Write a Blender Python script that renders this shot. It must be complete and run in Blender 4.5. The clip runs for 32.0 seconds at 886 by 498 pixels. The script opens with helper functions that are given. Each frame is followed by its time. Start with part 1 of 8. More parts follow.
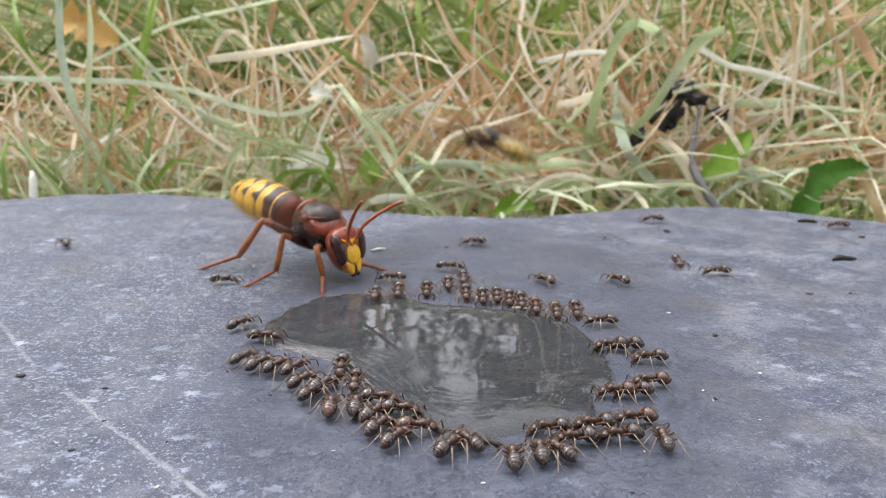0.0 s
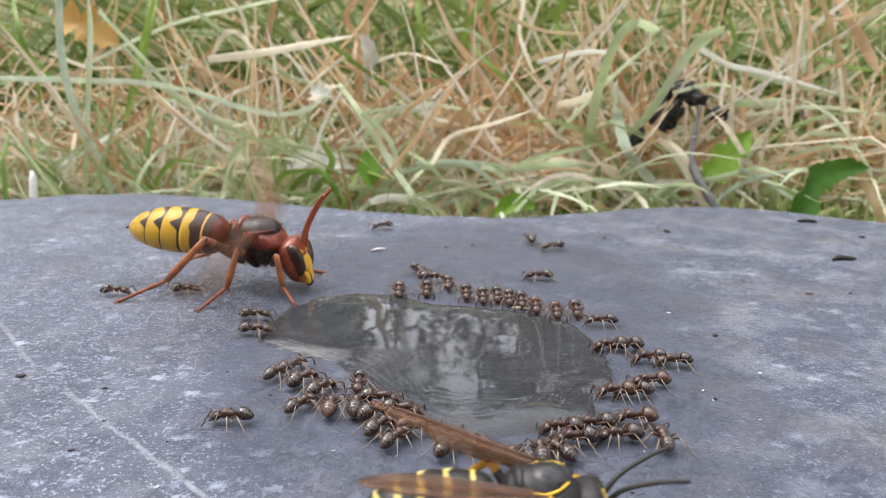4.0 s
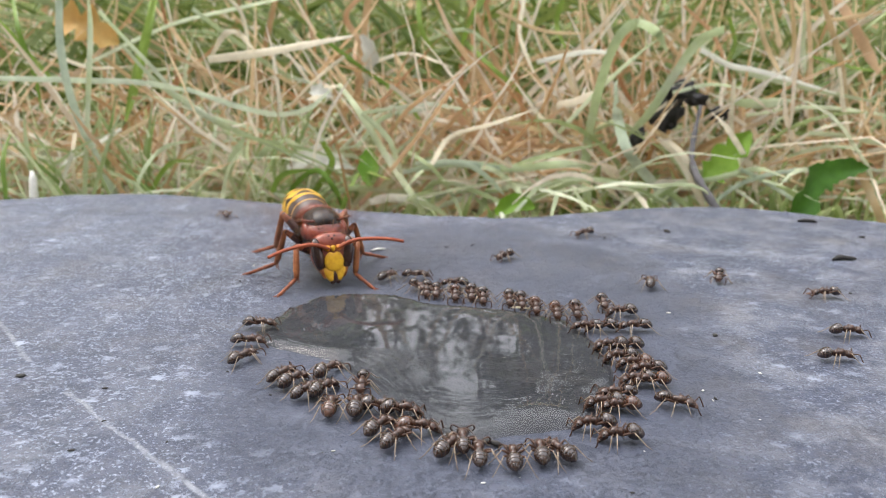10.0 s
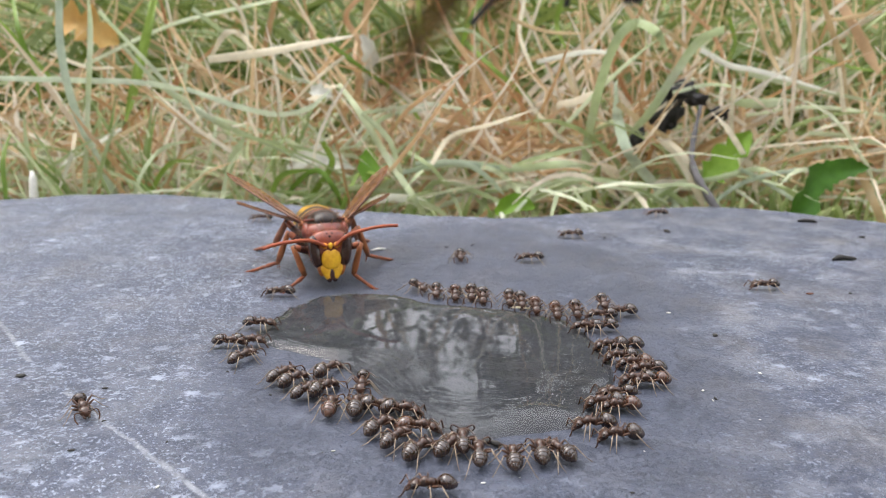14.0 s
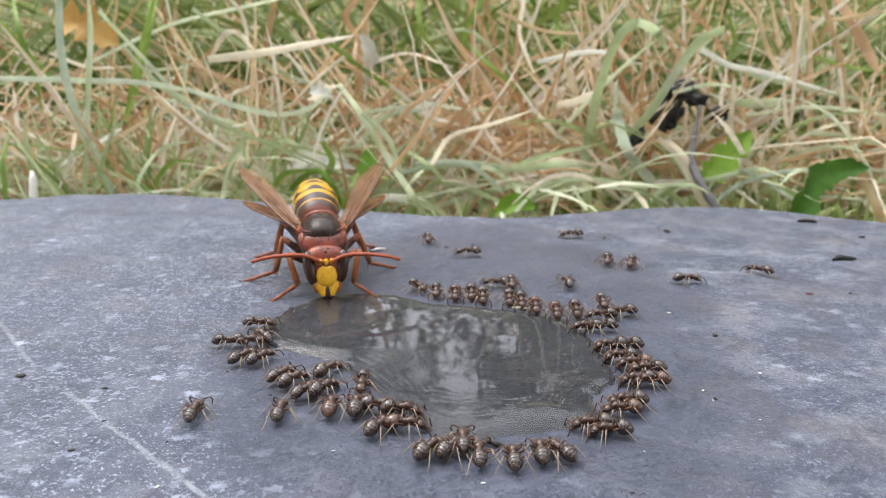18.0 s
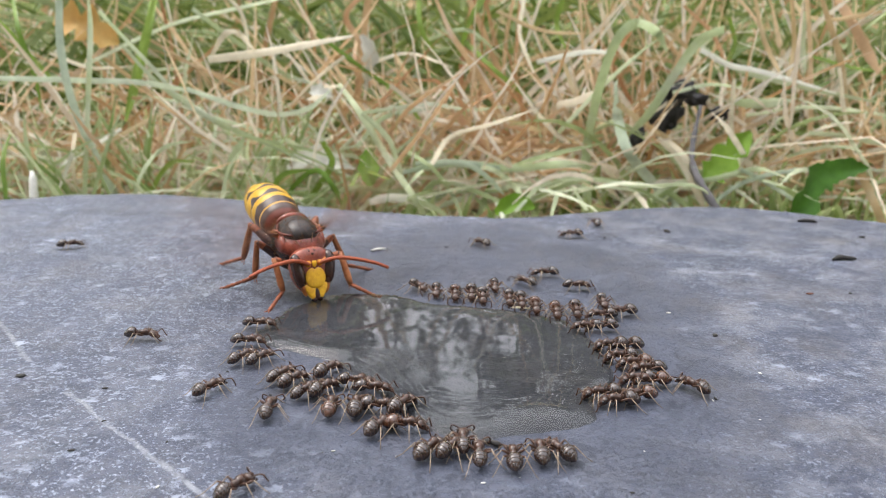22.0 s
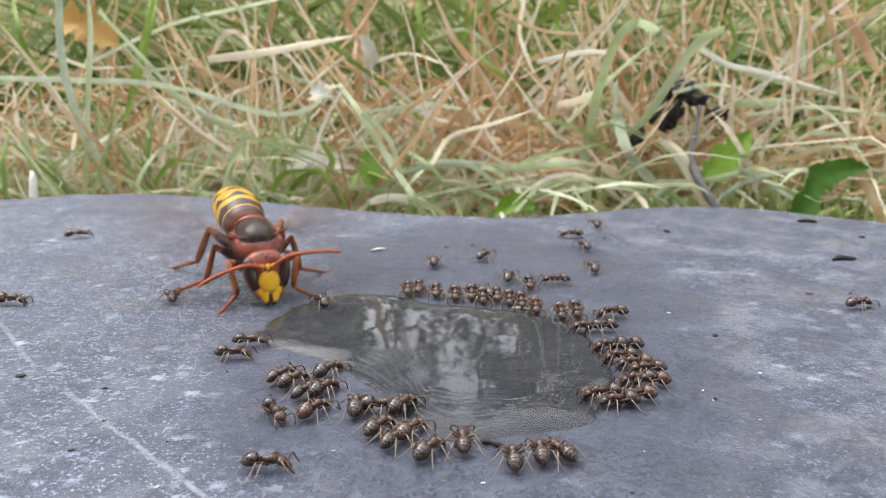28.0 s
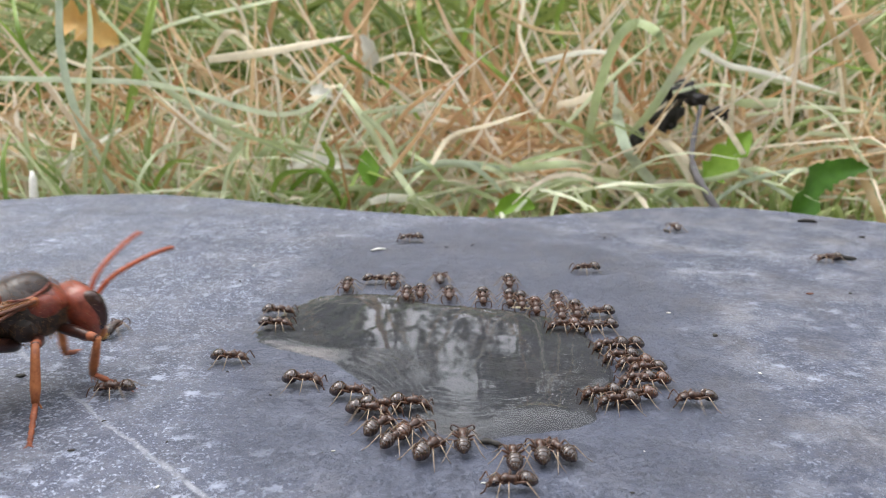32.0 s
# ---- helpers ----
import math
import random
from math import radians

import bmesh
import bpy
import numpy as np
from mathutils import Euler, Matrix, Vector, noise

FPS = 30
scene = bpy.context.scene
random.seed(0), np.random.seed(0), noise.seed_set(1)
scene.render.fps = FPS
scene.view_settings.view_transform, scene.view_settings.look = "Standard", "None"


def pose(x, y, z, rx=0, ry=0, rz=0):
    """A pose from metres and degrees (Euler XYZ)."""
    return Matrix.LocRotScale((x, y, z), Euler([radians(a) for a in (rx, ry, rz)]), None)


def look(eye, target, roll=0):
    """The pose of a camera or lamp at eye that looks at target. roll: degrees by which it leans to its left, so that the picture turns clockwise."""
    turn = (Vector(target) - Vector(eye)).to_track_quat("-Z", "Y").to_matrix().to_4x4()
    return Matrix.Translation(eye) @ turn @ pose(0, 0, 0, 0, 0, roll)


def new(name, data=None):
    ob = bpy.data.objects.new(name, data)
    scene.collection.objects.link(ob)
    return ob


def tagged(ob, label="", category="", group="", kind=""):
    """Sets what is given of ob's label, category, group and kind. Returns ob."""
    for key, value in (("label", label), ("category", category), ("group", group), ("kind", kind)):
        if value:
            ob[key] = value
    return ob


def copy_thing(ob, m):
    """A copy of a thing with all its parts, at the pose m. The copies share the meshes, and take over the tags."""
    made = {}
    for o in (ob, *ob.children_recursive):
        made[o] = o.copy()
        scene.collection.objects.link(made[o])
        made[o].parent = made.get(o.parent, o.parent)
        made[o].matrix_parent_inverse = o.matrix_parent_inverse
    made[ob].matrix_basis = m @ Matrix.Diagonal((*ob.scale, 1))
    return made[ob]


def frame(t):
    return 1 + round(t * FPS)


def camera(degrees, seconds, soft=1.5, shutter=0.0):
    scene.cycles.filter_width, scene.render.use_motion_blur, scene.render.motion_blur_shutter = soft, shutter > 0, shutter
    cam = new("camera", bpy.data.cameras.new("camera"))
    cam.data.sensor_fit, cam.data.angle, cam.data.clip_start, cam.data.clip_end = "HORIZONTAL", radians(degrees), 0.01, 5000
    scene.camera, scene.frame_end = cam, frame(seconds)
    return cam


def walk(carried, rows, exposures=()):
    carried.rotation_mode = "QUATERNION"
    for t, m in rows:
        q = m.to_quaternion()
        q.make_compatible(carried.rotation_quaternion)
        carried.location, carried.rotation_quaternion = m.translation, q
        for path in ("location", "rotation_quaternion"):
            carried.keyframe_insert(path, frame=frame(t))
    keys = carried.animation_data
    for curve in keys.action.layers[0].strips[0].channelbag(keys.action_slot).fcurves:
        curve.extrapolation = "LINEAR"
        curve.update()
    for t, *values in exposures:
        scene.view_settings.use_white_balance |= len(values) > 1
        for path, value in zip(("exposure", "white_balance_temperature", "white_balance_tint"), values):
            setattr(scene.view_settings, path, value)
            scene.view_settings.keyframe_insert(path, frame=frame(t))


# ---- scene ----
cam = camera(60, 32.0, soft=0.9, shutter=0.7)
cam.data.dof.use_dof = True
cam.data.dof.focus_distance = 0.084
cam.data.dof.aperture_fstop = 54.0
EYE = (0.0, 0.0, 0.038)
AIM = (0.0, math.cos(radians(16)), 0.038 - math.sin(radians(16)))
walk(cam, [(0.0, look(EYE, AIM)), (32.0, look(EYE, AIM))])

# overcast daylight between trees: wide soft sun high to the viewer's left
SUN_UP, SUN_TURN = radians(62), radians(292)
world = bpy.data.worlds.new("overcast_sky")
scene.world = world
world.use_nodes = True
wn = world.node_tree.nodes
sky = wn.new("ShaderNodeTexSky")
sky.sky_type, sky.sun_disc = "NISHITA", False
sky.sun_elevation, sky.sun_rotation = SUN_UP, SUN_TURN
sky.air_density, sky.dust_density, sky.ozone_density = 1.0, 8.0, 0.5
cloud = wn.new("ShaderNodeHueSaturation")  # high cloud takes most of the blue
cloud.inputs["Saturation"].default_value = 0.62
cloud.inputs["Value"].default_value = 1.2
world.node_tree.links.new(sky.outputs[0], cloud.inputs["Color"])
layer = wn.new("ShaderNodeMix")  # an even layer of thin cloud
layer.data_type = "RGBA"
layer.inputs[0].default_value = 0.6
layer.inputs[7].default_value = (17.5, 17.8, 19.0, 1)
world.node_tree.links.new(cloud.outputs[0], layer.inputs[6])
world.node_tree.links.new(layer.outputs[2], wn["Background"].inputs["Color"])
wn["Background"].inputs["Strength"].default_value = 0.15

sun = new("sun", bpy.data.lights.new("sun", "SUN"))
sun.data.energy, sun.data.angle, sun.data.color = 0.9, radians(35), (1.0, 0.99, 0.96)
sun_way = Vector((math.sin(SUN_TURN) * math.cos(SUN_UP), math.cos(SUN_TURN) * math.cos(SUN_UP), math.sin(SUN_UP)))
sun.matrix_world = look(sun_way * 20, (0, 0, 0))
scene.view_settings.exposure = 0.58


# ---- materials ----
class Nodes:
    """A short way to write node materials."""

    def __init__(self, name):
        self.mat = bpy.data.materials.new(name)
        self.mat.use_nodes = True
        self.tree = self.mat.node_tree
        self.shader = self.tree.nodes["Principled BSDF"]
        self.out = self.tree.nodes["Material Output"]

    def node(self, kind, **values):
        n = self.tree.nodes.new(kind)
        for k, v in values.items():
            n.inputs[k.replace("_", " ")].default_value = v
        return n

    def link(self, a, b):
        self.tree.links.new(a, b)

    def coords(self, which="Object", scale=(1, 1, 1), rot=(0, 0, 0)):
        c = self.node("ShaderNodeTexCoord")
        m = self.node("ShaderNodeMapping", Scale=scale, Rotation=rot)
        self.link(c.outputs[which], m.inputs["Vector"])
        return m.outputs[0]

    def noise(self, vec, scale, detail=4, rough=0.6, distort=0.0):
        n = self.node("ShaderNodeTexNoise", Scale=scale, Detail=detail, Roughness=rough, Distortion=distort)
        self.link(vec, n.inputs["Vector"])
        return n.outputs["Fac"]

    def ramp(self, fac, *stops, ease="LINEAR"):
        n = self.node("ShaderNodeValToRGB")
        e = n.color_ramp.elements
        n.color_ramp.interpolation = ease
        while len(e) < len(stops):
            e.new(0.5)
        for el, (p, c) in zip(e, stops):
            el.position = p
            el.color = (c, c, c, 1) if isinstance(c, (int, float)) else (*c, 1)
        self.link(fac, n.inputs["Fac"])
        return n.outputs["Color"]

    def mix(self, fac, a, b, how="MIX"):
        n = self.node("ShaderNodeMix")
        n.data_type, n.blend_type = "RGBA", how
        for v, i in ((fac, 0), (a, 6), (b, 7)):
            if isinstance(v, (int, float)):
                n.inputs[i].default_value = v if i == 0 else (v, v, v, 1)
            elif isinstance(v, tuple):
                n.inputs[i].default_value = (*v, 1)
            else:
                self.link(v, n.inputs[i])
        return n.outputs[2]

    def math(self, how, a, b=0.0, c=0.0):
        n = self.node("ShaderNodeMath")
        n.operation = how
        for v, i in ((a, 0), (b, 1), (c, 2)):
            if isinstance(v, (int, float)):
                n.inputs[i].default_value = v
            else:
                self.link(v, n.inputs[i])
        return n.outputs[0]

    def bump(self, height, strength, distance):
        n = self.node("ShaderNodeBump", Strength=strength, Distance=distance)
        self.link(height, n.inputs["Height"])
        self.link(n.outputs[0], self.shader.inputs["Normal"])
        return n

    def set(self, **values):
        for k, v in values.items():
            i = self.shader.inputs[k.replace("_", " ")]
            if isinstance(v, (int, float)):
                i.default_value = v
            elif isinstance(v, tuple):
                i.default_value = (*v, 1)
            else:
                self.link(v, i)
        return self.mat


def stone_material():
    n = Nodes("slate_stone")
    co = n.coords()
    sep = n.node("ShaderNodeSeparateXYZ")
    n.link(co, sep.inputs[0])
    large = n.noise(co, 24, 4, 0.6)
    mid = n.noise(n.coords(scale=(1, 0.75, 1), rot=(0, 0, 0.5)), 170, 5, 0.7)
    fine = n.noise(co, 1900, 3, 0.7)
    base = n.mix(n.ramp(large, (0.3, 0.0), (0.72, 1.0)), (0.036, 0.043, 0.074), (0.047, 0.058, 0.098))
    base = n.mix(n.math("MULTIPLY", n.ramp(mid, (0.40, 0.0), (0.66, 1.0)), 0.7), base, (0.074, 0.088, 0.140))
    base = n.mix(n.math("MULTIPLY", n.ramp(fine, (0.42, 0.0), (0.58, 1.0)), 0.6), base, (0.026, 0.031, 0.053))
    # damp, smooth patch round the water
    dx = n.math("DIVIDE", n.math("SUBTRACT", sep.outputs[0], 0.005), 0.034)
    dy = n.math("DIVIDE", n.math("SUBTRACT", sep.outputs[1], 0.097), 0.060)
    far = n.math("ADD", n.math("MULTIPLY", dx, dx), n.math("MULTIPLY", dy, dy))
    far = n.math("ADD", far, n.math("MULTIPLY", n.math("SUBTRACT", large, 0.5), 2.0))
    dry = n.ramp(far, (0.5, 0.0), (1.0, 1.0))
    # whitish lime flecks, chips and scuffs
    patch = n.ramp(n.noise(co, 60, 4, 0.65), (0.36, 0.45), (0.60, 0.9))
    fleck_a = n.ramp(n.noise(co, 2200, 3, 0.65), (0.565, 0.0), (0.62, 1.0))
    fleck_b = n.ramp(n.noise(co, 1200, 6, 0.8), (0.565, 0.0), (0.61, 1.0))
    fleck_c = n.ramp(n.noise(co, 360, 9, 0.85), (0.55, 0.0), (0.62, 0.75))
    flecks = n.math("MAXIMUM", fleck_a, n.math("MAXIMUM", fleck_b, fleck_c))
    for size, share, far_in in ((520, 0.55, 0.17), (1100, 0.50, 0.2), (260, 0.74, 0.15)):
        cell = n.node("ShaderNodeTexVoronoi", Scale=size, Randomness=1.0)
        warp = n.node("ShaderNodeMixRGB", Fac=0.0022)
        warp.blend_type = "ADD"
        n.link(n.coords(scale=(0.75, 1.0, 0.0)), warp.inputs[1])
        rough_edge = n.node("ShaderNodeTexNoise", Scale=size * 4.0, Detail=3.0)
        n.link(co, rough_edge.inputs["Vector"])
        n.link(rough_edge.outputs["Color"], warp.inputs[2])
        n.link(warp.outputs[0], cell.inputs["Vector"])
        pick = n.node("ShaderNodeSeparateXYZ")
        n.link(cell.outputs["Color"], pick.inputs[0])
        wide = n.math("MULTIPLY", n.math("MAXIMUM", n.math("SUBTRACT", pick.outputs[0], share), 0.0), far_in * 7.0)
        chip = n.ramp(n.math("DIVIDE", cell.outputs["Distance"], n.math("ADD", wide, 0.0001)), (0.55, 1.0), (1.0, 0.0))
        flecks = n.math("MAXIMUM", flecks, n.math("MULTIPLY", chip, n.math("ADD", n.math("MULTIPLY", pick.outputs[1], 0.6), 0.4)))
    lit = n.math("MULTIPLY", n.math("MULTIPLY", flecks, patch), n.math("ADD", n.math("MULTIPLY", dry, 0.75), 0.22))
    # the side to the right is duller and browner, with soft blotches
    side = n.ramp(n.math("ADD", sep.outputs[0], n.math("MULTIPLY", n.noise(co, 30, 3), 0.04)), (0.025, 1.0), (0.06, 0.6))
    lit = n.math("MULTIPLY", lit, side)
    soft = n.ramp(n.noise(n.coords(scale=(1, 1.2, 1), rot=(0, 0, 0.6)), 110, 9, 0.78), (0.47, 0.0), (0.62, 1.0))
    soft = n.math("MULTIPLY", soft, n.math("ADD", n.math("MULTIPLY", dry, 0.7), 0.3))
    base = n.mix(n.math("MULTIPLY", soft, n.math("SUBTRACT", 1.05, n.math("MULTIPLY", side, 0.6))), base, (0.205, 0.213, 0.248))
    worn = n.ramp(n.math("ADD", n.math("MULTIPLY", sep.outputs[0], -8.0), n.math("MULTIPLY", large, 0.4)), (0.35, 0.0), (0.85, 1.0))
    base = n.mix(n.math("MULTIPLY", worn, 0.35), base, (0.115, 0.130, 0.178))
    col = n.mix(n.math("MULTIPLY", lit, 0.84), base, (0.43, 0.48, 0.60))
    dark = n.ramp(n.noise(n.coords(scale=(1, 0.5, 1), rot=(0, 0, -0.4)), 420, 5, 0.75), (0.33, 1.0), (0.42, 0.0))
    col = n.mix(n.math("MULTIPLY", dark, 0.25), col, (0.035, 0.035, 0.042))
    brown = n.ramp(n.noise(co, 70, 4, 0.6), (0.50, 0.0), (0.68, 1.0))
    col = n.mix(n.math("MULTIPLY", brown, n.math("SUBTRACT", 0.62, n.math("MULTIPLY", side, 0.40))), col, (0.135, 0.118, 0.105))
    col = n.mix(n.math("MULTIPLY", n.math("SUBTRACT", 1.0, dry), 0.35), col, (0.058, 0.066, 0.090))
    # the long chalky scratch in runs: start, end, half width, strength
    wob = n.math("MULTIPLY", n.math("SUBTRACT", n.noise(co, 140, 4, 0.6), 0.5), 0.0016)
    gaps = n.ramp(n.noise(co, 700, 5, 0.75), (0.36, 0.15), (0.56, 1.0))
    for x0, y0, x1, y1, wide, much in [(-0.0703, 0.1096, -0.0489, 0.0834, 0.00042, 0.55), (-0.0412, 0.0759, -0.03, 0.0657, 0.0003, 0.55), (-0.0302, 0.0659, -0.0198, 0.0564, 0.0004, 0.62), (-0.0198, 0.0564, -0.0137, 0.0506, 0.0004, 0.6), (-0.0411, 0.0766, -0.0361, 0.0708, 0.0003, 0.3)]:
        long = math.hypot(x1 - x0, y1 - y0)
        ux, uy = (x1 - x0) / long, (y1 - y0) / long
        px, py = n.math("SUBTRACT", sep.outputs[0], x0), n.math("SUBTRACT", sep.outputs[1], y0)
        along = n.math("ADD", n.math("MULTIPLY", px, ux), n.math("MULTIPLY", py, uy))
        aside = n.math("ADD", n.math("SUBTRACT", n.math("MULTIPLY", px, uy), n.math("MULTIPLY", py, ux)), wob)
        near = n.ramp(n.math("DIVIDE", n.math("ABSOLUTE", aside), wide), (0.4, 1.0), (1.0, 0.0))
        inside = n.math("MULTIPLY", n.math("GREATER_THAN", along, 0.0), n.math("LESS_THAN", along, long))
        line = n.math("MULTIPLY", n.math("MULTIPLY", near, inside), n.math("MULTIPLY", gaps, much))
        col = n.mix(line, col, (0.36, 0.375, 0.41))
    h = n.math("ADD", n.math("MULTIPLY", fine, 0.5), n.math("ADD", mid, n.math("MULTIPLY", flecks, 0.5)))
    n.bump(h, 0.8, 0.0003)
    return n.set(Base_Color=col, Roughness=n.ramp(mid, (0.3, 0.36), (0.7, 0.54)), Specular_IOR_Level=0.65)


def water_material():
    n = Nodes("still_water")
    n.tree.nodes.remove(n.shader)
    see = n.node("ShaderNodeBsdfTransparent", Color=(0.76, 0.74, 0.67, 1))
    shine = n.node("ShaderNodeBsdfGlossy", Color=(1, 1, 1, 1), Roughness=0.0)
    gloss = n.node("ShaderNodeFresnel", IOR=1.33)
    co = n.coords(rot=(0, 0, 0.35), scale=(1, 1.3, 1))
    wave = n.noise(co, 260, 3, 0.5)
    b = n.node("ShaderNodeBump", Strength=0.022, Distance=0.0003)
    n.link(wave, b.inputs["Height"])
    n.link(b.outputs[0], shine.inputs["Normal"])
    n.link(b.outputs[0], gloss.inputs["Normal"])
    m = n.node("ShaderNodeMixShader")
    n.link(gloss.outputs[0], m.inputs[0])
    n.link(see.outputs[0], m.inputs[1])
    n.link(shine.outputs[0], m.inputs[2])
    n.link(m.outputs[0], n.out.inputs["Surface"])
    return n.mat


def blade_material(name, dull, fresh, gloss=0.45, pieces=False, through_light=0.35):
    """A grass or straw surface: two tones, streaks along the blade, light passing through."""
    n = Nodes(name)
    if pieces:
        g = n.node("ShaderNodeNewGeometry")
        pick = g.outputs["Random Per Island"]
    else:
        pick = n.node("ShaderNodeObjectInfo").outputs["Random"]
    co = n.coords()
    streak = n.noise(co, 260, 4, 0.65)
    col = n.mix(pick, dull, fresh)
    col = n.mix(n.math("MULTIPLY", n.ramp(streak, (0.35, 0.0), (0.7, 1.0)), 0.45), col, tuple(v * 0.55 for v in dull))
    pale = n.ramp(n.noise(co, 45, 3, 0.6), (0.52, 0.0), (0.72, 1.0))
    col = n.mix(n.math("MULTIPLY", pale, 0.4), col, tuple(min(0.75, v * 1.35 + 0.08) for v in fresh))
    n.set(Base_Color=col, Roughness=gloss, Specular_IOR_Level=0.28)
    thin = n.node("ShaderNodeBsdfTranslucent")
    n.link(col, thin.inputs["Color"])
    m = n.node("ShaderNodeMixShader", Fac=through_light)
    n.link(n.shader.outputs[0], m.inputs[1])
    n.link(thin.outputs[0], m.inputs[2])
    n.link(m.outputs[0], n.out.inputs["Surface"])
    return n.mat


def plain(name, light, deep, rough=0.5, scale=300.0, bump=0.3, dist=0.0001, spec=0.5, coat=0.0, lo=0.35, hi=0.7):
    """A surface of two tones mixed by fine grain, with relief."""
    n = Nodes(name)
    co = n.coords()
    grain = n.noise(co, scale, 5, 0.65)
    wide = n.noise(co, scale * 0.17, 3, 0.6)
    both = n.math("MULTIPLY", n.math("ADD", grain, wide), 0.5)
    n.bump(grain, bump, dist)
    return n.set(Base_Color=n.mix(n.ramp(both, (lo, 0.0), (hi, 1.0)), deep, light), Roughness=rough,
                 Specular_IOR_Level=spec, Coat_Weight=coat)


STONE = stone_material()
WATER = water_material()
STRAW = blade_material("dry_straw", (0.52, 0.37, 0.19), (0.74, 0.60, 0.37))
STRAW_PALE = blade_material("bleached_straw", (0.68, 0.60, 0.43), (0.84, 0.78, 0.60))
STRAW_RED = blade_material("rusty_straw", (0.55, 0.33, 0.18), (0.68, 0.47, 0.29))
GREEN = blade_material("green_grass", (0.14, 0.25, 0.035), (0.31, 0.43, 0.09))
GREEN_PALE = blade_material("pale_green_grass", (0.40, 0.48, 0.25), (0.68, 0.74, 0.50))
GREEN_BLUE = blade_material("bluish_grass", (0.38, 0.47, 0.33), (0.57, 0.66, 0.50))
STRAW_WHITE = blade_material("white_straw", (0.76, 0.75, 0.62), (0.90, 0.90, 0.80))
GREEN_WHITE = blade_material("greenish_white_grass", (0.60, 0.68, 0.48), (0.78, 0.85, 0.66))
LEAF = blade_material("weed_leaf", (0.035, 0.11, 0.008), (0.07, 0.19, 0.014), through_light=0.25)
LEAF_LIGHT = blade_material("light_weed_leaf", (0.15, 0.31, 0.025), (0.27, 0.44, 0.05), through_light=0.3)
LEAF_DRY = blade_material("yellow_leaf", (0.60, 0.34, 0.08), (0.74, 0.48, 0.17))
LITTER_STRAW = blade_material("straw_litter", (0.46, 0.27, 0.12), (0.88, 0.70, 0.45), pieces=True)
LITTER_PALE = blade_material("pale_straw_litter", (0.74, 0.62, 0.46), (0.92, 0.87, 0.76), pieces=True)
LITTER_GREEN = blade_material("short_grass", (0.20, 0.31, 0.06), (0.66, 0.73, 0.38), pieces=True)
LITTER_SOFT = blade_material("arching_grass", (0.13, 0.20, 0.05), (0.46, 0.53, 0.27), pieces=True)
LITTER_DEEP = blade_material("dark_grass", (0.075, 0.125, 0.018), (0.30, 0.37, 0.10), pieces=True)
LITTER_RUST = blade_material("rusty_litter", (0.42, 0.20, 0.09), (0.70, 0.42, 0.23), pieces=True)
LITTER_FRESH = blade_material("pale_low_grass", (0.36, 0.46, 0.18), (0.84, 0.86, 0.68), pieces=True)
LITTER_TUFT = blade_material("tuft_grass", (0.24, 0.35, 0.10), (0.74, 0.79, 0.52), pieces=True)
TREE_LEAF = blade_material("tree_leaves", (0.035, 0.06, 0.02), (0.08, 0.12, 0.04), pieces=True)


def soil_material():
    """Soil under a felt of dead straw, moss and short grass."""
    n = Nodes("garden_soil")
    co = n.coords()
    grain, felt, wide = n.noise(co, 120, 5, 0.7), n.noise(co, 14, 5, 0.65), n.noise(co, 1.6, 4, 0.6)
    col = n.mix(n.ramp(grain, (0.35, 0.0), (0.7, 1.0)), (0.16, 0.12, 0.07), (0.46, 0.35, 0.22))
    green = n.ramp(n.math("ADD", n.math("MULTIPLY", felt, 0.6), n.math("MULTIPLY", wide, 0.4)), (0.42, 0.0), (0.58, 1.0))
    col = n.mix(n.math("MULTIPLY", green, 0.75), col, (0.10, 0.15, 0.045))
    n.bump(grain, 0.8, 0.004)
    return n.set(Base_Color=col, Roughness=0.9)


SOIL = soil_material()
BARK = plain("bark", (0.12, 0.10, 0.08), (0.05, 0.04, 0.033), 0.9, 30, 0.8, 0.02)
CHAR = plain("charred_wood", (0.03, 0.028, 0.028), (0.006, 0.006, 0.007), 0.6, 400, 0.8, 0.0006)
TWIG = plain("grey_twig", (0.20, 0.19, 0.195), (0.08, 0.075, 0.08), 0.8, 350, 0.6, 0.0004)
GRIT_DARK = plain("dark_grit", (0.05, 0.045, 0.04), (0.015, 0.014, 0.013), 0.7, 900)
GRIT_WHITE = plain("white_grit", (0.85, 0.84, 0.80), (0.65, 0.63, 0.58), 0.6, 900)
GRIT_RED = plain("rusty_grit", (0.25, 0.10, 0.06), (0.12, 0.05, 0.03), 0.7, 900)


# ---- building helpers (lengths in millimetres inside, metres in the scene) ----
MM = 0.001


def make_mesh(name, verts, faces, uvs=None, smooth=True, scale=MM):
    me = bpy.data.meshes.new(name)
    me.from_pydata([tuple(c * scale for c in v) for v in verts], [], faces)
    if smooth:
        me.polygons.foreach_set("use_smooth", [True] * len(me.polygons))
    if uvs:
        layer = me.uv_layers.new(name="along")
        index = np.empty(len(me.loops), dtype=np.int32)
        me.loops.foreach_get("vertex_index", index)
        layer.data.foreach_set("uv", np.array(uvs, dtype=np.float32)[index].ravel())
    me.update()
    return me


def part(name, shape, material, parent=None, label="", at=None, smooth=True):
    """Links one mesh as a thing, or as a part of parent. shape: (verts, faces[, uvs]) in mm, or a mesh."""
    me = shape if isinstance(shape, bpy.types.Mesh) else make_mesh(name, *shape, smooth=smooth)
    if not me.materials:
        me.materials.append(material)
    ob = new(name, me)
    if parent:
        ob.parent = parent
    if at is not None:
        ob.matrix_basis = at
    if label:
        ob["label"] = label
    return ob


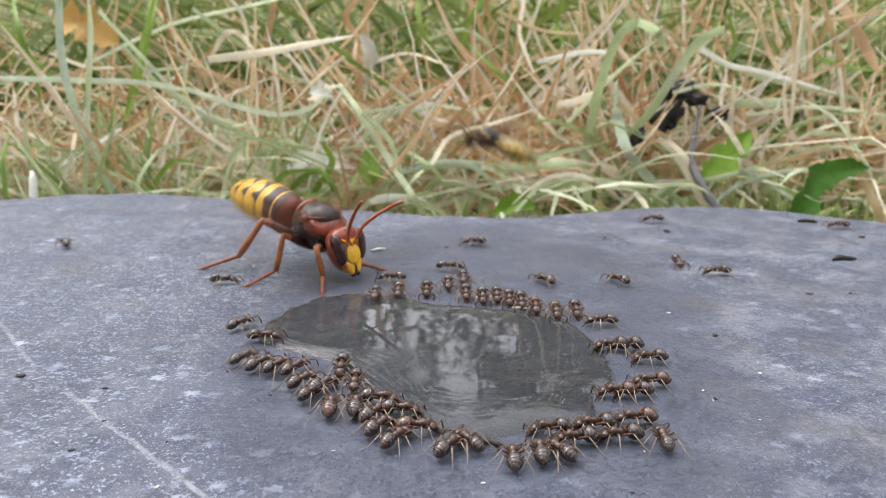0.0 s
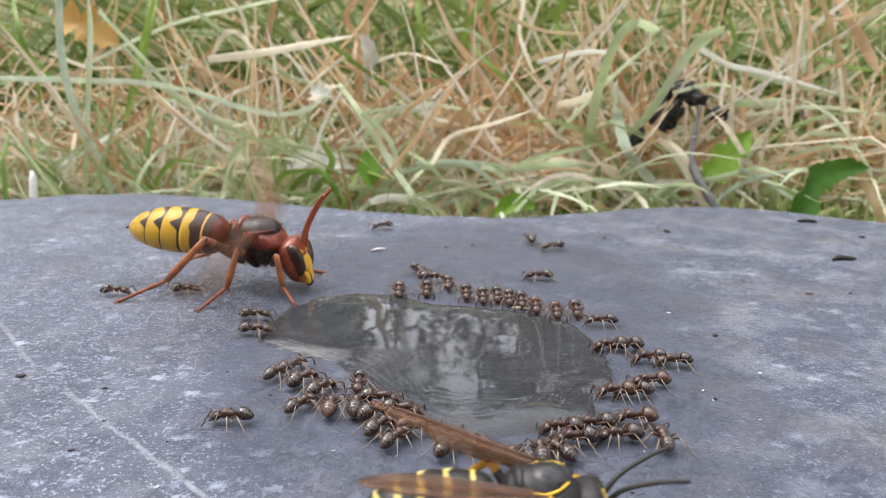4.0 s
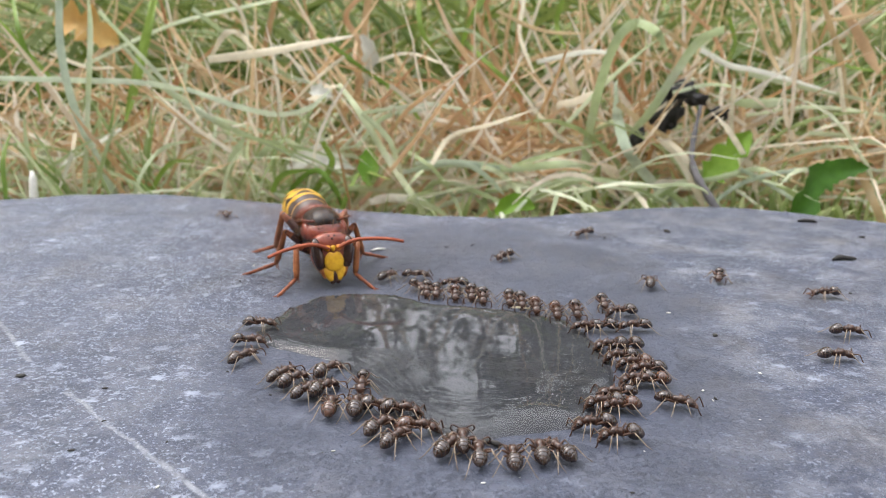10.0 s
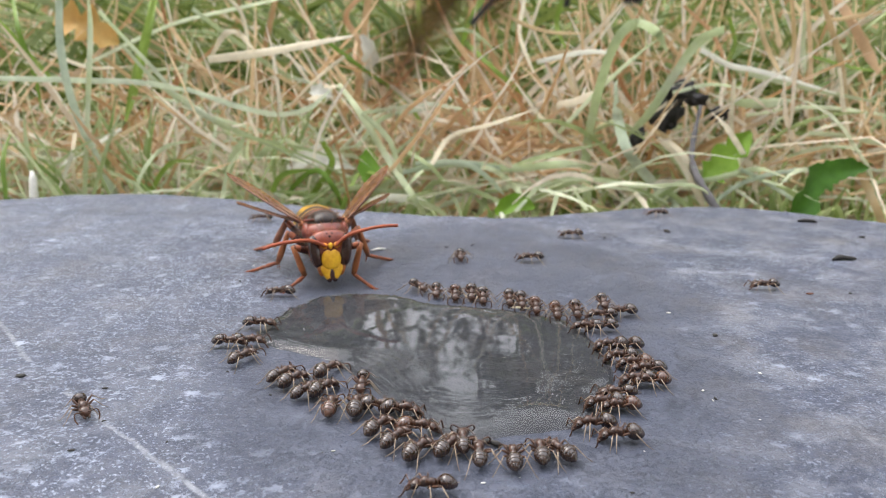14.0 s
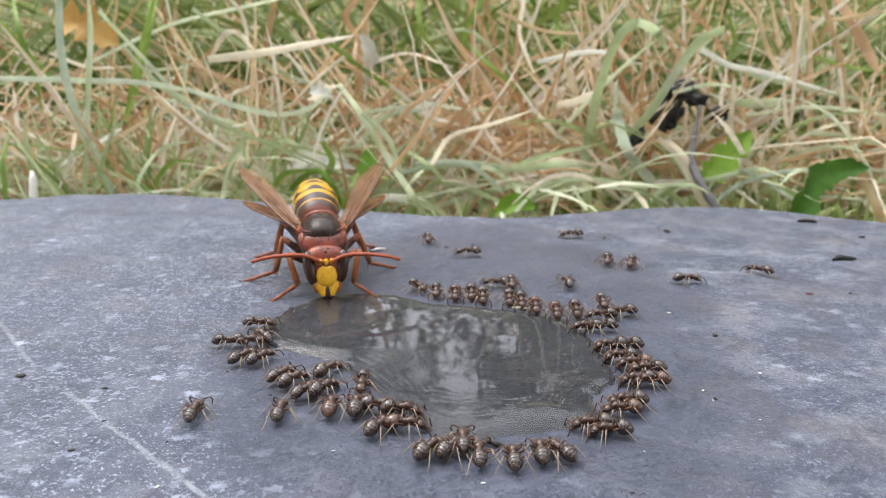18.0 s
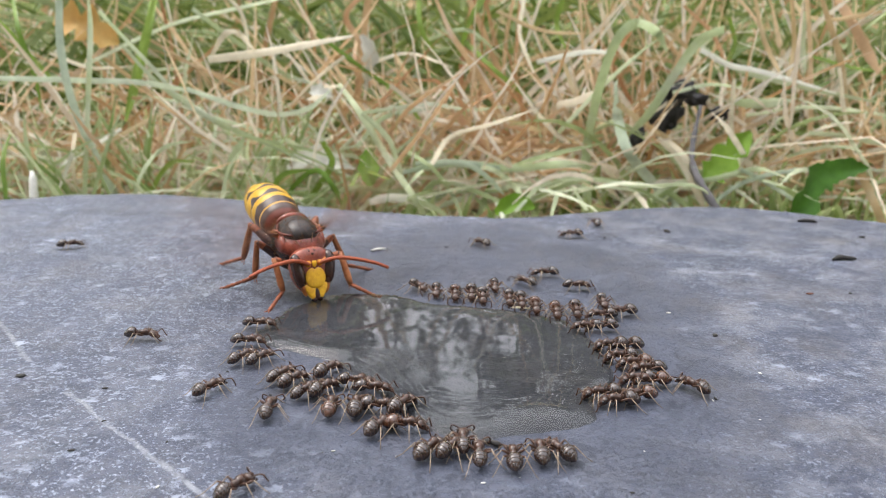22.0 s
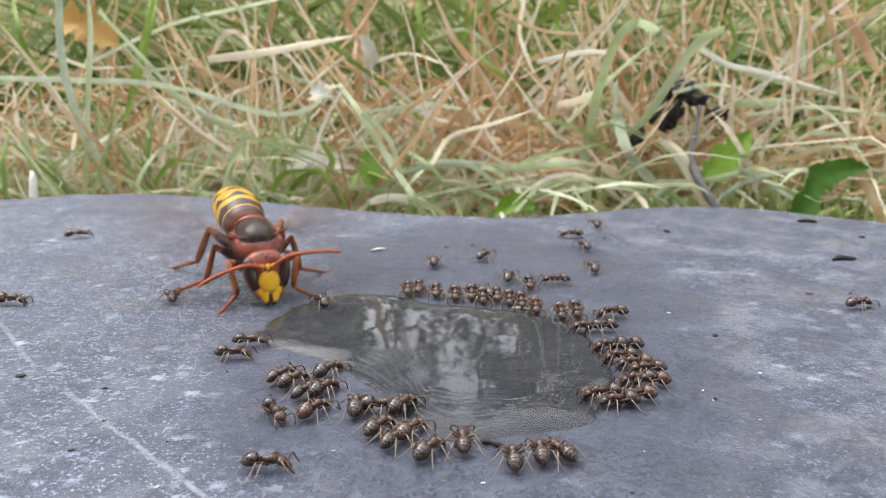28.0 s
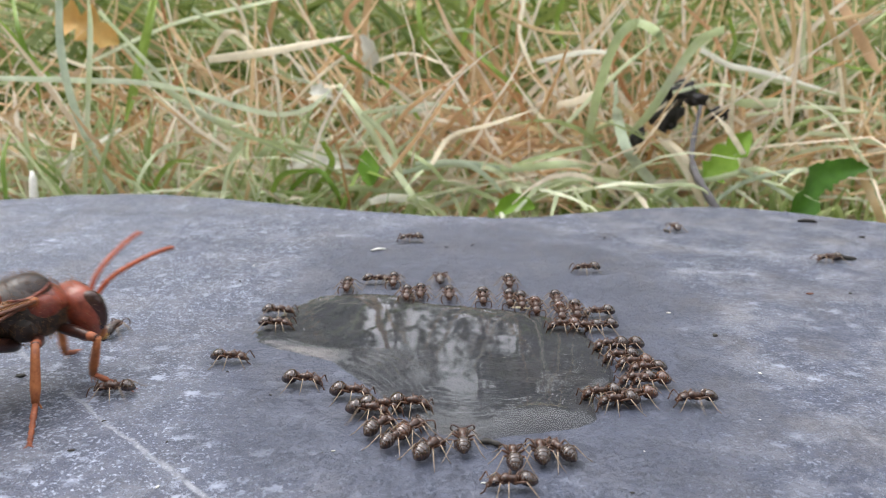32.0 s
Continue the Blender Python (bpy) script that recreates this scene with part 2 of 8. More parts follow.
def merged(*shapes):
    verts, faces = [], []
    for v, f, *_ in shapes:
        k = len(verts)
        verts += v
        faces += [tuple(i + k for i in q) for q in f]
    return verts, faces


def moved(shape, m):
    return ([tuple(m @ Vector(v)) for v in shape[0]], *shape[1:])


def loft(rings, n=20, cap=True, flat=0.0):
    """A body along x. rings: (x, half width, half height, middle z). flat: how much the underside is flattened."""
    verts, faces, uvs = [], [], []
    for i, (x, a, b, z) in enumerate(rings):
        for j in range(n):
            w = 2 * math.pi * j / n
            c, s = math.cos(w), math.sin(w)
            verts.append((x, a * s, z + b * c * (1 - flat if c < 0 else 1)))
            uvs.append((abs(j / n - 0.5) * 2 if j else 1.0, i / (len(rings) - 1)))
    for i in range(len(rings) - 1):
        for j in range(n):
            a, b = i * n + j, i * n + (j + 1) % n
            faces.append((a, b, b + n, a + n))
    if cap:
        faces.append(tuple(range(n))[::-1])
        faces.append(tuple(range(len(verts) - n, len(verts))))
    return verts, faces, uvs


def egg(cx, cy, cz, a, b, c, n=16, m=10, power=1.0):
    rings = []
    for i in range(m + 1):
        w = math.pi * i / m
        r = max(0.02, math.sin(w)) ** power
        rings.append((-math.cos(w) * a, b * r, c * r, 0))
    return moved(loft(rings, n), Matrix.Translation((cx, cy, cz)))


def ball(place, n=20, m=12, power=2.0):
    """A closed round shape, poles up and down: place() maps each point of a squared-off unit ball."""
    verts, faces = [], []
    for i in range(m + 1):
        w = math.pi * (0.02 + 0.96 * i / m)
        for j in range(n):
            a = 2 * math.pi * j / n
            d = Vector((math.sin(w) * math.cos(a), math.sin(w) * math.sin(a), math.cos(w)))
            k = (abs(d.x) ** power + abs(d.y) ** power + abs(d.z) ** power) ** (-1 / power)
            verts.append(tuple(place(d * k)))
    for i in range(m):
        for j in range(n):
            a, b = i * n + j, i * n + (j + 1) % n
            faces.append((a, a + n, b + n, b))
    faces.append(tuple(range(n)))
    faces.append(tuple(range(len(verts) - n, len(verts)))[::-1])
    return verts, faces


def tube(points, radii, n=8, squash=1.0):
    """A tapering tube through points."""
    verts, faces = [], []
    pts = [Vector(p) for p in points]
    if isinstance(radii, (int, float)):
        radii = [radii] * len(pts)
    side = Vector((0, 0, 1))
    for i, p in enumerate(pts):
        way = (pts[min(i + 1, len(pts) - 1)] - pts[max(i - 1, 0)]).normalized()
        u = way.cross(side)
        if u.length < 0.05:
            u = way.cross(Vector((0, 1, 0)))
        u.normalize()
        v = u.cross(way)
        for j in range(n):
            w = 2 * math.pi * j / n
            verts.append(tuple(p + radii[i] * (u * math.cos(w) * squash + v * math.sin(w))))
    for i in range(len(pts) - 1):
        for j in range(n):
            a, b = i * n + j, i * n + (j + 1) % n
            faces.append((a, b, b + n, a + n))
    faces.append(tuple(range(n))[::-1])
    faces.append(tuple(range(len(verts) - n, len(verts))))
    return verts, faces


def smooth_line(points, steps=6):
    """Points of a smooth curve through the given ones."""
    p = [Vector(q) for q in points]
    p = [p[0] * 2 - p[1], *p, p[-1] * 2 - p[-2]]
    out = []
    for i in range(1, len(p) - 2):
        for k in range(steps):
            t = k / steps
            a, b, c, d = p[i - 1:i + 3]
            out.append(0.5 * (2 * b + (c - a) * t + (2 * a - 5 * b + 4 * c - d) * t * t + (3 * b - a - 3 * c + d) * t ** 3))
    return [*out, p[-2]]


def ribbon(points, width, fold=0.25, tip=0.15, root=0.6, twist=0.0, face=None):
    """A grass blade with a folded middle rib along points."""
    verts, faces = [], []
    n = len(points)
    for i, p in enumerate(points):
        f = i / (n - 1)
        way = (points[min(i + 1, n - 1)] - points[max(i - 1, 0)]).normalized()
        u = way.cross(face or Vector((0, -1, 0.3)))
        if u.length < 0.05:
            u = way.cross(Vector((1, 0, 0)))
        u.normalize()
        if twist:
            u = Matrix.Rotation(twist * f, 3, way) @ u
        v = u.cross(way).normalized()
        w = width * 0.5 * min(1.0, root + 4 * f * (1 - root)) * min(1.0, tip + 3.0 * (1 - f))
        verts += [tuple(p - u * w), tuple(p + v * w * fold), tuple(p + u * w)]
    for i in range(n - 1):
        k = 3 * i
        faces += [(k, k + 1, k + 4, k + 3), (k + 1, k + 2, k + 5, k + 4)]
    return verts, faces


# ---- the slab ----
EDGE = [(-123, 175), (-104, 177), (-91, 182.8), (-74, 185.5), (-52, 178.8), (-34, 171.4), (-18, 165.6), (0, 161.3),
        (17.6, 159.7), (30.5, 164.5), (44, 169), (60, 170.8), (72, 166.7), (81, 160.2), (92, 154), (104, 149.4)]


def far_edge(x):
    xs = [-200.0] + [p[0] for p in EDGE] + [200.0]
    ys = [158.0] + [p[1] for p in EDGE] + [118.0]
    a = sum(np.interp(x + d, xs, ys) for d in (-5, -2.5, 0, 2.5, 5)) / 5
    return a + 0.8 * noise.noise((x * 0.13, 0, 0)) + 0.35 * noise.noise((x * 0.5, 3, 0))


def top_z(x, y):
    """Height of the slab's upper face in mm."""
    r = ((x + 2) / 34) ** 2 + ((y - 88) / 30) ** 2
    hollow = -0.25 * math.exp(-r * r)
    return 0.35 * noise.noise((x * 0.02, y * 0.02, 1.7)) * min(1, r) + 0.05 * noise.noise((x * 0.12, y * 0.12, 5)) + hollow


def slab_shape():
    cols = [-195 + 390 * i / 220 for i in range(221)]
    verts, faces = [], []
    rim = [(3.4, 0.0), (2.0, -0.5), (1.0, -1.3), (0.3, -2.6), (0.0, -4.5), (0.4, -9), (1.5, -16), (2.0, -24), (5, -33)]
    rows = 0
    for x in cols:
        e = far_edge(x)
        line = [(-70 + 4, -33), (-70, -20), (-70, -4), (-68.5, -1)]
        line = [(y, z) for y, z in line]
        for k in range(150):
            y = -66 + (e - 3.6 + 66) * k / 149
            line.append((y, top_z(x, y)))
        for d, z in rim:
            wob = 0.8 * noise.noise((x * 0.09, z * 0.2, 9)) if z < -3 else 0
            line.append((e - d + wob, z + top_z(x, e)))
        rows = len(line)
        for y, z in line:
            edge = max(0.0, abs(x) - 188) / 7
            verts.append((x, y, z - 5 * edge * edge))
    for i in range(len(cols) - 1):
        for j in range(rows - 1):
            a = i * rows + j
            faces.append((a, a + rows, a + rows + 1, a + 1))
    faces.append(tuple(range(rows)))
    faces.append(tuple(range(len(verts) - rows, len(verts)))[::-1])
    for i in range(len(cols) - 1):
        a = i * rows
        faces.append((a, a + rows - 1, a + 2 * rows - 1, a + rows))
    return verts, faces


tagged(part("stone_slab", slab_shape(), STONE),
       "flat blue-grey slate slab with pale flecks and a long scratch", "stone slab")

# ---- the puddle: a thin sheet that thins out to a curved edge ----
POOL = [(-18.7, 107.1), (-12.1, 108.4), (-7.0, 107.4), (-2.0, 104.2), (5.3, 102.6), (12.3, 100.0), (17.2, 96.8), (18.9, 90.9),
        (19.8, 84.0), (19.0, 78.7), (16.2, 74.6), (15.4, 69.8), (11.5, 68.0), (7.5, 67.2), (3.6, 66.4), (-1.3, 68.0), (-5.2, 73.0),
        (-9.4, 79.4), (-14.1, 85.0), (-20.7, 88.4), (-24.1, 92.4), (-22.4, 100.7)]


def pool_shape():
    loop = smooth_line([(*p, 0) for p in POOL] + [(*POOL[0], 0)], 12)[:-1]
    n = len(loop)
    heart = Vector((-1, 87, 0))
    verts, faces = [], []
    shares = [1.0, 0.992, 0.984, 0.975, 0.965, 0.953, 0.94, 0.925] + [0.908 - 0.0165 * i for i in range(52)]
    for s in shares:
        for p in loop:
            rough = 1 + (0.022 * noise.noise((p.x * 0.5, p.y * 0.5, 2)) + (0.035 if p.x < -6 and p.y > 84 else 0.008) * noise.noise((p.x * 1.3, p.y * 1.3, 6))) * min(1.0, max(0.0, (s - 0.7) / 0.25))
            q = heart + (p - heart) * s * rough
            shore = (1 - s) * (p - heart).length
            edge = top_z(q.x, q.y) + 0.012
            # the sheet bulges: a long slope down to the near shore, a short one at the far shore
            way = (p - heart).normalized()
            near = max(0.0, min(1.0, 0.15 - 0.8 * way.y - 0.5 * way.x))
            rise = 0.45 * (1 - (1 - min(1.0, shore / (1.4 + 4.8 * near))) ** 2)
            z = edge * math.exp(-shore / 1.4) + (0.0 + rise)
            # wrinkles that follow the near shore, where the sheet pulls over rough stone
            lee = max(0.0, 0.1 - way.y * 0.7 - way.x * 0.85) * math.exp(-((shore - 4.0) / 3.6) ** 2) * max(0.0, 0.75 + 1.3 * noise.noise((q.x * 0.3, q.y * 0.3, 11)))
            bend = 4.5 * noise.noise((q.x * 0.2, q.y * 0.2, 4))
            z += 0.065 * lee * math.sin(2 * math.pi * shore / 1.25 + bend)
            # a small dome where ants pull at the film
            z += 0.20 * math.exp(-((q.x - 9.5) ** 2 + (q.y - 70.0) ** 2) / 9.0) * (1 - math.exp(-shore / 1.2))
            rim = math.hypot((q.x - 10.2) / 4.8, (q.y - 66.6) / 5.0)
            z += 0.10 * math.exp(-((rim - 1) * 4.9 / 0.5) ** 2) * max(0.0, min(1.0, (q.y - 66.5) / 2)) * (1 - math.exp(-shore / 0.8))
            z += 0.010 * noise.noise((q.x * 0.22, q.y * 0.22, 8)) * min(1, shore / 2)
            verts.append((q.x, q.y, max(z, edge)))
    for k in range(len(shares) - 1):
        for i in range(n):
            a, b = k * n + i, k * n + (i + 1) % n
            faces.append((a, b, b + n, a + n))
    faces.append(tuple(range(len(verts) - n, len(verts))))
    return verts, [f[::-1] for f in faces]


puddle = tagged(part("puddle", pool_shape(), WATER), "small clear water puddle with wrinkled edge on slate", "puddle", kind="structure")
puddle.visible_shadow = False


# ---- ground and grass ----
def ground_z(x, y):
    """Height of the soil in mm: it rises gently away from the slab."""
    d = max(0.0, y - 190)
    return -17 + d * 0.075 + 5 * noise.noise((x * 0.006, y * 0.006, 0)) + 2 * noise.noise((x * 0.03, y * 0.03, 3))


def ground_shape():
    xs = [0, 30, 60, 100, 150, 220, 320, 480, 700, 1100, 2000, 4000, 9000, 20000, 60000, 200000, 800000]
    xs = [-v for v in xs[:0:-1]] + xs
    ys = [-v for v in (800000, 200000, 60000, 20000, 9000, 4000, 2000, 1000, 500, 250, 100)] + list(range(0, 600, 20)) + [
        650, 720, 800, 900, 1000, 1200, 1500, 2000, 3000, 4500, 7000, 12000, 25000, 60000, 200000, 800000]
    verts = []
    for y in ys:
        for x in xs:
            far = max(abs(x), abs(y))
            verts.append((x, y, ground_z(x, min(y, 4000)) if far < 9000 else ground_z(0, min(max(y, 0), 4000))))
    n = len(xs)
    faces = [(j * n + i, j * n + i + 1, (j + 1) * n + i + 1, (j + 1) * n + i) for j in range(len(ys) - 1) for i in range(n - 1)]
    return verts, faces


tagged(part("ground", ground_shape(), SOIL), "brown soil under dry grass", "ground", kind="structure")


def strand_field(name, count, material, seed, kind):
    """Loose strands, thickest by the slab. kind: straw that lies, arching grass, or short upright grass."""
    r = random.Random(seed)
    verts, faces = [], []
    for _ in range(count):
        y = (198 if kind == "short" else 236 if kind == "straw" else 250) + 1500 * r.random() ** 2.5
        x = r.uniform(-1, 1) * (0.66 * y + 50)
        z = ground_z(x, y)
        size = 1 + 0.2 * (y > 480) + 0.4 * (y > 900)
        right = max(0.0, min(1.0, (x / y + 0.1) / 0.5))
        turn = r.uniform(0, 2 * math.pi)
        sideways = Vector((math.cos(turn), 0.6 * math.sin(turn), 0))
        kink, sway = -1, 0.13
        if kind == "short":
            tall, lean, curl, w = min(r.uniform(15, 55) * size, 9 + (y - 195) * 0.45), r.uniform(0.05, 0.7), r.uniform(0, 0.5), r.uniform(0.8, 2.0) * size
            p = Vector((x, y, z - 2))
        elif kind == "lawn":
            far, turn_to = 0.25 + 3.2 * r.random() ** 0.7, r.uniform(0, 2 * math.pi)
            x, y = 1000 * far * math.sin(turn_to), 1000 * far * math.cos(turn_to)
            if (y > 150 and abs(x) < 0.66 * y + 50) or (abs(x) < 230 and -110 < y < 230):
                continue
            tall, lean, curl, w = r.uniform(50, 150), r.uniform(0.1, 1.3), r.uniform(0.2, 1.2), r.uniform(2.5, 6)
            p = Vector((x, y, ground_z(x, y) - 2))
        elif kind == "tuft":
            y, x = 196 + 45 * r.random(), r.uniform(-150, -8)
            tall, lean, curl, w = r.uniform(14, 46), r.uniform(0.05, 0.75), r.uniform(0, 0.7), r.uniform(0.55, 1.25)
            p = Vector((x, y, ground_z(x, y) - 2))
        elif kind == "fringe":
            y = 204 + 50 * r.random()
            x = r.uniform(-1, 1) * (0.66 * y + 20)
            y += 10 if 55 < x < 125 else 0
            tall, lean, curl, w = r.uniform(18, 60), r.uniform(0.3, 1.6), r.uniform(-0.4, 0.7), r.uniform(0.5, 1.5)
            p, kink = Vector((x, y, ground_z(x, y) + r.uniform(-2, 10))), (r.randint(1, 5) if r.random() < 0.3 else -1)
        elif kind == "low":
            y = 203 + 75 * r.random()
            x = r.uniform(-1, 1) * (0.66 * y + 20)
            tall, lean, curl, w = r.uniform(22, 60), r.uniform(0.4, 1.5), r.uniform(0.3, 1.1), r.uniform(0.55, 1.7)
            p = Vector((x, y, ground_z(x, y) + r.uniform(-2, 7)))
        elif kind == "arch":
            tall, lean, curl, w = r.uniform(60, 150) * size, r.uniform(0.2, 0.9), r.uniform(0.5, 1.5), r.uniform(0.8, 2.3) * size
            p = Vector((x, y, z - 2))
        else:
            tall, curl, w = r.uniform(30, 120) * size, r.uniform(-0.5, 0.5), (0.6 + 1.5 * r.random() ** 1.6) * size
            upright = r.random() < 0.03 + 0.14 * right
            lean = r.uniform(0.1, 0.7) if upright else r.uniform(1.15, 1.8)
            lift = 0 if upright else r.random() ** 1.5 * min(32.0, 2 + (y - 236) * 0.30) * size
            p = Vector((x, y, z + lift))
            kink = r.randint(1, 5) if r.random() < 0.3 else -1
        way = sideways * math.sin(lean) + Vector((0, 0, math.cos(lean)))
        drop = sideways * 0.4 + Vector((0, 0, -1))
        pts = []
        for k in range(8):
            pts.append(p.copy())
            way = (way + drop * curl * 0.2 + Vector((r.uniform(-sway, sway), r.uniform(-sway, sway), r.uniform(-sway, sway) * 0.7))).normalized()
            if k == kink:
                way = (way + Vector((r.uniform(-1, 1), r.uniform(-0.5, 0.5), r.uniform(-0.8, 0.4)))).normalized()
            p = p + way * tall / 7
        for q in pts:
            q.z = max(q.z, ground_z(q.x, q.y) + 0.5)
        clear = {"short": 10, "low": 9, "tuft": 9, "fringe": 9, "lawn": -9999, "straw": 44, "arch": 88}[kind]
        lo = min(q.y - far_edge(max(-190, min(190, q.x))) for q in pts)
        if lo < clear:
            for q in pts:
                q.y += clear + 1 - lo
        v, f = ribbon(pts, w, fold=r.uniform(0.15, 0.5), tip=0.1, twist=r.uniform(-1.6, 1.6), face=Vector((r.uniform(-1, 1), -1, r.uniform(-0.3, 0.9))))
        k = len(verts)
        verts += v
        faces += [tuple(i + k for i in q) for q in f]
    return tagged(part(name, (verts, faces), material), "", "grass", kind="stuff")


strand_field("straw_litter", 4200, LITTER_STRAW, 3, "straw")["label"] = "tangled dry straw lying on the ground behind the slab"
strand_field("pale_straw_litter", 1500, LITTER_PALE, 8, "straw")["label"] = "bleached pale straw strewn over the grass"
strand_field("rusty_litter", 900, LITTER_RUST, 9, "straw")["label"] = "rust-brown withered stalks among the straw"
strand_field("short_grass", 2400, LITTER_GREEN, 4, "short")["label"] = "short green grass growing among dry straw"
strand_field("dark_grass", 2500, LITTER_DEEP, 6, "arch")["label"] = "dark green grass leaves further back"
strand_field("low_grass", 520, LITTER_FRESH, 12, "low")["label"] = "pale young grass bent low along the slab"
strand_field("straw_fringe", 380, LITTER_STRAW, 19, "fringe")["label"] = "broken dry straw leaning along the slab"
strand_field("pale_fringe", 330, LITTER_PALE, 20, "fringe")["label"] = "bleached broken straw along the slab"
strand_field("grass_tufts", 240, LITTER_TUFT, 15, "tuft")["label"] = "thin fresh green grass standing along the slab"
strand_field("arching_grass", 1500, LITTER_SOFT, 5, "arch")["label"] = "pale green arching grass leaves in a tangle"

strand_field("lawn_straw", 8000, LITTER_STRAW, 22, "lawn")["label"] = "dead straw standing in the uncut lawn"
strand_field("lawn_grass", 14000, LITTER_DEEP, 21, "lawn")["label"] = "uncut green and straw-coloured lawn grass round the slab"


# ---- trees all round, mirrored in the puddle ----
def tree_shapes(seed, tall, spread, leaves):
    r = random.Random(seed)
    trunk = [tube(smooth_line([(0, 0, -0.3), (r.uniform(-.1, .1), 0, tall * 0.3), (r.uniform(-.2, .2), r.uniform(-.2, .2), tall * 0.8)], 5),
                  [0.2 - 0.014 * i for i in range(11)], 9)]
    ends = []
    for k in range(11):
        h = tall * r.uniform(0.25, 0.75)
        a, l = r.uniform(0, 6.28), spread * r.uniform(0.6, 1.1)
        e = Vector((math.cos(a) * l, math.sin(a) * l, h + r.uniform(0.4, 1.4)))
        trunk.append(tube(smooth_line([(0, 0, h), e * 0.5 + Vector((0, 0, h * 0.5 + 0.1)), e], 4), [0.07 - 0.006 * i for i in range(9)], 6))
        ends += [e, e * 0.7 + Vector((0, 0, h * 0.3))]
    ends += [Vector((r.uniform(-.6, .6), r.uniform(-.6, .6), tall * r.uniform(0.8, 1.0))) for _ in range(4)]
    verts, faces = [], []
    for _ in range(leaves):
        c = r.choice(ends) + Vector([r.gauss(0, 0.42) for _ in range(3)])
        u = Vector([r.gauss(0, 1) for _ in range(3)]).normalized()
        v = u.orthogonal().normalized()
        s = r.uniform(0.05, 0.13)
        k = len(verts)
        verts += [tuple(c - u * s), tuple(c + v * s * 0.5), tuple(c + u * s), tuple(c - v * s * 0.5)]
        faces.append((k, k + 1, k + 2, k + 3))
    return merged(*trunk), (verts, faces)


def tree(seed, x, y, tall, spread, leaves):
    wood, crown = tree_shapes(seed, tall, spread, leaves)
    root = new("tree")
    root.location = (x, y, ground_z(0, min(max(y * 1000, 0), 4000)) * MM)
    root.empty_display_size = 0.2
    part("trunk", make_mesh("trunk", *wood, scale=1.0), BARK, root)
    part("crown", make_mesh("crown", *crown, smooth=False, scale=1.0), TREE_LEAF, root)
    return tagged(root, "leafy broad tree with dark trunk in the garden", "tree", "trees round the lawn")


def slim_tree(seed, x, y, tall, leaves, thick, reach, broad=1.0):
    """A straight trunk with short twigs and a narrow, gappy crown."""
    r = random.Random(seed)
    wood = [tube([(0, 0, -0.2), (0.03, 0, tall * 0.5), (0, 0.02, tall)], [thick, thick * 0.7, thick * 0.25], 9)]
    verts, faces = [], []
    for k in range(26):
        h, a = tall * r.uniform(0.25, 0.98), r.uniform(0, 6.28)
        l = reach * (1.15 - h / tall) * r.uniform(0.5, 1.2)
        e = Vector((math.cos(a) * l, math.sin(a) * l, h + r.uniform(-0.1, 0.2)))
        wood.append(tube([(0, 0, h), e], [0.02, 0.006], 5))
        for _ in range(leaves // 26):
            c = Vector((0, 0, h)).lerp(e, r.uniform(0.2, 1.1)) + Vector([r.gauss(0, 0.09) for _ in range(3)])
            u = Vector([r.gauss(0, 1) for _ in range(3)]).normalized()
            v = u.orthogonal().normalized()
            s = r.uniform(0.03, 0.08) * broad
            n = len(verts)
            verts += [tuple(c - u * s), tuple(c + v * s * 0.5), tuple(c + u * s), tuple(c - v * s * 0.5)]
            faces.append((n, n + 1, n + 2, n + 3))
    root = new("slim_tree")
    root.location = (x, y, 0.2)
    part("trunk", make_mesh("trunk", *merged(*wood), scale=1.0), BARK, root)
    part("crown", make_mesh("crown", verts, faces, smooth=False, scale=1.0), TREE_LEAF, root)
    return tagged(root, "slender straight tree with a narrow gappy crown", "tree", "trees round the lawn")


first_tree = tree(11, -3.9, 8.0, 6.5, 1.7, 6000)
for x, y, turn in ((2.7, 8.0, 40), (5.4, 8.2, 130), (-6.9, 6.5, 200), (-5.6, 11.5, 250), (7.5, 6.2, 300), (-8.5, 1.0, 20), (9.0, -1.0, 75),
                   (-6.0, -7.5, 160), (6.0, -8.0, 220), (4.6, 11.8, 330), (3.4, 9.6, 80), (-5.5, 3.6, 110), (6.2, 2.8, 260), (-4.6, -3.2, 10), (4.9, -3.6, 140), (0.4, -5.6, 310)):
    copy_thing(first_tree, pose(x, y, 0.2 if y > 4 else -0.03, 0, 0, turn))
slim_tree(31, -1.45, 8.3, 6.8, 8500, 0.05, 0.8, 1.35)
slim_tree(41, -1.35, 9.3, 7.2, 4500, 0.05, 0.6, 1.0)
slim_tree(42, 0.95, 8.5, 7.2, 6500, 0.06, 0.8, 1.0)
slim_tree(32, -0.62, 8.8, 6.8, 1700, 0.03, 0.9, 1.2)
slim_tree(33, 0.42, 8.5, 7.0, 1500, 0.035, 0.6, 1.2)
slim_tree(37, 2.1, 8.8, 7.2, 7000, 0.08, 1.0, 1.3)
slim_tree(38, -0.15, 9.6, 6.6, 1500, 0.02, 0.7, 1.2)
slim_tree(35, -2.1, 10.5, 7.5, 3800, 0.09, 0.8)
slim_tree(39, -2.0, 8.6, 7.4, 7000, 0.07, 0.95, 1.3)
slim_tree(40, -2.9, 8.9, 7.4, 7000, 0.08, 1.0, 1.3)
slim_tree(36, 1.2, 9.4, 7.2, 7000, 0.10, 0.9, 1.3)


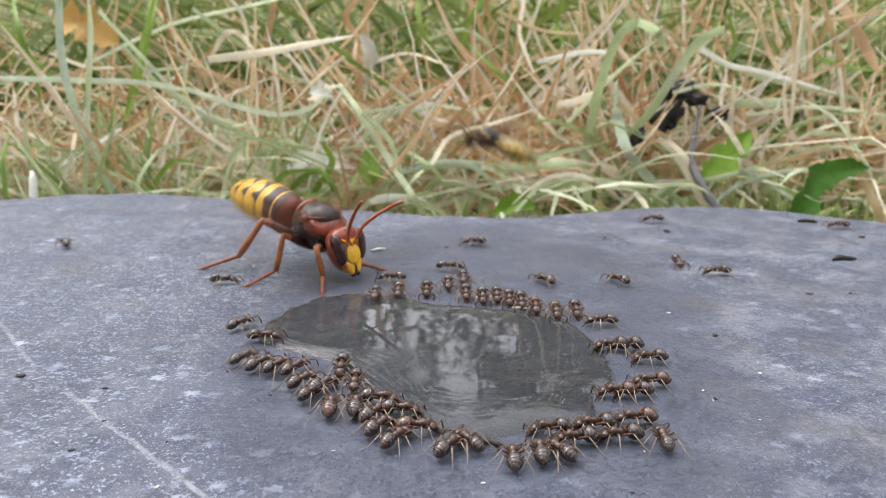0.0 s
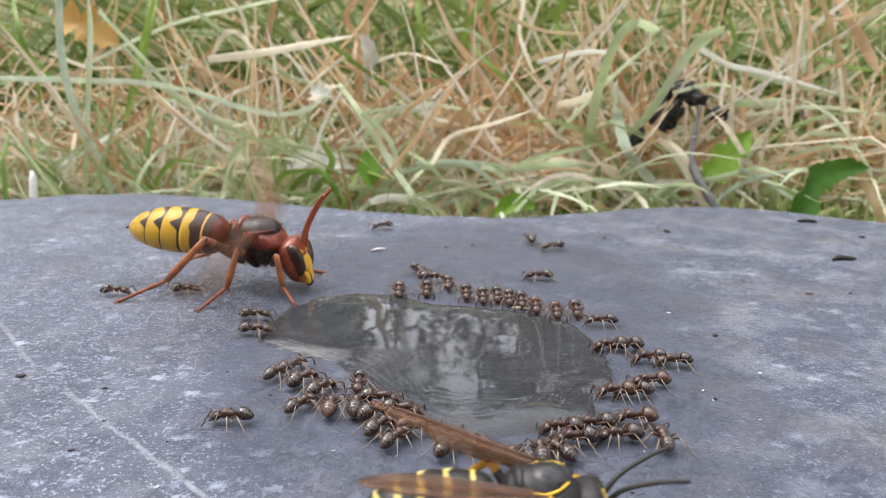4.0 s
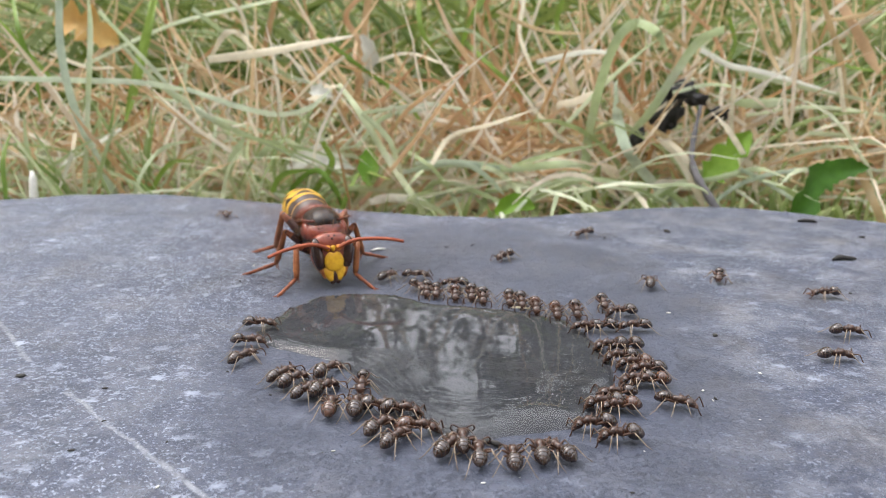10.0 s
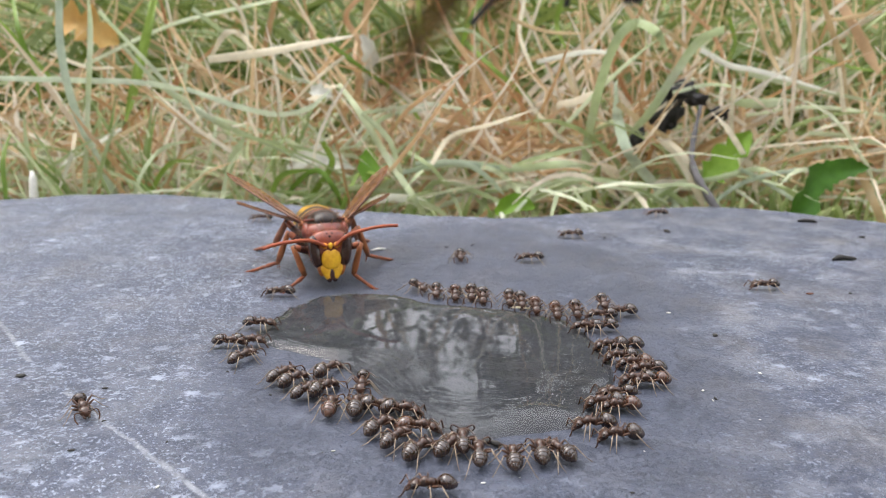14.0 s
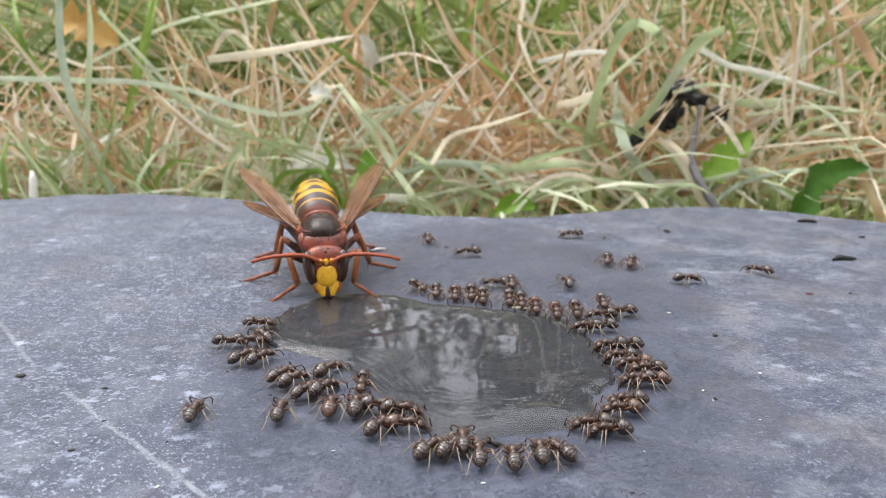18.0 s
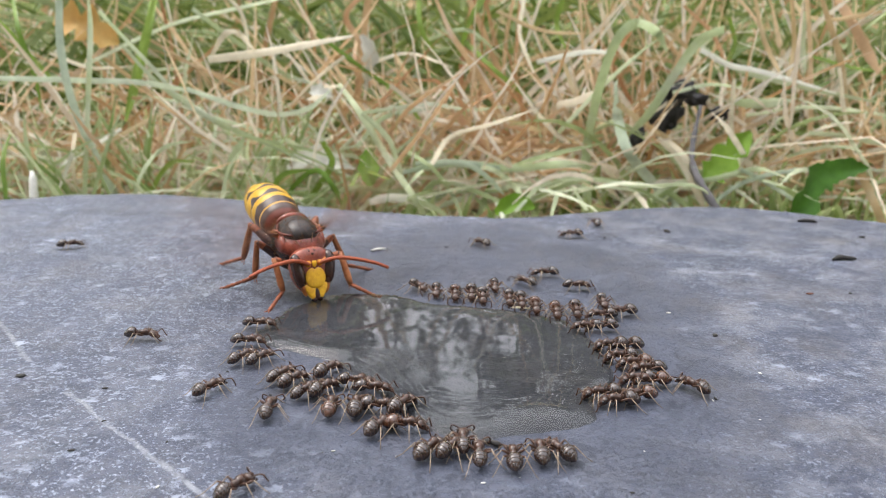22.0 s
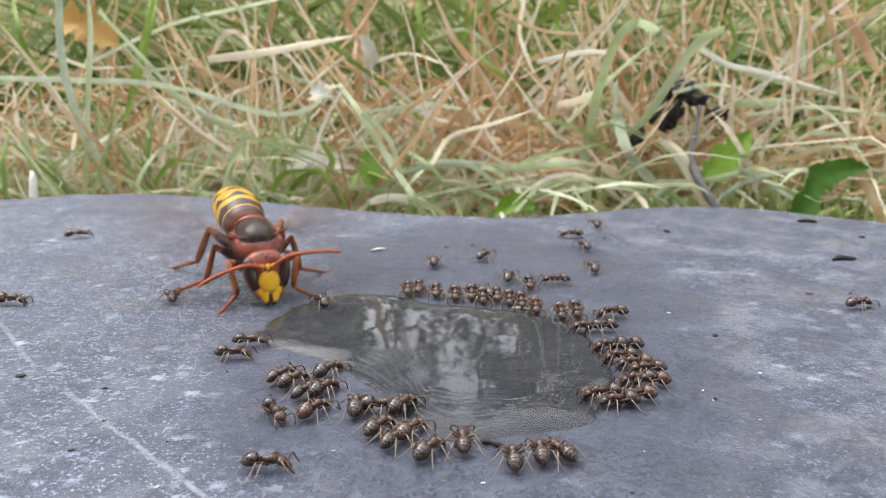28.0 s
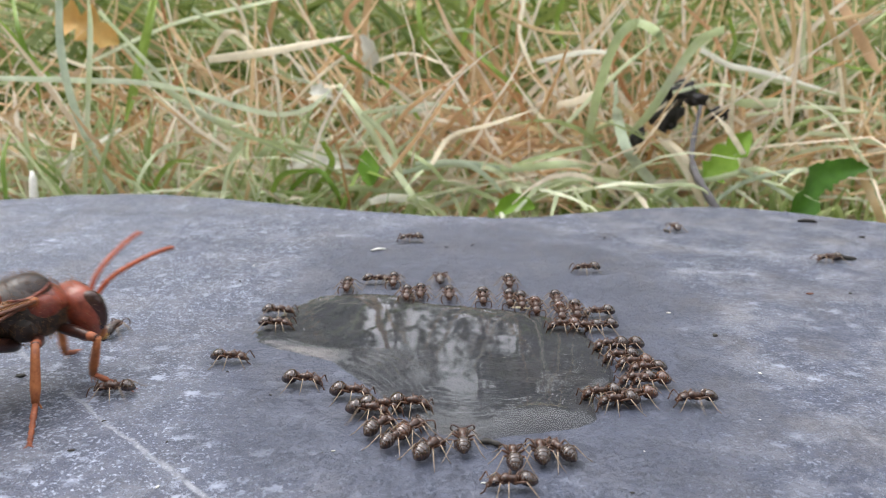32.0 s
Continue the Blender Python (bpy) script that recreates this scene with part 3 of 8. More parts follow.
def hedge_shape(seed, long, deep, tall, leaves):
    """A clipped hedge: twigs inside, a dense uneven skin of leaves."""
    r = random.Random(seed)
    verts, faces = [], []
    for _ in range(leaves):
        x, z = r.uniform(-long, long), r.uniform(0, tall)
        side = r.choice((-1, 1)) if r.random() < 0.85 else r.uniform(-1, 1)
        y = side * deep * (0.85 + 0.25 * noise.noise((x * 2, z * 2, seed))) + r.gauss(0, 0.05)
        if r.random() < 0.15:
            z, y = tall + r.gauss(0, 0.05), r.uniform(-deep, deep)
        u = Vector([r.gauss(0, 1) for _ in range(3)]).normalized()
        v = u.orthogonal().normalized()
        s = r.uniform(0.03, 0.06)
        c = Vector((x, y, z))
        k = len(verts)
        verts += [tuple(c - u * s), tuple(c + v * s * 0.55), tuple(c + u * s), tuple(c - v * s * 0.55)]
        faces.append((k, k + 1, k + 2, k + 3))
    twigs = [tube([(x, 0, -0.1), (x + r.uniform(-.2, .2), r.uniform(-.1, .1), tall * 0.95)], [0.03, 0.008], 6) for x in [r.uniform(-long, long) for _ in range(40)]]
    return merged(*twigs), (verts, faces)


# hedge added unseen behind the camera; low, so sky light still reaches camera-facing sides
hedge = new("hedge")
hedge.location = (0, -2.4, -0.05)
twigs, leafage = hedge_shape(5, 3.6, 0.35, 1.4, 12000)
part("twigs", make_mesh("twigs", *twigs, scale=1.0), BARK, hedge)
part("foliage", make_mesh("foliage", *leafage, smooth=False, scale=1.0), TREE_LEAF, hedge)
tagged(hedge, "dense dark green hedge added out of view behind the camera", "hedge")


# ---- single blades that stand out from the tangle ----
NAMES = {STRAW: ("straw_blade", "dry tan straw blade behind the slab"), STRAW_PALE: ("straw_blade", "bleached pale straw stalk behind the slab"),
         STRAW_RED: ("straw_blade", "withered rusty brown blade behind the slab"), GREEN: ("grass_blade", "fresh green grass blade behind the slab"),
         STRAW_WHITE: ("grass_blade", "whitish dry grass blade behind the slab"), GREEN_WHITE: ("grass_blade", "long greenish white grass blade behind the slab"),
         GREEN_PALE: ("grass_blade", "pale green arching grass blade behind the slab"), GREEN_BLUE: ("grass_blade", "bluish green grass blade behind the slab")}
blade_turns = random.Random(17)


def blade(material, width, *line):
    """One grass or straw blade of that width that bends through a few points in mm."""
    name, label = NAMES[material]
    shape = ribbon(smooth_line(line, 6), width, fold=0.35, tip=0.3, root=0.8, twist=blade_turns.uniform(-1.1, 1.1))
    tagged(part(name, shape, material), label, "grass", "single blades")


blade(GREEN_BLUE, 2.18, (-93.1, 196.5, 48.7), (-94.8, 196.6, 32.8), (-94.9, 200.9, 16.4), (-91.1, 208.9, -6.2), (-90.3, 209.6, -13.7))
blade(GREEN_WHITE, 1.45, (-110, 190.1, 26.6), (-94, 205.7, 25), (-76.1, 201.2, 24.6), (-64, 213.5, 20.7))
blade(GREEN_WHITE, 1.46, (-64.6, 196.7, 23.5), (-51.6, 194.8, 19.4), (-43.3, 202.1, 16.6), (-35, 201.5, 18.2), (-27.8, 192.9, 23.5))
blade(STRAW_PALE, 2.43, (-62.2, 209.1, 30.2), (-53, 209.6, 31.3), (-41.7, 205.9, 32.9), (-22.9, 202.7, 36.3))
blade(STRAW_PALE, 1.67, (-63.7, 216.3, 30.2), (-56.5, 206.6, 36.8), (-54.2, 212.7, 36.5), (-47.6, 201.1, 32.4))
blade(STRAW_RED, 1.97, (-22.2, 228.7, 48.2), (-29.1, 240, 41.5), (-24.4, 237.8, 33.4), (-21.1, 226.6, 21.7))
blade(STRAW_RED, 1.22, (-26.4, 244.6, 36.6), (-26.3, 235.6, 28.5), (-24, 230.4, 19.8))
blade(GREEN, 2.38, (-81.1, 227.9, 48.2), (-80.7, 215.9, 35.3), (-87.8, 223.6, 22.7), (-88.1, 214.5, 13.4))
blade(GREEN, 1.39, (-116.1, 206.4, 41.7), (-113.2, 214.7, 32.4), (-106.9, 217.9, 22.4))
blade(GREEN, 1.22, (-117.5, 219.9, 47.1), (-110.5, 208, 36.8), (-111.2, 213.7, 26.4), (-116.1, 224.5, 14.7))
blade(GREEN_PALE, 1.19, (-82.4, 192.3, 42.1), (-78.8, 210.1, 29.6), (-67.4, 206.4, 18.5), (-50.7, 200.4, 11.3), (-32.2, 193.7, 4.3))
blade(GREEN_PALE, 1.77, (-29.3, 220.5, 23), (-21.9, 208.4, 15.6), (-15, 204.8, 4.7), (-6.5, 195.9, -6), (-4.2, 211.2, -16.9))
blade(GREEN_PALE, 1.07, (-76, 216.3, 18.6), (-60, 213.7, 13.5), (-44.9, 214.8, 8.6), (-28.9, 211.4, 0.4))
blade(GREEN_PALE, 2.21, (-7.7, 210.3, 0.3), (2.4, 204, 3.4), (17.6, 203.7, 2.1), (31.4, 195.7, 4.6), (42.8, 220.8, -0.6))
blade(GREEN_PALE, 1.32, (5.1, 219.8, 0.6), (12.7, 198.1, 2.8), (18.3, 202.6, -1.8), (20.6, 193.9, -4.1), (24.7, 213, -15.7))
blade(GREEN_PALE, 2.92, (40.5, 211, -17.3), (38.5, 199.1, -8.3), (40.5, 215.9, 4.5), (41.5, 206.7, 23.9), (44.1, 199.7, 36), (52.5, 214.9, 39.4), (51, 188.9, 36.9), (61.8, 218.7, 32.2))
blade(GREEN_PALE, 2.38, (67.3, 190.4, 38), (63.9, 197.9, 35.2), (60.8, 205.9, 26.8), (54.2, 203.3, 16.9), (49.3, 206.8, 10))
blade(GREEN_BLUE, 2.77, (41.8, 189.6, 26.4), (47.7, 212.6, 15.9), (48.1, 199.8, 7.7), (55.9, 204.7, -1.1), (64.7, 211.8, -9), (59.2, 181.2, -8.5))
blade(STRAW_PALE, 1.44, (-2.8, 187.8, 5.8), (2.1, 203.5, 10.6), (12.5, 198.4, 14.5), (24.2, 202.8, 17.8))
blade(STRAW, 1.67, (19.1, 219.9, 27.6), (32.5, 232.6, 31.2), (49.7, 235, 30.7), (67.5, 232.4, 29.1))
blade(GREEN_PALE, 1.45, (72.3, 228, 34.4), (83.1, 224.6, 27.4), (97.8, 220, 23), (122.4, 211.6, 18))
blade(GREEN, 1.3, (105.4, 232, 31.1), (115.9, 225.7, 27.7), (135.2, 234.6, 25))
blade(STRAW_RED, 3.05, (112.8, 234.8, 49.3), (117.5, 229.8, 39.8), (123.2, 230.1, 31.9), (125.6, 226.6, 25.7))
blade(STRAW, 1.93, (105.4, 225.5, 47.3), (113.6, 225.3, 28.9), (116.3, 223.8, 14.7), (124.4, 231.8, -1.4))
blade(STRAW, 2.0, (105.5, 199.4, 7.8), (110.8, 198.9, -0.3), (114.3, 194.2, -10.2), (126.2, 209.4, -21.4))
blade(STRAW_PALE, 2.51, (60.9, 217.4, 9.4), (65.5, 204.9, 3.9), (72.2, 207.8, -8.7), (69.9, 194.8, -12.6))
blade(STRAW, 1.53, (44.6, 207.8, 20.1), (56.8, 211.9, 12.1), (67.4, 214.3, 6))
blade(GREEN_PALE, 1.74, (-23.5, 190.6, -10.6), (-20.2, 208, -7.8), (-11.2, 200.9, -5.6), (-1.3, 194.6, -7.3), (4.9, 213.4, -19.1))
blade(STRAW_PALE, 4.01, (-42.6, 217.3, 0.1), (-35.4, 213.6, 3.3), (-27.9, 222.6, 0.5))
blade(GREEN, 1.67, (-31.1, 197.6, 10.2), (-29.4, 201.7, 3.7), (-35.3, 210.3, -4.9), (-37.8, 210.1, -8.9), (-41.2, 218.6, -18.4))
blade(STRAW_RED, 2.42, (3.3, 212.3, 15.9), (9.5, 211.9, 9), (15.7, 210.2, 3))
blade(STRAW, 1.37, (-93.4, 219.8, 10.4), (-97.5, 211.4, 5.2), (-107.6, 214.7, -5.8), (-115.8, 222.7, -15.2))
blade(STRAW, 1.24, (-70, 212.4, 19), (-83.9, 214.7, 12.6), (-96.9, 211.8, 5.4))
blade(STRAW_PALE, 1.48, (-103.3, 215.9, 10.1), (-100.7, 206.8, 2.8), (-100.5, 207.3, -5.1), (-104.1, 214.7, -14.1))
blade(STRAW, 1.38, (-122.9, 215.7, 7.7), (-115.7, 209.4, 2.4), (-117.3, 214.4, -6.6), (-118.6, 217.2, -14.7))
blade(STRAW_PALE, 1.11, (-58, 215.8, 46.9), (-54.4, 217.9, 41.2), (-53.8, 219, 30.7), (-57.5, 225.7, 20.2))
blade(STRAW, 1.13, (-51.1, 226.9, 27.3), (-39.4, 222.9, 20.4), (-30.6, 227.8, 11.8))
blade(STRAW_PALE, 1.26, (-26.6, 214, 30.9), (-35.1, 217.4, 24.7), (-44.9, 225.5, 16.2))
blade(GREEN_PALE, 1.43, (-22.7, 216.2, 15.5), (-3.8, 219.5, 17.5), (7.2, 215.8, 16.3), (18.7, 221.5, 16.9))
blade(GREEN, 1.48, (6, 235.2, 35), (14, 226.9, 27.3), (23.3, 228.1, 20), (28.6, 237, 15.1))
blade(GREEN_PALE, 1.35, (-3.9, 230, 35.1), (5.9, 231.3, 37.9), (12.6, 232.6, 34.3), (18.1, 237.8, 28.4))
blade(STRAW_RED, 1.57, (11.9, 211.5, 2.8), (23.3, 215.8, 5.8), (40.2, 213.1, 6.8))
blade(STRAW_RED, 1.33, (-6.7, 207.4, 11.2), (2.5, 213.6, 4.8), (13.8, 217, 4.6))
blade(STRAW, 1.42, (14.7, 209.4, 15.5), (28.2, 218, 10.3), (42.7, 218.3, 9.3))
blade(STRAW_RED, 1.14, (34.5, 219.7, 16.7), (25.2, 220.2, 10.3), (16, 226.3, 6.2))
blade(GREEN_PALE, 1.31, (-35.1, 181.3, -10.5), (-34.1, 201.6, -8.9), (-26, 199.2, -2.7), (-15.8, 202.9, -3.9), (-6.8, 207.2, -5.9), (-1.1, 186.2, -7.9))
blade(GREEN_PALE, 1.3, (11.6, 190.3, -13.8), (17.4, 198.9, -9.2), (26.5, 200.4, -4.4), (33.6, 199, -1.1), (42.2, 204.9, -0.7))
blade(GREEN_PALE, 1.16, (18.3, 189.1, -6.4), (26.1, 197.8, -1.6), (38.1, 199.5, -0.1), (51.1, 197.2, -1.5), (64.2, 192.3, -0.5), (76, 198.8, -8.7))
blade(GREEN_PALE, 1.45, (51.3, 195, -7.8), (60.9, 205.5, -3.2), (71.2, 200.4, -0.3), (83.9, 202.8, 2), (84.6, 183.9, 2.8))
blade(GREEN_BLUE, 1.31, (79.1, 202.3, 2.1), (87.9, 204, -2.1), (93.9, 197.5, -6.4), (96.8, 191.6, -11.8))
blade(GREEN_PALE, 2.67, (81.1, 220.7, 18.5), (87.9, 217.4, 17.9), (94.8, 211.9, 19.3))
blade(GREEN_PALE, 1.27, (89.4, 228.6, 13.4), (105.1, 220.2, 16.7), (126.7, 218, 14.5))
blade(GREEN, 1.48, (80.8, 226.4, 41.3), (83.9, 228.4, 33.6), (79, 223.7, 25.9))
blade(STRAW, 1.33, (122.3, 223.9, 42.8), (111.9, 231.2, 40.6), (96.2, 229.5, 42.9))
blade(STRAW_RED, 1.22, (85.9, 237.9, 47.9), (91.9, 233.9, 39.8), (95.3, 227, 28.9))
blade(STRAW, 1.48, (95.9, 222.5, 47.2), (101, 228.4, 33.6), (96.5, 220.1, 21.4))
blade(GREEN_PALE, 1.79, (100.9, 223.7, 42.8), (102.2, 225.7, 33.6), (104.4, 226.5, 25.7))
blade(GREEN_PALE, 1.14, (-85.4, 204, -11.5), (-80.3, 196.7, -2.9), (-78, 198.2, 2.8), (-74.4, 203.9, 7.6), (-63.9, 195.3, 10.6))
blade(GREEN_PALE, 1.29, (-56.8, 189.7, -8.8), (-57.5, 196.9, -3.7), (-55.6, 197, 3), (-49.2, 188.5, 10.1))
blade(GREEN, 1.29, (-114.9, 196.7, -9.7), (-115.4, 198.7, -3.3), (-117.4, 203.4, 4.9), (-118.8, 211.9, 11.3))
blade(GREEN_PALE, 1.31, (-95, 197.6, -9.9), (-97.1, 204.2, -4.5), (-92.4, 201.5, 17), (-85.2, 192.5, 36.9), (-82.4, 187.4, 45.8))
blade(STRAW_PALE, 1.26, (-14.7, 216.3, 23.2), (-3.8, 217.4, 14.6), (7.1, 211, 12.2))
blade(GREEN, 1.3, (-35.3, 222.2, 36.7), (-23, 222.2, 27.5), (-10.4, 224.6, 17.9), (-4, 223.9, 6.6))
blade(GREEN_PALE, 1.17, (-78.1, 239.7, 26.7), (-89.9, 234.2, 25.3), (-107.1, 236.6, 17.7), (-115.7, 229.1, 15.8))
blade(GREEN_PALE, 1.32, (-67.4, 216, 43.3), (-58.2, 224.7, 34.4), (-46.8, 229.3, 25.6), (-33.5, 222, 22.1))
blade(GREEN_PALE, 1.34, (-99.7, 219.3, 28.4), (-79.5, 232.3, 39), (-59.2, 231.5, 43.7), (-38, 227.4, 47.7))
blade(STRAW_PALE, 3.46, (-35.3, 209.3, 19.2), (-33, 218, 21.3), (-28.5, 214.2, 23.1))
blade(GREEN_PALE, 2.17, (-57.2, 200.8, 0.5), (-55.2, 200.4, 5.4), (-52.4, 202.6, 10.4))
blade(GREEN_PALE, 1.91, (-49.9, 204.7, 4.4), (-46.5, 203.7, 7.6), (-43.6, 208.8, 9))
blade(GREEN_PALE, 1.39, (-23.7, 208.8, 6.8), (-16.3, 214.7, 14.4), (-3, 215.3, 16.9))
blade(GREEN_PALE, 1.16, (-9.8, 207.6, 6.1), (-2.8, 197.6, 3.2), (2.5, 204, -5.2), (5.3, 194.6, -10))
blade(GREEN, 1.44, (-45.3, 208.2, -10.9), (-40.7, 206.1, -3.3), (-33.3, 199.8, 2.2), (-28.2, 196.1, -2), (-26.6, 203.7, -10.6))
blade(STRAW_RED, 1.47, (17, 218.5, 11.8), (29.8, 218, 9.6), (43.7, 219.9, 11))
blade(STRAW_RED, 1.23, (13.4, 210.9, 5), (24.7, 215.2, 7.8), (36.6, 219.9, 7.8))
blade(STRAW_PALE, 2.85, (32.6, 222.7, 16.8), (37.5, 219.1, 18.4), (43.1, 216.2, 21.7))
blade(STRAW, 1.49, (51.2, 235.6, 47.8), (56.2, 229.8, 39.8), (66.2, 229.8, 36.4), (73.9, 226.3, 28.6))
blade(STRAW_PALE, 1.48, (43.4, 224, 45), (48.9, 228.4, 35.1), (54.7, 220.1, 26.1))
blade(STRAW, 1.68, (101.2, 236.8, 47.8), (108.1, 232.3, 36.7), (117, 239.8, 24.2))
blade(STRAW, 1.49, (86, 223.1, 47.2), (92.9, 230.1, 35.1), (96.4, 221.4, 23.7))
blade(GREEN_PALE, 1.37, (97.4, 205.3, 11.4), (110.7, 210.3, 9.7), (124.4, 211.7, 6.4))
blade(GREEN_BLUE, 1.18, (70.6, 199.2, -7.5), (81.6, 203.6, -1.5), (98.3, 204.6, 1.7), (127.9, 215.9, -0.7))
blade(GREEN_PALE, 1.3, (-8.3, 204, -8.6), (-1.4, 201.8, -1.2), (9.9, 199.8, -3.9), (17.8, 194.4, -7.5), (22.6, 192.5, -13.8))
blade(GREEN_PALE, 1.31, (36.3, 189.1, -6.1), (34.5, 208.8, -3.5), (25.1, 200.9, -5), (18.7, 204.5, -10.8), (14.2, 198.5, -16.4))
blade(STRAW, 1.43, (-13.4, 224, 30.6), (-7, 220.2, 21.4), (5.2, 227.6, 11.9))
blade(STRAW_RED, 1.05, (-15.7, 229.9, 15.7), (-7.2, 223.5, 12.3), (2.6, 224.4, 10.6))
blade(STRAW_PALE, 1.14, (-23.3, 225.7, 27.4), (-10.3, 225.7, 31.3), (2.5, 219.5, 27.7))
blade(STRAW, 1.3, (-96.8, 224.2, 30.6), (-85.5, 225.7, 21), (-72.3, 217.9, 13))
blade(STRAW_PALE, 1.13, (-112.9, 227.8, 31.2), (-99.8, 222.9, 27.5), (-89.8, 228.2, 27.6))
blade(STRAW_RED, 1.03, (-86.3, 217.3, -0.6), (-78.1, 220.2, 11.1), (-73.6, 224.2, 21.1))
blade(STRAW, 1.23, (-68.3, 205, 11.5), (-57.3, 213.6, 7.2), (-42.1, 217.2, 9.1))
blade(STRAW_PALE, 1.21, (-78.5, 218.4, 0.8), (-65.8, 210.3, 6.6), (-52.5, 205.2, 1.5))
blade(STRAW, 1.21, (-54.6, 205.3, -10.2), (-52.8, 205.1, -3.1), (-51.5, 211.1, 3.7), (-42.9, 199.3, 13.7))
blade(GREEN_PALE, 1.04, (-71.2, 212.1, -11.8), (-65.8, 202.7, -2.6), (-61.4, 203.3, 7.2), (-60.9, 209.4, 16.2))
blade(GREEN, 1.32, (-82.5, 204.9, -10.9), (-79.2, 205.6, -4), (-73.2, 203.7, 3.3), (-62, 190.3, 6.3))
blade(GREEN, 1.45, (-50.8, 212.1, -14.3), (-46.2, 202.6, -4.9), (-41.8, 197.6, 1.4), (-33.3, 189.6, 4.3))
blade(GREEN, 1.45, (-27.8, 199.5, -11.2), (-25.3, 199.3, -4.2), (-22, 204.9, 0.8), (-13.5, 191.6, 1.4))
blade(STRAW_PALE, 1.19, (-17.9, 208.4, -10.9), (-13.2, 209.2, -3.9), (-5.2, 205.9, -0.9), (7.1, 205.7, -2), (15.7, 221.7, -12.7))
blade(STRAW_RED, 1.08, (18, 211.5, -10), (23.1, 212.1, -2.9), (31.4, 209.9, 0.7), (40.8, 198.7, 2))
blade(STRAW_PALE, 1.2, (43.3, 203.5, 1.9), (52.2, 206.9, -5.8), (59.7, 210.7, -9.4), (63.4, 208.5, -16.2))
blade(STRAW, 1.36, (71.4, 205.4, -10.2), (78.3, 210.8, -4.2), (86.5, 209.1, 0.9), (93.2, 202, 8.9))
blade(STRAW_PALE, 1.23, (77.3, 208, 25.3), (79.6, 212.5, 11.3), (80.6, 205.9, 1.4))
blade(STRAW, 1.39, (99.8, 220.8, -13.9), (99, 214.8, -5), (104.6, 215.7, 4.5), (102.8, 204.9, 14.5))
blade(GREEN_PALE, 1.25, (62.3, 212, 21.3), (74.1, 215.8, 23.3), (82.3, 208.3, 22.3))
blade(STRAW_PALE, 1.26, (70.1, 215, 30.9), (65.6, 218, 20.8), (56.4, 211.2, 15.3))
blade(STRAW, 1.28, (27.4, 219.6, 36.7), (34.3, 221.3, 27.6), (39.1, 228.1, 17.6))
blade(STRAW, 1.31, (15.3, 227.2, 42.9), (28.3, 226.8, 37.5), (43.8, 232.1, 36.7))
blade(STRAW_PALE, 1.15, (24.2, 236.9, 47.8), (22, 228.4, 36.7), (25.5, 220.4, 26.1))
blade(GREEN, 1.49, (-7.3, 236.4, 47.8), (-6.4, 230.1, 38.3), (-2.3, 233.4, 31.1))
blade(GREEN, 1.67, (12.6, 236.2, 47.8), (7.5, 231.2, 39.8), (5.3, 239.7, 30))
blade(GREEN, 1.51, (34.6, 229.3, 47.5), (33, 232.3, 39.8), (34.8, 225.8, 32.8))
blade(STRAW_RED, 1.06, (66.8, 223.5, 44.3), (76.2, 225.7, 36.7), (80.2, 220.9, 27.6))
blade(STRAW, 1.44, (116.5, 225.4, 22.6), (122.6, 222.4, 14.9), (128.9, 219.7, 11.2))
blade(STRAW_PALE, 1.3, (104.5, 227.8, 22.5), (112.1, 225.7, 20.2), (124, 231.7, 27.1))


# grains on the slab: place and size in mm
DARK_GRIT = [(-47.7, 79.4, 0.5), (-34.1, 69.4, 0.2), (-26.4, 65.4, 0.2), (-18.7, 75.6, 0.2), (-34.7, 63.7, 0.3), (35.1, 92.1, 0.4), (29.2, 74.6, 0.3), (-24.9, 81.4, 0.2), (-37.0, 76.6, 0.3), (30.4, 139.5, 0.5), (43.4, 144.1, 0.8), (79.5, 140.7, 0.5), (-11.3, 63.7, 0.1), (60.7, 108.1, 0.3), (-31.9, 114.5, 0.3), (0.6, 133.6, 0.3), (5.3, 135.1, 0.3), (52.4, 125.8, 0.2), (-8.3, 70.8, 0.1), (16.2, 57.3, 0.2)]
WHITE_GRIT = [(31.4, 100.3, 0.3), (28.5, 76.6, 0.2), (28.8, 74.2, 0.2), (6.8, 59.7, 0.1), (3.5, 58.8, 0.2), (-31.6, 122.6, 0.2), (10.5, 90.9, 0.1), (7.4, 85.7, 0.1), (-10.3, 64.0, 0.2), (-4.4, 63.2, 0.1), (18.9, 64.0, 0.1), (32.1, 70.0, 0.1), (-42.3, 94.2, 0.1), (-24.6, 57.9, 0.2), (36.5, 80.9, 0.2)]


def pebble(r, seed, flat=0.38):
    """A small broken grain that sits on z = 0."""
    g = random.Random(seed)
    v, f, _ = egg(0, 0, r * flat * 0.8, r * 1.1, r * g.uniform(0.35, 0.8), r * flat, 8, 6)
    return [(x * (1 + g.uniform(-.3, .3)), y * (1 + g.uniform(-.3, .3)), max(0, z * (1 + g.uniform(-.15, .15)))) for x, y, z in v], f


def on_slab(x, y, turn=0.0, lift=0.0):
    return pose(x * MM, y * MM, (top_z(x, y) + lift) * MM, 0, 0, turn)


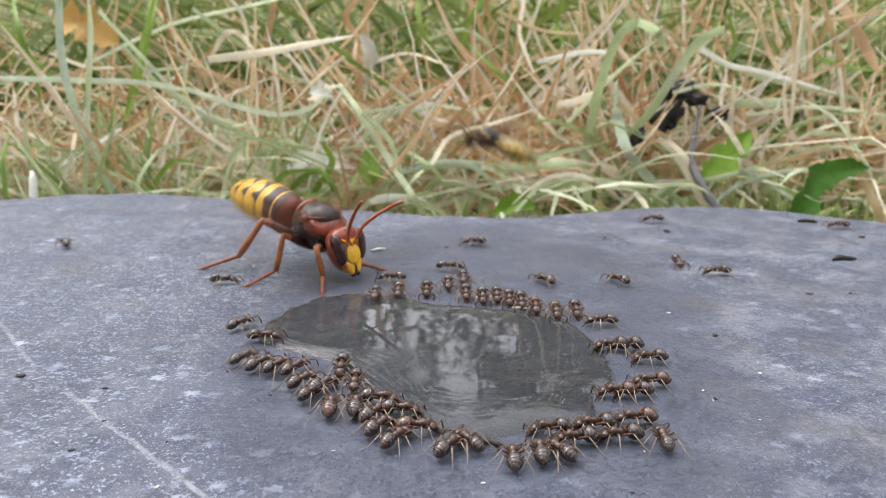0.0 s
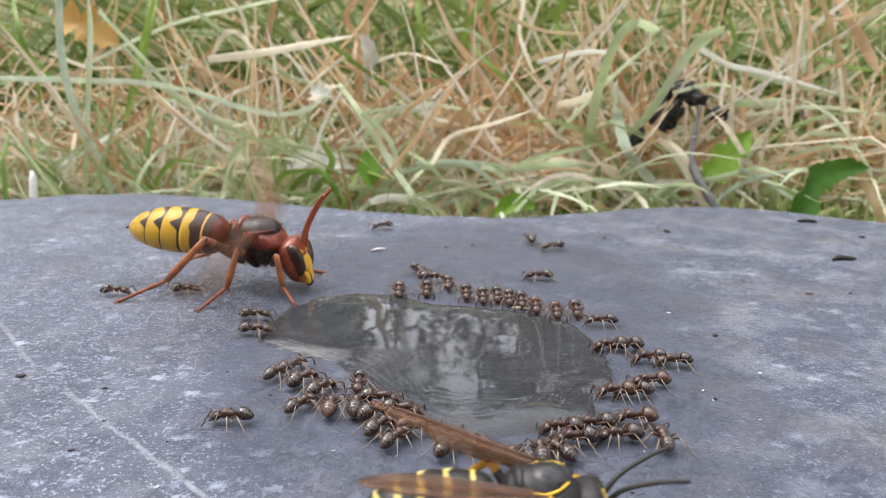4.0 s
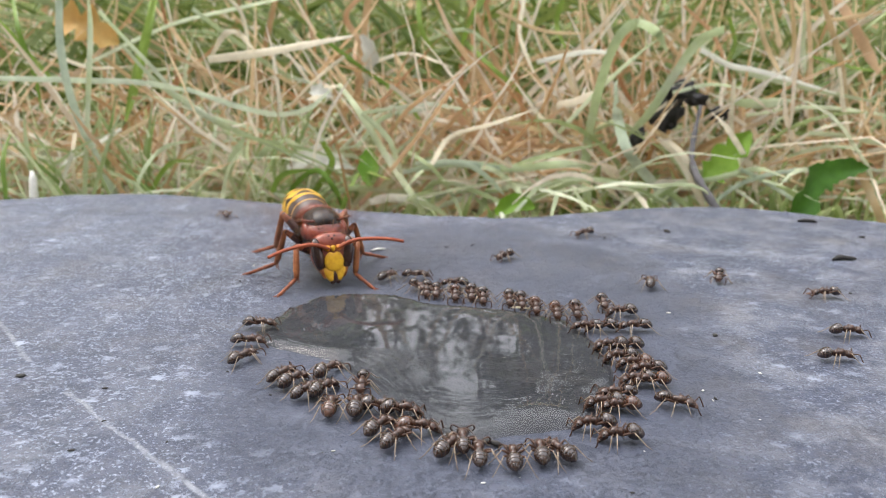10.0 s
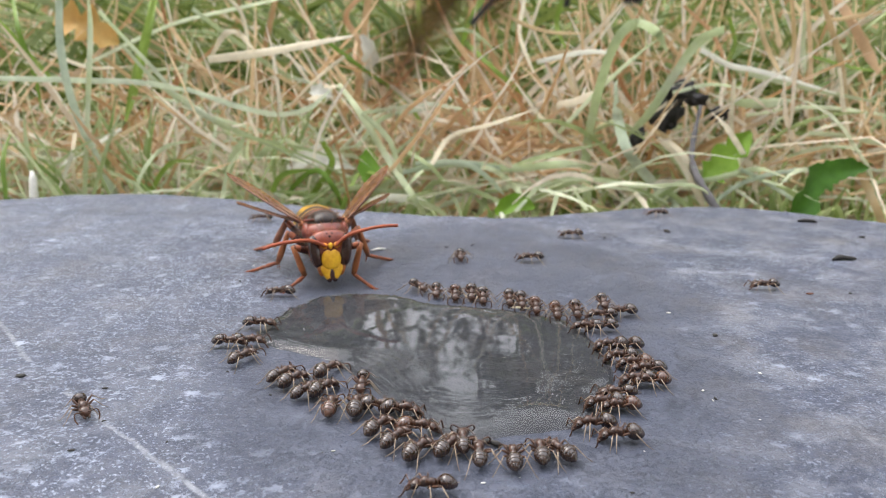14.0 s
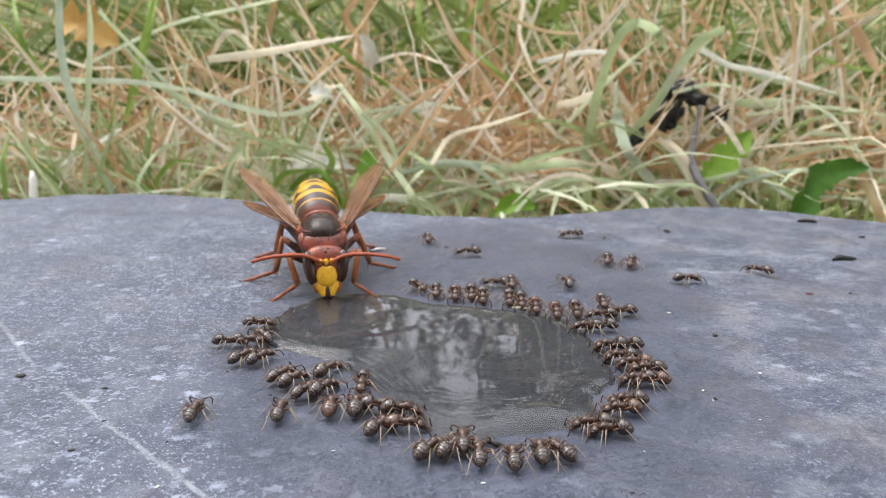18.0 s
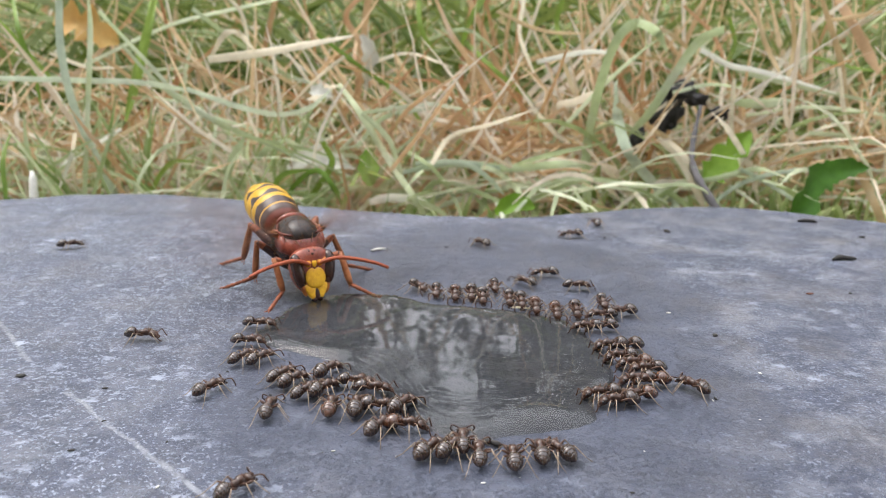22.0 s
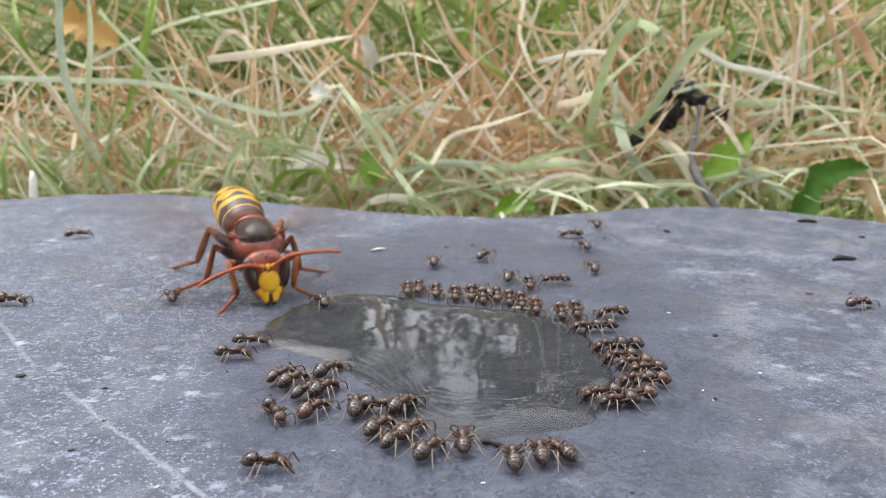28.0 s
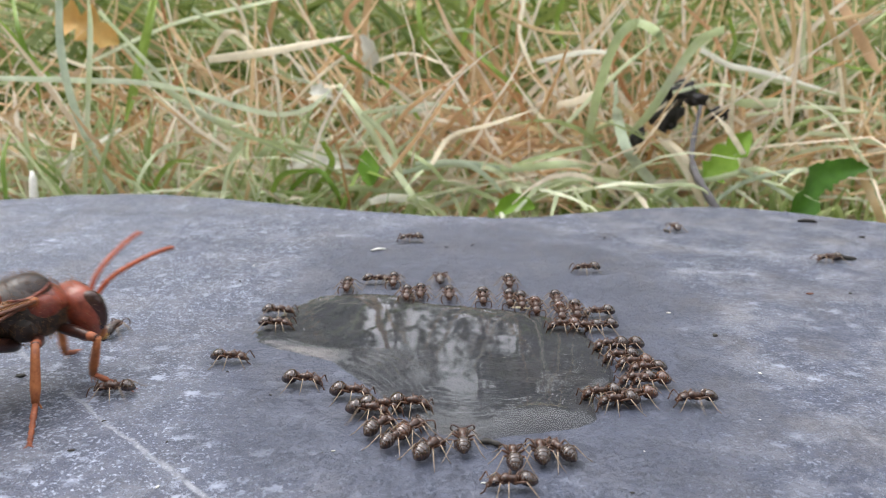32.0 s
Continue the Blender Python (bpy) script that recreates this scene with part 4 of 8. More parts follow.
for places, material, words, group in ((DARK_GRIT, GRIT_DARK, "tiny dark crumb of soil on the slab", "dark crumbs"),
                                       (WHITE_GRIT, GRIT_WHITE, "tiny white crumb on the slab", "white crumbs")):
    for i, (x, y, r) in enumerate(places):
        tagged(part("grit_grain", pebble(max(r, 0.09), i + 7 * len(places)), material, at=on_slab(x, y, i * 47)), words, "grit", group)
tagged(part("grit_grain", pebble(0.45, 71), GRIT_RED, at=on_slab(54.5, 107.8)), "rust-red crumb on the slab", "grit")
tagged(part("grit_grain", pebble(0.5, 72, 0.8), plain("amber_crumb", (0.65, 0.26, 0.04), (0.4, 0.13, 0.02), 0.35, 500), at=on_slab(19.2, 87.9, 30)),
       "amber-orange crumb at the edge of the puddle", "grit")
tagged(part("plant_sliver", tube([(-1.4, 0, 0.2), (0, 0.1, 0.3), (1.4, 0.05, 0.2)], [0.15, 0.3, 0.1], 7, 0.8), GRIT_WHITE, at=on_slab(-11.5, 131.5, 22)),
       "white plant sliver lying on the slab", "plant bit")
tagged(part("plant_sliver", tube([(-1.3, 0, 0.3), (0, 0.1, 0.35), (1.3, 0.05, 0.3)], [0.1, 0.2, 0.1], 7, 0.8), STRAW_PALE, at=on_slab(11.0, 101.5, -12, 0.15)),
       "pale straw sliver at the edge of the puddle", "plant bit")
tagged(part("plant_bit", tube(smooth_line([(-1.1, 0, 0.2), (-0.3, 0.1, 0.35), (0.5, -0.1, 0.3), (1.0, 0.1, 0.15)], 3), [0.2, 0.25, 0.3, 0.3, 0.25, 0.25, 0.3, 0.25, 0.2, 0.1], 7), GRIT_DARK,
            at=on_slab(4.6, 65.2, -14)), "short black twist of plant litter on the slab", "plant bit")
tagged(part("plant_bit", tube(smooth_line([(-1.9, 0, 0.2), (-0.5, 0.15, 0.4), (1.0, 0, 0.35), (2.0, 0.1, 0.1)], 3), [0.15, 0.3, 0.35, 0.4, 0.4, 0.35, 0.35, 0.3, 0.2, 0.1], 7), GRIT_DARK,
            at=on_slab(74.5, 152.5, -8)), "dark seed husk on the far side of the slab", "plant bit")
tagged(part("plant_bit", tube(smooth_line([(-2.2, 0, 0.3), (-0.5, 0.3, 0.5), (1.0, -0.2, 0.4), (2.4, 0.1, 0.2)], 3), [0.2, 0.3, 0.4, 0.5, 0.4, 0.35, 0.35, 0.3, 0.2, 0.1], 7), GRIT_DARK,
            at=on_slab(68.5, 125.5, 10)), "dark crumbly plant litter on the slab", "plant bit")


# ---- leaves, twig and charred wood behind the slab ----
def leaf(points, width, seed, lobes=0.0):
    """A thin leaf blade with a midrib along points and a wavy edge."""
    r = random.Random(seed)
    line = smooth_line(points, 7)
    n = len(line)
    verts, faces = [], []
    for i, p in enumerate(line):
        f = i / (n - 1)
        way = (line[min(i + 1, n - 1)] - line[max(i - 1, 0)]).normalized()
        u = way.cross(Vector((0.2, -1, 0.5))).normalized()
        v = u.cross(way).normalized()
        w = width * 0.5 * math.sin(math.pi * min(1, f * 0.93 + 0.05)) ** 0.7 * (1 + lobes * (math.sin(f * 22 + seed) + 0.9 * r.uniform(-1, 1)))
        for s in (-1, -0.55, 0, 0.55, 1):
            sag = w * (0.35 * abs(s) + 0.10 * math.sin(f * 9 + 3 * s + seed))
            verts.append(tuple(p + u * w * s + v * sag))
    for i in range(n - 1):
        for k in range(4):
            a = 5 * i + k
            faces.append((a, a + 1, a + 6, a + 5))
    under = [(x, y + 0.18, z - 0.05) for x, y, z in verts]
    m = len(verts)
    rim = [k for i in range(n) for k in (5 * i,)]
    faces += [tuple(i + m for i in f[::-1]) for f in faces]
    return verts + under, faces


for line, width, words, material in (
        ([(91, 199, -12.5), (96.5, 201, -7.5), (101, 204, -1.2), (108, 206, 1.4), (116, 207, 1.6)], 7.4, "broad dark green weed leaf by the slab", LEAF),
        ([(72, 211, -3.5), (79, 215, 2.5), (88, 220, 9.5)], 8.0, "light green weed leaf standing in the grass", LEAF_LIGHT),
        ([(14, 200, -9.5), (19, 201, -6.8), (25, 203, -8.5)], 5.0, "small green leaf at the slab's edge", LEAF_LIGHT),
        ([(-20.2, 210, -4), (-21, 213, 1), (-21, 215, 5.6)], 6.0, "small light green leaf in the grass", LEAF_LIGHT),
        ([(-136, 280, 41), (-128, 281, 40), (-116, 284, 33)], 11.0, "withered yellow leaf hanging in the grass", LEAF_DRY)):
    near = 0.955 if width < 10 else 0.79
    width *= near
    tagged(part("leaf", leaf([(x * near, y * near, 38 + (z - 38) * near) for x, y, z in line], width, int(width * 3), 0.38 if material is LEAF_DRY else 0.24 if width > 7 else 0.08), material), words, "leaf")
# bleached leaves and bright blades low behind the slab
WHITE_LEAF = blade_material("bleached_leaf", (0.76, 0.74, 0.64), (0.90, 0.90, 0.84))
for width, line in ((5.6, ((-42.1, 205.0, 1.9), (-34.3, 207.0, 4.9), (-24.1, 208.0, 1.1))), (3.2, ((-34.7, 203.0, 22.0), (-32.0, 203.0, 22.7), (-28.7, 204.0, 20.9))), (4.2, ((-22.7, 222.0, 36.4), (-20.5, 222.0, 30.6), (-22.0, 224.0, 22.7)))):
    tagged(part("leaf", leaf([Vector(p) for p in line], width, int(width * 5), 0.3), WHITE_LEAF), "bleached whitish dead leaf lying in the grass", "leaf")
blade(STRAW_WHITE, 2.2, (-19.2, 198.0, -5.9), (-14.1, 200.0, -5.1), (-7.3, 199.0, -5.8), (-1.3, 197.0, -8.1))
blade(GREEN_BLUE, 1.5, (-11.9, 203.0, 0.7), (2.4, 203.0, 3.8), (17.6, 204.0, 1.8), (36.5, 204.0, 3.3))
blade(GREEN_BLUE, 1.4, (-7.3, 201.0, 3.8), (4.6, 200.0, 4.3), (11.3, 200.0, 0.7), (16.1, 199.0, -4.1))
blade(GREEN, 1.5, (-76.8, 214.0, 45.4), (-81.9, 213.0, 30.9), (-87.3, 213.0, 15.1))
blade(GREEN_PALE, 1.1, (-83.0, 205.0, 34.0), (-71.8, 205.0, 21.8), (-54.5, 204.0, 11.6), (-36.0, 204.0, 7.1), (-24.8, 204.0, 3.3))
blade(GREEN_PALE, 1.5, (-21.4, 204.0, 16.8), (-14.1, 203.0, 9.5), (-10.8, 201.0, -0.7), (-9.3, 200.0, -5.4))
blade(STRAW_WHITE, 1.5, (25.6, 215.0, 29.4), (39.3, 215.0, 32.0), (47.0, 215.0, 31.4))
blade(STRAW_WHITE, 1.6, (67.6, 208.0, 32.8), (75.4, 208.0, 28.9), (85.0, 209.0, 27.0), (105.8, 210.0, 21.4))
blade(STRAW_PALE, 1.4, (105.6, 210.0, 28.1), (108.3, 209.0, 16.3), (112.9, 208.0, 2.6), (118.6, 203.0, -11.7))
blade(STRAW_PALE, 1.7, (56.9, 203.0, 10.2), (62.3, 202.0, 5.1), (67.2, 200.0, -3.6), (68.7, 199.0, -7.2))
blade(STRAW_WHITE, 1.1, (-98.1, 203.0, 7.2), (-100.6, 203.0, 1.9), (-102.4, 201.0, -3.0))
blade(STRAW_WHITE, 1.2, (-85.1, 204.0, 12.6), (-94.0, 204.0, 7.5), (-102.4, 203.0, 2.7))
tagged(part("stalk_stub", tube([(-107.6, 196, -14), (-107.4, 197, -6), (-107.2, 198, 0.5), (-107.6, 198.4, 2.4)], [1.15, 1.2, 1.0, 0.35], 9), GRIT_WHITE), "bleached white stub of a stalk", "stalk")
tagged(part("twig", tube(smooth_line([(v[0] * 0.92, v[1] * 0.92, 38 + (v[2] - 38) * 0.92) for v in ((77, 232, 16), (73.6, 226, 5.4), (72.7, 220, -1), (74, 212, -6), (78, 206, -14))], 5),
                         [0.55 + 0.035 * i + 0.16 * math.sin(i * 2.1) + 0.1 * math.sin(i * 5.3) for i in range(21)], 10), TWIG), "grey weathered twig leaning behind the slab", "twig")


def char_lump(seed, a, b, c):
    g = random.Random(seed)
    bm = bmesh.new()
    bmesh.ops.create_icosphere(bm, subdivisions=3, radius=1)
    for v in bm.verts:
        k = 0.9 + 0.7 * noise.noise(v.co * 2.1 + Vector((seed, 0, 0))) + 0.5 * noise.noise(v.co * 6 + Vector((0, seed, 0)))
        v.co = Vector((v.co.x * a, v.co.y * b, v.co.z * c)) * k
    shape = [tuple(v.co) for v in bm.verts], [tuple(v.index for v in f.verts) for f in bm.faces]
    bm.free()
    return shape


for x, y, z, size, tilt in ((68.0, 237, 13, (4.2, 3, 6.5), 25), (71.5, 236, 20, (4.2, 3, 2.8), -20), (86, 241, 12.4, (2.8, 2.2, 2.2), 0), (57.8, 228, 7.0, (1.9, 1.8, 3.2), 10), (79, 243, 17, (3.5, 2, 2.0), 0)):
    tagged(part("charred_wood", char_lump(int(x), *size), CHAR, at=pose(x * 0.92 * MM, y * 0.92 * MM, (38 + (z - 38) * 0.92) * MM, 0, tilt, 0)), "black charred wood fragment caught in the grass", "charcoal", "charred bits")


# ---- insects: x is forward, z is up, the origin lies in the middle of the thorax ----
def skin(name, light, deep, rough=0.35, coat=0.2, hair=0.0):
    """Horny insect skin: two tones, fine pits, a thin gloss, and a bloom of short hair at the rim."""
    n = Nodes(name)
    co = n.coords()
    grain = n.noise(co, 2200, 4, 0.65)
    wide = n.noise(co, 420, 3, 0.6)
    n.bump(grain, 0.35, 0.00006)
    n.set(Base_Color=n.mix(n.ramp(n.math("MULTIPLY", n.math("ADD", grain, wide), 0.5), (0.40, 0.0), (0.62, 1.0)), deep, light),
          Roughness=n.ramp(wide, (0.3, rough), (0.7, rough + 0.15)), Coat_Weight=coat * 0.4, Coat_Roughness=0.18, Specular_IOR_Level=0.4)
    if hair:
        n.set(Sheen_Weight=hair * 0.12, Sheen_Roughness=0.4, Sheen_Tint=(0.6, 0.5, 0.35))
    return n.mat


def band_skin(name, front, back, base, spike, spot, rough=0.32, coat=0.08, middle=None, from_v=0.5):
    """A body ring: front colour ahead of a scalloped line, back colour behind it; middle, if given, fills from from_v to that line."""
    n = Nodes(name)
    uv = n.node("ShaderNodeUVMap")
    sep = n.node("ShaderNodeSeparateXYZ")
    n.link(uv.outputs[0], sep.inputs[0])
    u, v = sep.outputs[0], sep.outputs[1]
    co = n.coords()

    def hump(at, wide):
        d = n.math("DIVIDE", n.math("SUBTRACT", u, at), wide)
        return n.math("POWER", 2.718, n.math("MULTIPLY", n.math("MULTIPLY", d, d), -1.0))

    line = n.math("ADD", n.math("MULTIPLY", hump(1.0, 0.10), spike), n.math("MULTIPLY", hump(0.68, 0.065), spot))
    line = n.math("ADD", n.math("ADD", line, base), n.math("MULTIPLY", n.math("SUBTRACT", n.noise(co, 500, 2), 0.5), 0.12))
    fac = n.ramp(n.math("ADD", n.math("SUBTRACT", v, line), 0.5), (0.485, 0.0), (0.515, 1.0))
    grain = n.noise(co, 2200, 3, 0.6)
    n.bump(grain, 0.3, 0.00004)
    a = n.mix(grain, tuple(c * 0.6 for c in front), front)
    if middle:
        a = n.mix(n.ramp(n.math("ADD", v, n.math("MULTIPLY", n.noise(co, 400, 2), 0.1)), (from_v, 0.0), (from_v + 0.12, 1.0)), a, middle)
    b = n.mix(n.noise(co, 300, 3), tuple(c * 0.75 for c in back), back)
    return n.set(Base_Color=n.mix(fac, a, b), Roughness=n.ramp(grain, (0.3, rough), (0.7, rough + 0.14)), Coat_Weight=coat, Coat_Roughness=0.25, Specular_IOR_Level=0.35 + coat)


def wing_skin(name, tint, thick):
    """A smoky film, folded in fine pleats along its length and clearer towards the hind margin."""
    n = Nodes(name)
    pleat = n.noise(n.coords(scale=(0.12, 1.0, 1.0)), 1500, 3, 0.6)
    cells = n.noise(n.coords(scale=(0.5, 1.0, 1.0)), 330, 3)
    n.bump(pleat, 0.5, 0.0001)
    n.set(Base_Color=n.mix(n.ramp(pleat, (0.35, 0.0), (0.65, 1.0)), tuple(c * 0.55 for c in tint), tint), Roughness=0.32, Specular_IOR_Level=0.5)
    clear = n.node("ShaderNodeBsdfTransparent", Color=(0.90, 0.76, 0.58, 1))
    m = n.node("ShaderNodeMixShader")
    n.link(n.ramp(cells, (0.3, thick - 0.2), (0.7, thick + 0.2)), m.inputs[0])
    n.link(clear.outputs[0], m.inputs[1])
    n.link(n.shader.outputs[0], m.inputs[2])
    n.link(m.outputs[0], n.out.inputs["Surface"])
    return n.mat


YELLOW, DARK, RUST = (0.62, 0.35, 0.022), (0.036, 0.018, 0.012), (0.17, 0.034, 0.014)
HORNET_SKINS = dict(
    thorax=skin("hornet_dark_skin", (0.050, 0.026, 0.017), (0.012, 0.008, 0.006), 0.42, 0.3, 0.5),
    collar=skin("hornet_red_skin", (0.25, 0.046, 0.020), (0.10, 0.017, 0.010), 0.28, 0.8, 0.25),
    ridge=skin("hornet_ridge_skin", (0.20, 0.040, 0.018), (0.06, 0.012, 0.008), 0.46, 0.1),
    shield=skin("hornet_back_skin", (0.036, 0.019, 0.014), (0.014, 0.008, 0.006), 0.36, 0.2, 0.1),
    head=skin("hornet_head_skin", (0.27, 0.055, 0.024), (0.12, 0.020, 0.011), 0.28, 0.7, 0.2),
    cheek=skin("hornet_cheek_skin", (0.42, 0.15, 0.03), (0.24, 0.065, 0.018), 0.3, 0.6),
    face=skin("hornet_face_skin", (0.75, 0.42, 0.018), (0.58, 0.28, 0.011), 0.32, 0.4),
    brow=skin("hornet_brow_skin", (0.70, 0.28, 0.016), (0.48, 0.15, 0.010), 0.35, 0.3),
    eye=skin("hornet_eye_skin", (0.050, 0.019, 0.011), (0.028, 0.010, 0.007), 0.16, 0.6),
    femur=skin("hornet_thigh_skin", (0.060, 0.016, 0.009), (0.014, 0.006, 0.005), 0.30, 0.3),
    tibia=skin("hornet_shin_skin", (0.42, 0.15, 0.052), (0.24, 0.072, 0.026), 0.40, 0.12, 0.3),
    tarsus=skin("hornet_foot_skin", (0.34, 0.105, 0.045), (0.17, 0.048, 0.022), 0.48, 0.1),
    hair=skin("hornet_hair", (0.34, 0.19, 0.08), (0.18, 0.09, 0.04), 0.6, 0.0),
    antenna=skin("hornet_feeler_skin", (0.38, 0.085, 0.030), (0.24, 0.046, 0.018), 0.46, 0.1),
    wing=wing_skin("hornet_wing_skin", (0.26, 0.115, 0.042), 0.40),
    vein=skin("hornet_vein_skin", (0.15, 0.050, 0.022), (0.07, 0.025, 0.013), 0.4, 0.1),
    rings=[band_skin("hornet_ring_first", RUST, (0.62, 0.33, 0.05), 0.90, 0.0, 0.0, middle=(0.055, 0.026, 0.017), from_v=0.50),
           band_skin("hornet_ring_second", (0.052, 0.025, 0.016), YELLOW, 0.55, 0.10, 0.10),
           band_skin("hornet_ring_third", DARK, YELLOW, 0.25, 0.30, 0.36), band_skin("hornet_ring_fourth", DARK, YELLOW, 0.22, 0.30, 0.38),
           band_skin("hornet_ring_fifth", DARK, YELLOW, 0.22, 0.28, 0.36), band_skin("hornet_ring_last", DARK, YELLOW, 0.10, 0.1, 0.2)])
BLACK = (0.016, 0.014, 0.013)
WASP_SKINS = dict(
    thorax=skin("wasp_black_skin", (0.022, 0.019, 0.018), (0.010, 0.009, 0.009), 0.38, 0.25, 0.25),
    ridge=skin("wasp_yellow_ridge", (0.75, 0.52, 0.04), (0.6, 0.38, 0.03), 0.4, 0.2),
    collar=skin("wasp_collar_skin", (0.024, 0.02, 0.018), (0.010, 0.009, 0.009), 0.4, 0.2),
    shield=skin("wasp_back_skin", (0.028, 0.026, 0.03), (0.012, 0.011, 0.013), 0.25, 0.5),
    head=skin("wasp_head_skin", (0.022, 0.019, 0.018), (0.010, 0.009, 0.009), 0.4, 0.2),
    cheek=skin("wasp_cheek_skin", (0.03, 0.025, 0.02), (0.012, 0.010, 0.009), 0.35, 0.2),
    brow=skin("wasp_brow_skin", (0.7, 0.48, 0.04), (0.55, 0.34, 0.03), 0.4, 0.2),
    face=skin("wasp_face_skin", (0.78, 0.55, 0.05), (0.62, 0.4, 0.03), 0.35, 0.3),
    eye=skin("wasp_eye_skin", (0.03, 0.02, 0.018), (0.012, 0.010, 0.009), 0.16, 0.6),
    femur=skin("wasp_thigh_skin", (0.03, 0.02, 0.015), (0.012, 0.010, 0.009), 0.4, 0.15),
    tibia=skin("wasp_shin_skin", (0.7, 0.42, 0.05), (0.5, 0.26, 0.03), 0.4, 0.15),
    tarsus=skin("wasp_foot_skin", (0.65, 0.36, 0.06), (0.45, 0.2, 0.03), 0.45, 0.1),
    hair=skin("wasp_hair", (0.10, 0.08, 0.07), (0.04, 0.03, 0.03), 0.6, 0.0),
    antenna=skin("wasp_feeler_skin", (0.03, 0.025, 0.022), (0.012, 0.011, 0.010), 0.45, 0.1),
    wing=wing_skin("wasp_wing_skin", (0.15, 0.078, 0.05), 0.45),
    vein=skin("wasp_vein_skin", (0.15, 0.07, 0.04), (0.08, 0.04, 0.02), 0.4, 0.1),
    rings=[band_skin("wasp_ring_first", BLACK, (0.66, 0.52, 0.15), 0.82, 0.03, 0.05)] + [
        band_skin("wasp_ring_%s" % k, BLACK, (0.68, 0.54, 0.16), 0.70, 0.16, 0.10) for k in ("second", "third", "fourth", "fifth", "last")])


def flip(shape):
    return (shape[0], [f[::-1] for f in shape[1]], *shape[2:])


def belly_radius(s):
    return float(np.interp(s, [0, 0.7, 1.6, 2.8, 4.6, 6.4, 8.2, 10.0, 11.4, 12.4, 13.0], [1.0, 2.25, 2.8, 3.1, 3.32, 3.35, 3.2, 2.75, 2.05, 1.15, 0.15]))


LEG_SIZES = {"fore": (4.2, 4.4, 4.0), "middle": (4.7, 5.2, 4.8), "hind": (6.0, 7.4, 6.6)}
HIPS = {"fore": (2.7, 1.3, -2.4), "middle": (0.5, 1.6, -2.8), "hind": (-1.6, 1.5, -2.6)}


def build_vespid(name, c, size):
    """Hornet or wasp with thorax, head, six belly rings, wings and jointed legs, ready to be keyed."""
    big = Matrix.Scale(size, 4)

    def piece(title, shape, skin_kind, parent, label=""):
        mat = c[skin_kind] if isinstance(skin_kind, str) else skin_kind
        return part(title, moved(shape, big), mat, parent, label)

    root = new(name)
    root.empty_display_size = 0.004
    stout = Matrix.Diagonal((0.87, 1.06, 1.09, 1))

    def trunk(title, shape, skin_kind):
        return piece(title, moved(shape, stout), skin_kind, root)

    trunk("thorax", loft([(-4.6, 0.5, 0.6, -0.3), (-4.2, 1.5, 1.6, -0.1), (-3.2, 2.3, 2.3, 0.1), (-1.6, 2.8, 2.75, 0.1), (0.2, 3.0, 2.9, 0), (1.9, 2.85, 2.7, -0.1),
                          (3.2, 2.3, 2.2, -0.3), (4.2, 1.5, 1.5, -0.5), (4.7, 0.7, 0.8, -0.6)], 28), "thorax")
    # red collar over the front and flanks, dark back shield, red rear plate
    trunk("collar", loft([(1.0, 3.04, 1.5, 0.45), (2.0, 2.98, 1.55, 0.5), (2.9, 2.74, 1.45, 0.5), (3.6, 2.28, 1.3, 0.4), (4.3, 1.6, 1.1, 0.1), (4.8, 1.0, 0.7, -0.1)], 28), "collar")
    trunk("back_shield", egg(0.7, 0, 1.12, 2.75, 2.35, 1.98, 28, 20, 0.6), "shield")
    trunk("rear_plate", merged(egg(-2.5, 0, 1.6, 0.85, 2.15, 1.35, 20, 10), egg(-3.4, 0, 0.85, 0.75, 1.8, 1.4, 18, 8)), "collar")
    for s in (-1, 1):
        trunk("flank_plate", egg(1.3, s * 2.45, 0.55, 1.9, 0.68, 1.15, 16, 8), "collar")
        trunk("side_plate", egg(-0.9, s * 2.35, -0.75, 1.5, 0.75, 1.35, 16, 8), "thorax")
        trunk("shoulder_ridge", tube(smooth_line([(3.0, s * 1.5, 2.2), (1.6, s * 2.45, 1.95), (-0.2, s * 2.65, 1.7), (-1.8, s * 2.1, 1.85)], 4), [0.10, 0.13, 0.15, 0.16, 0.16, 0.16, 0.16, 0.15, 0.15, 0.14, 0.13, 0.12, 0.1], 8), "ridge")
        trunk("wing_hinge", merged(egg(0.2, s * 2.85, 1.45, 0.8, 0.5, 0.45, 12, 7), egg(-0.8, s * 2.75, 1.25, 0.55, 0.4, 0.4, 10, 6)), "tibia")
    trunk("waist", tube([(-4.2, 0, -0.3), (-4.9, 0, -0.35), (-5.5, 0, -0.3)], [0.6, 0.45, 0.6], 12), "thorax")
    # belly
    cuts = [0, 2.3, 4.8, 7.2, 9.3, 11.3, 13.0]
    for k in range(6):
        a, b = cuts[k], cuts[k + 1] + (0.35 if k < 5 else 0)
        rings = []
        for i in range(11):
            s = a + (b - a) * i / 10
            r = belly_radius(min(s, 13.0)) * (0.955 + 0.045 * min(1, 2.2 * i / 10)) * (1 if i < 10 or k == 5 else 0.985)
            rings.append((-4.1 - s * 1.1, r, r * 0.95, -0.25 - 0.008 * s * s + 0.02 * s))
        piece("belly_ring", flip(loft(rings, 32)), c["rings"][k], root)
    piece("sting_tip", tube([(-18.2, 0, -1.3), (-18.9, 0, -1.6)], [0.3, 0.06], 8), "femur", root)
    # head: as broad as the thorax, flat face turned forward, cheeks drawn in towards the jaws
    tilt = Matrix.Translation((5.25, 0, -1.45)) @ Matrix.Rotation(radians(-8), 4, "Y") @ Matrix.Diagonal((1.1, 1.06, 1.32, 1))

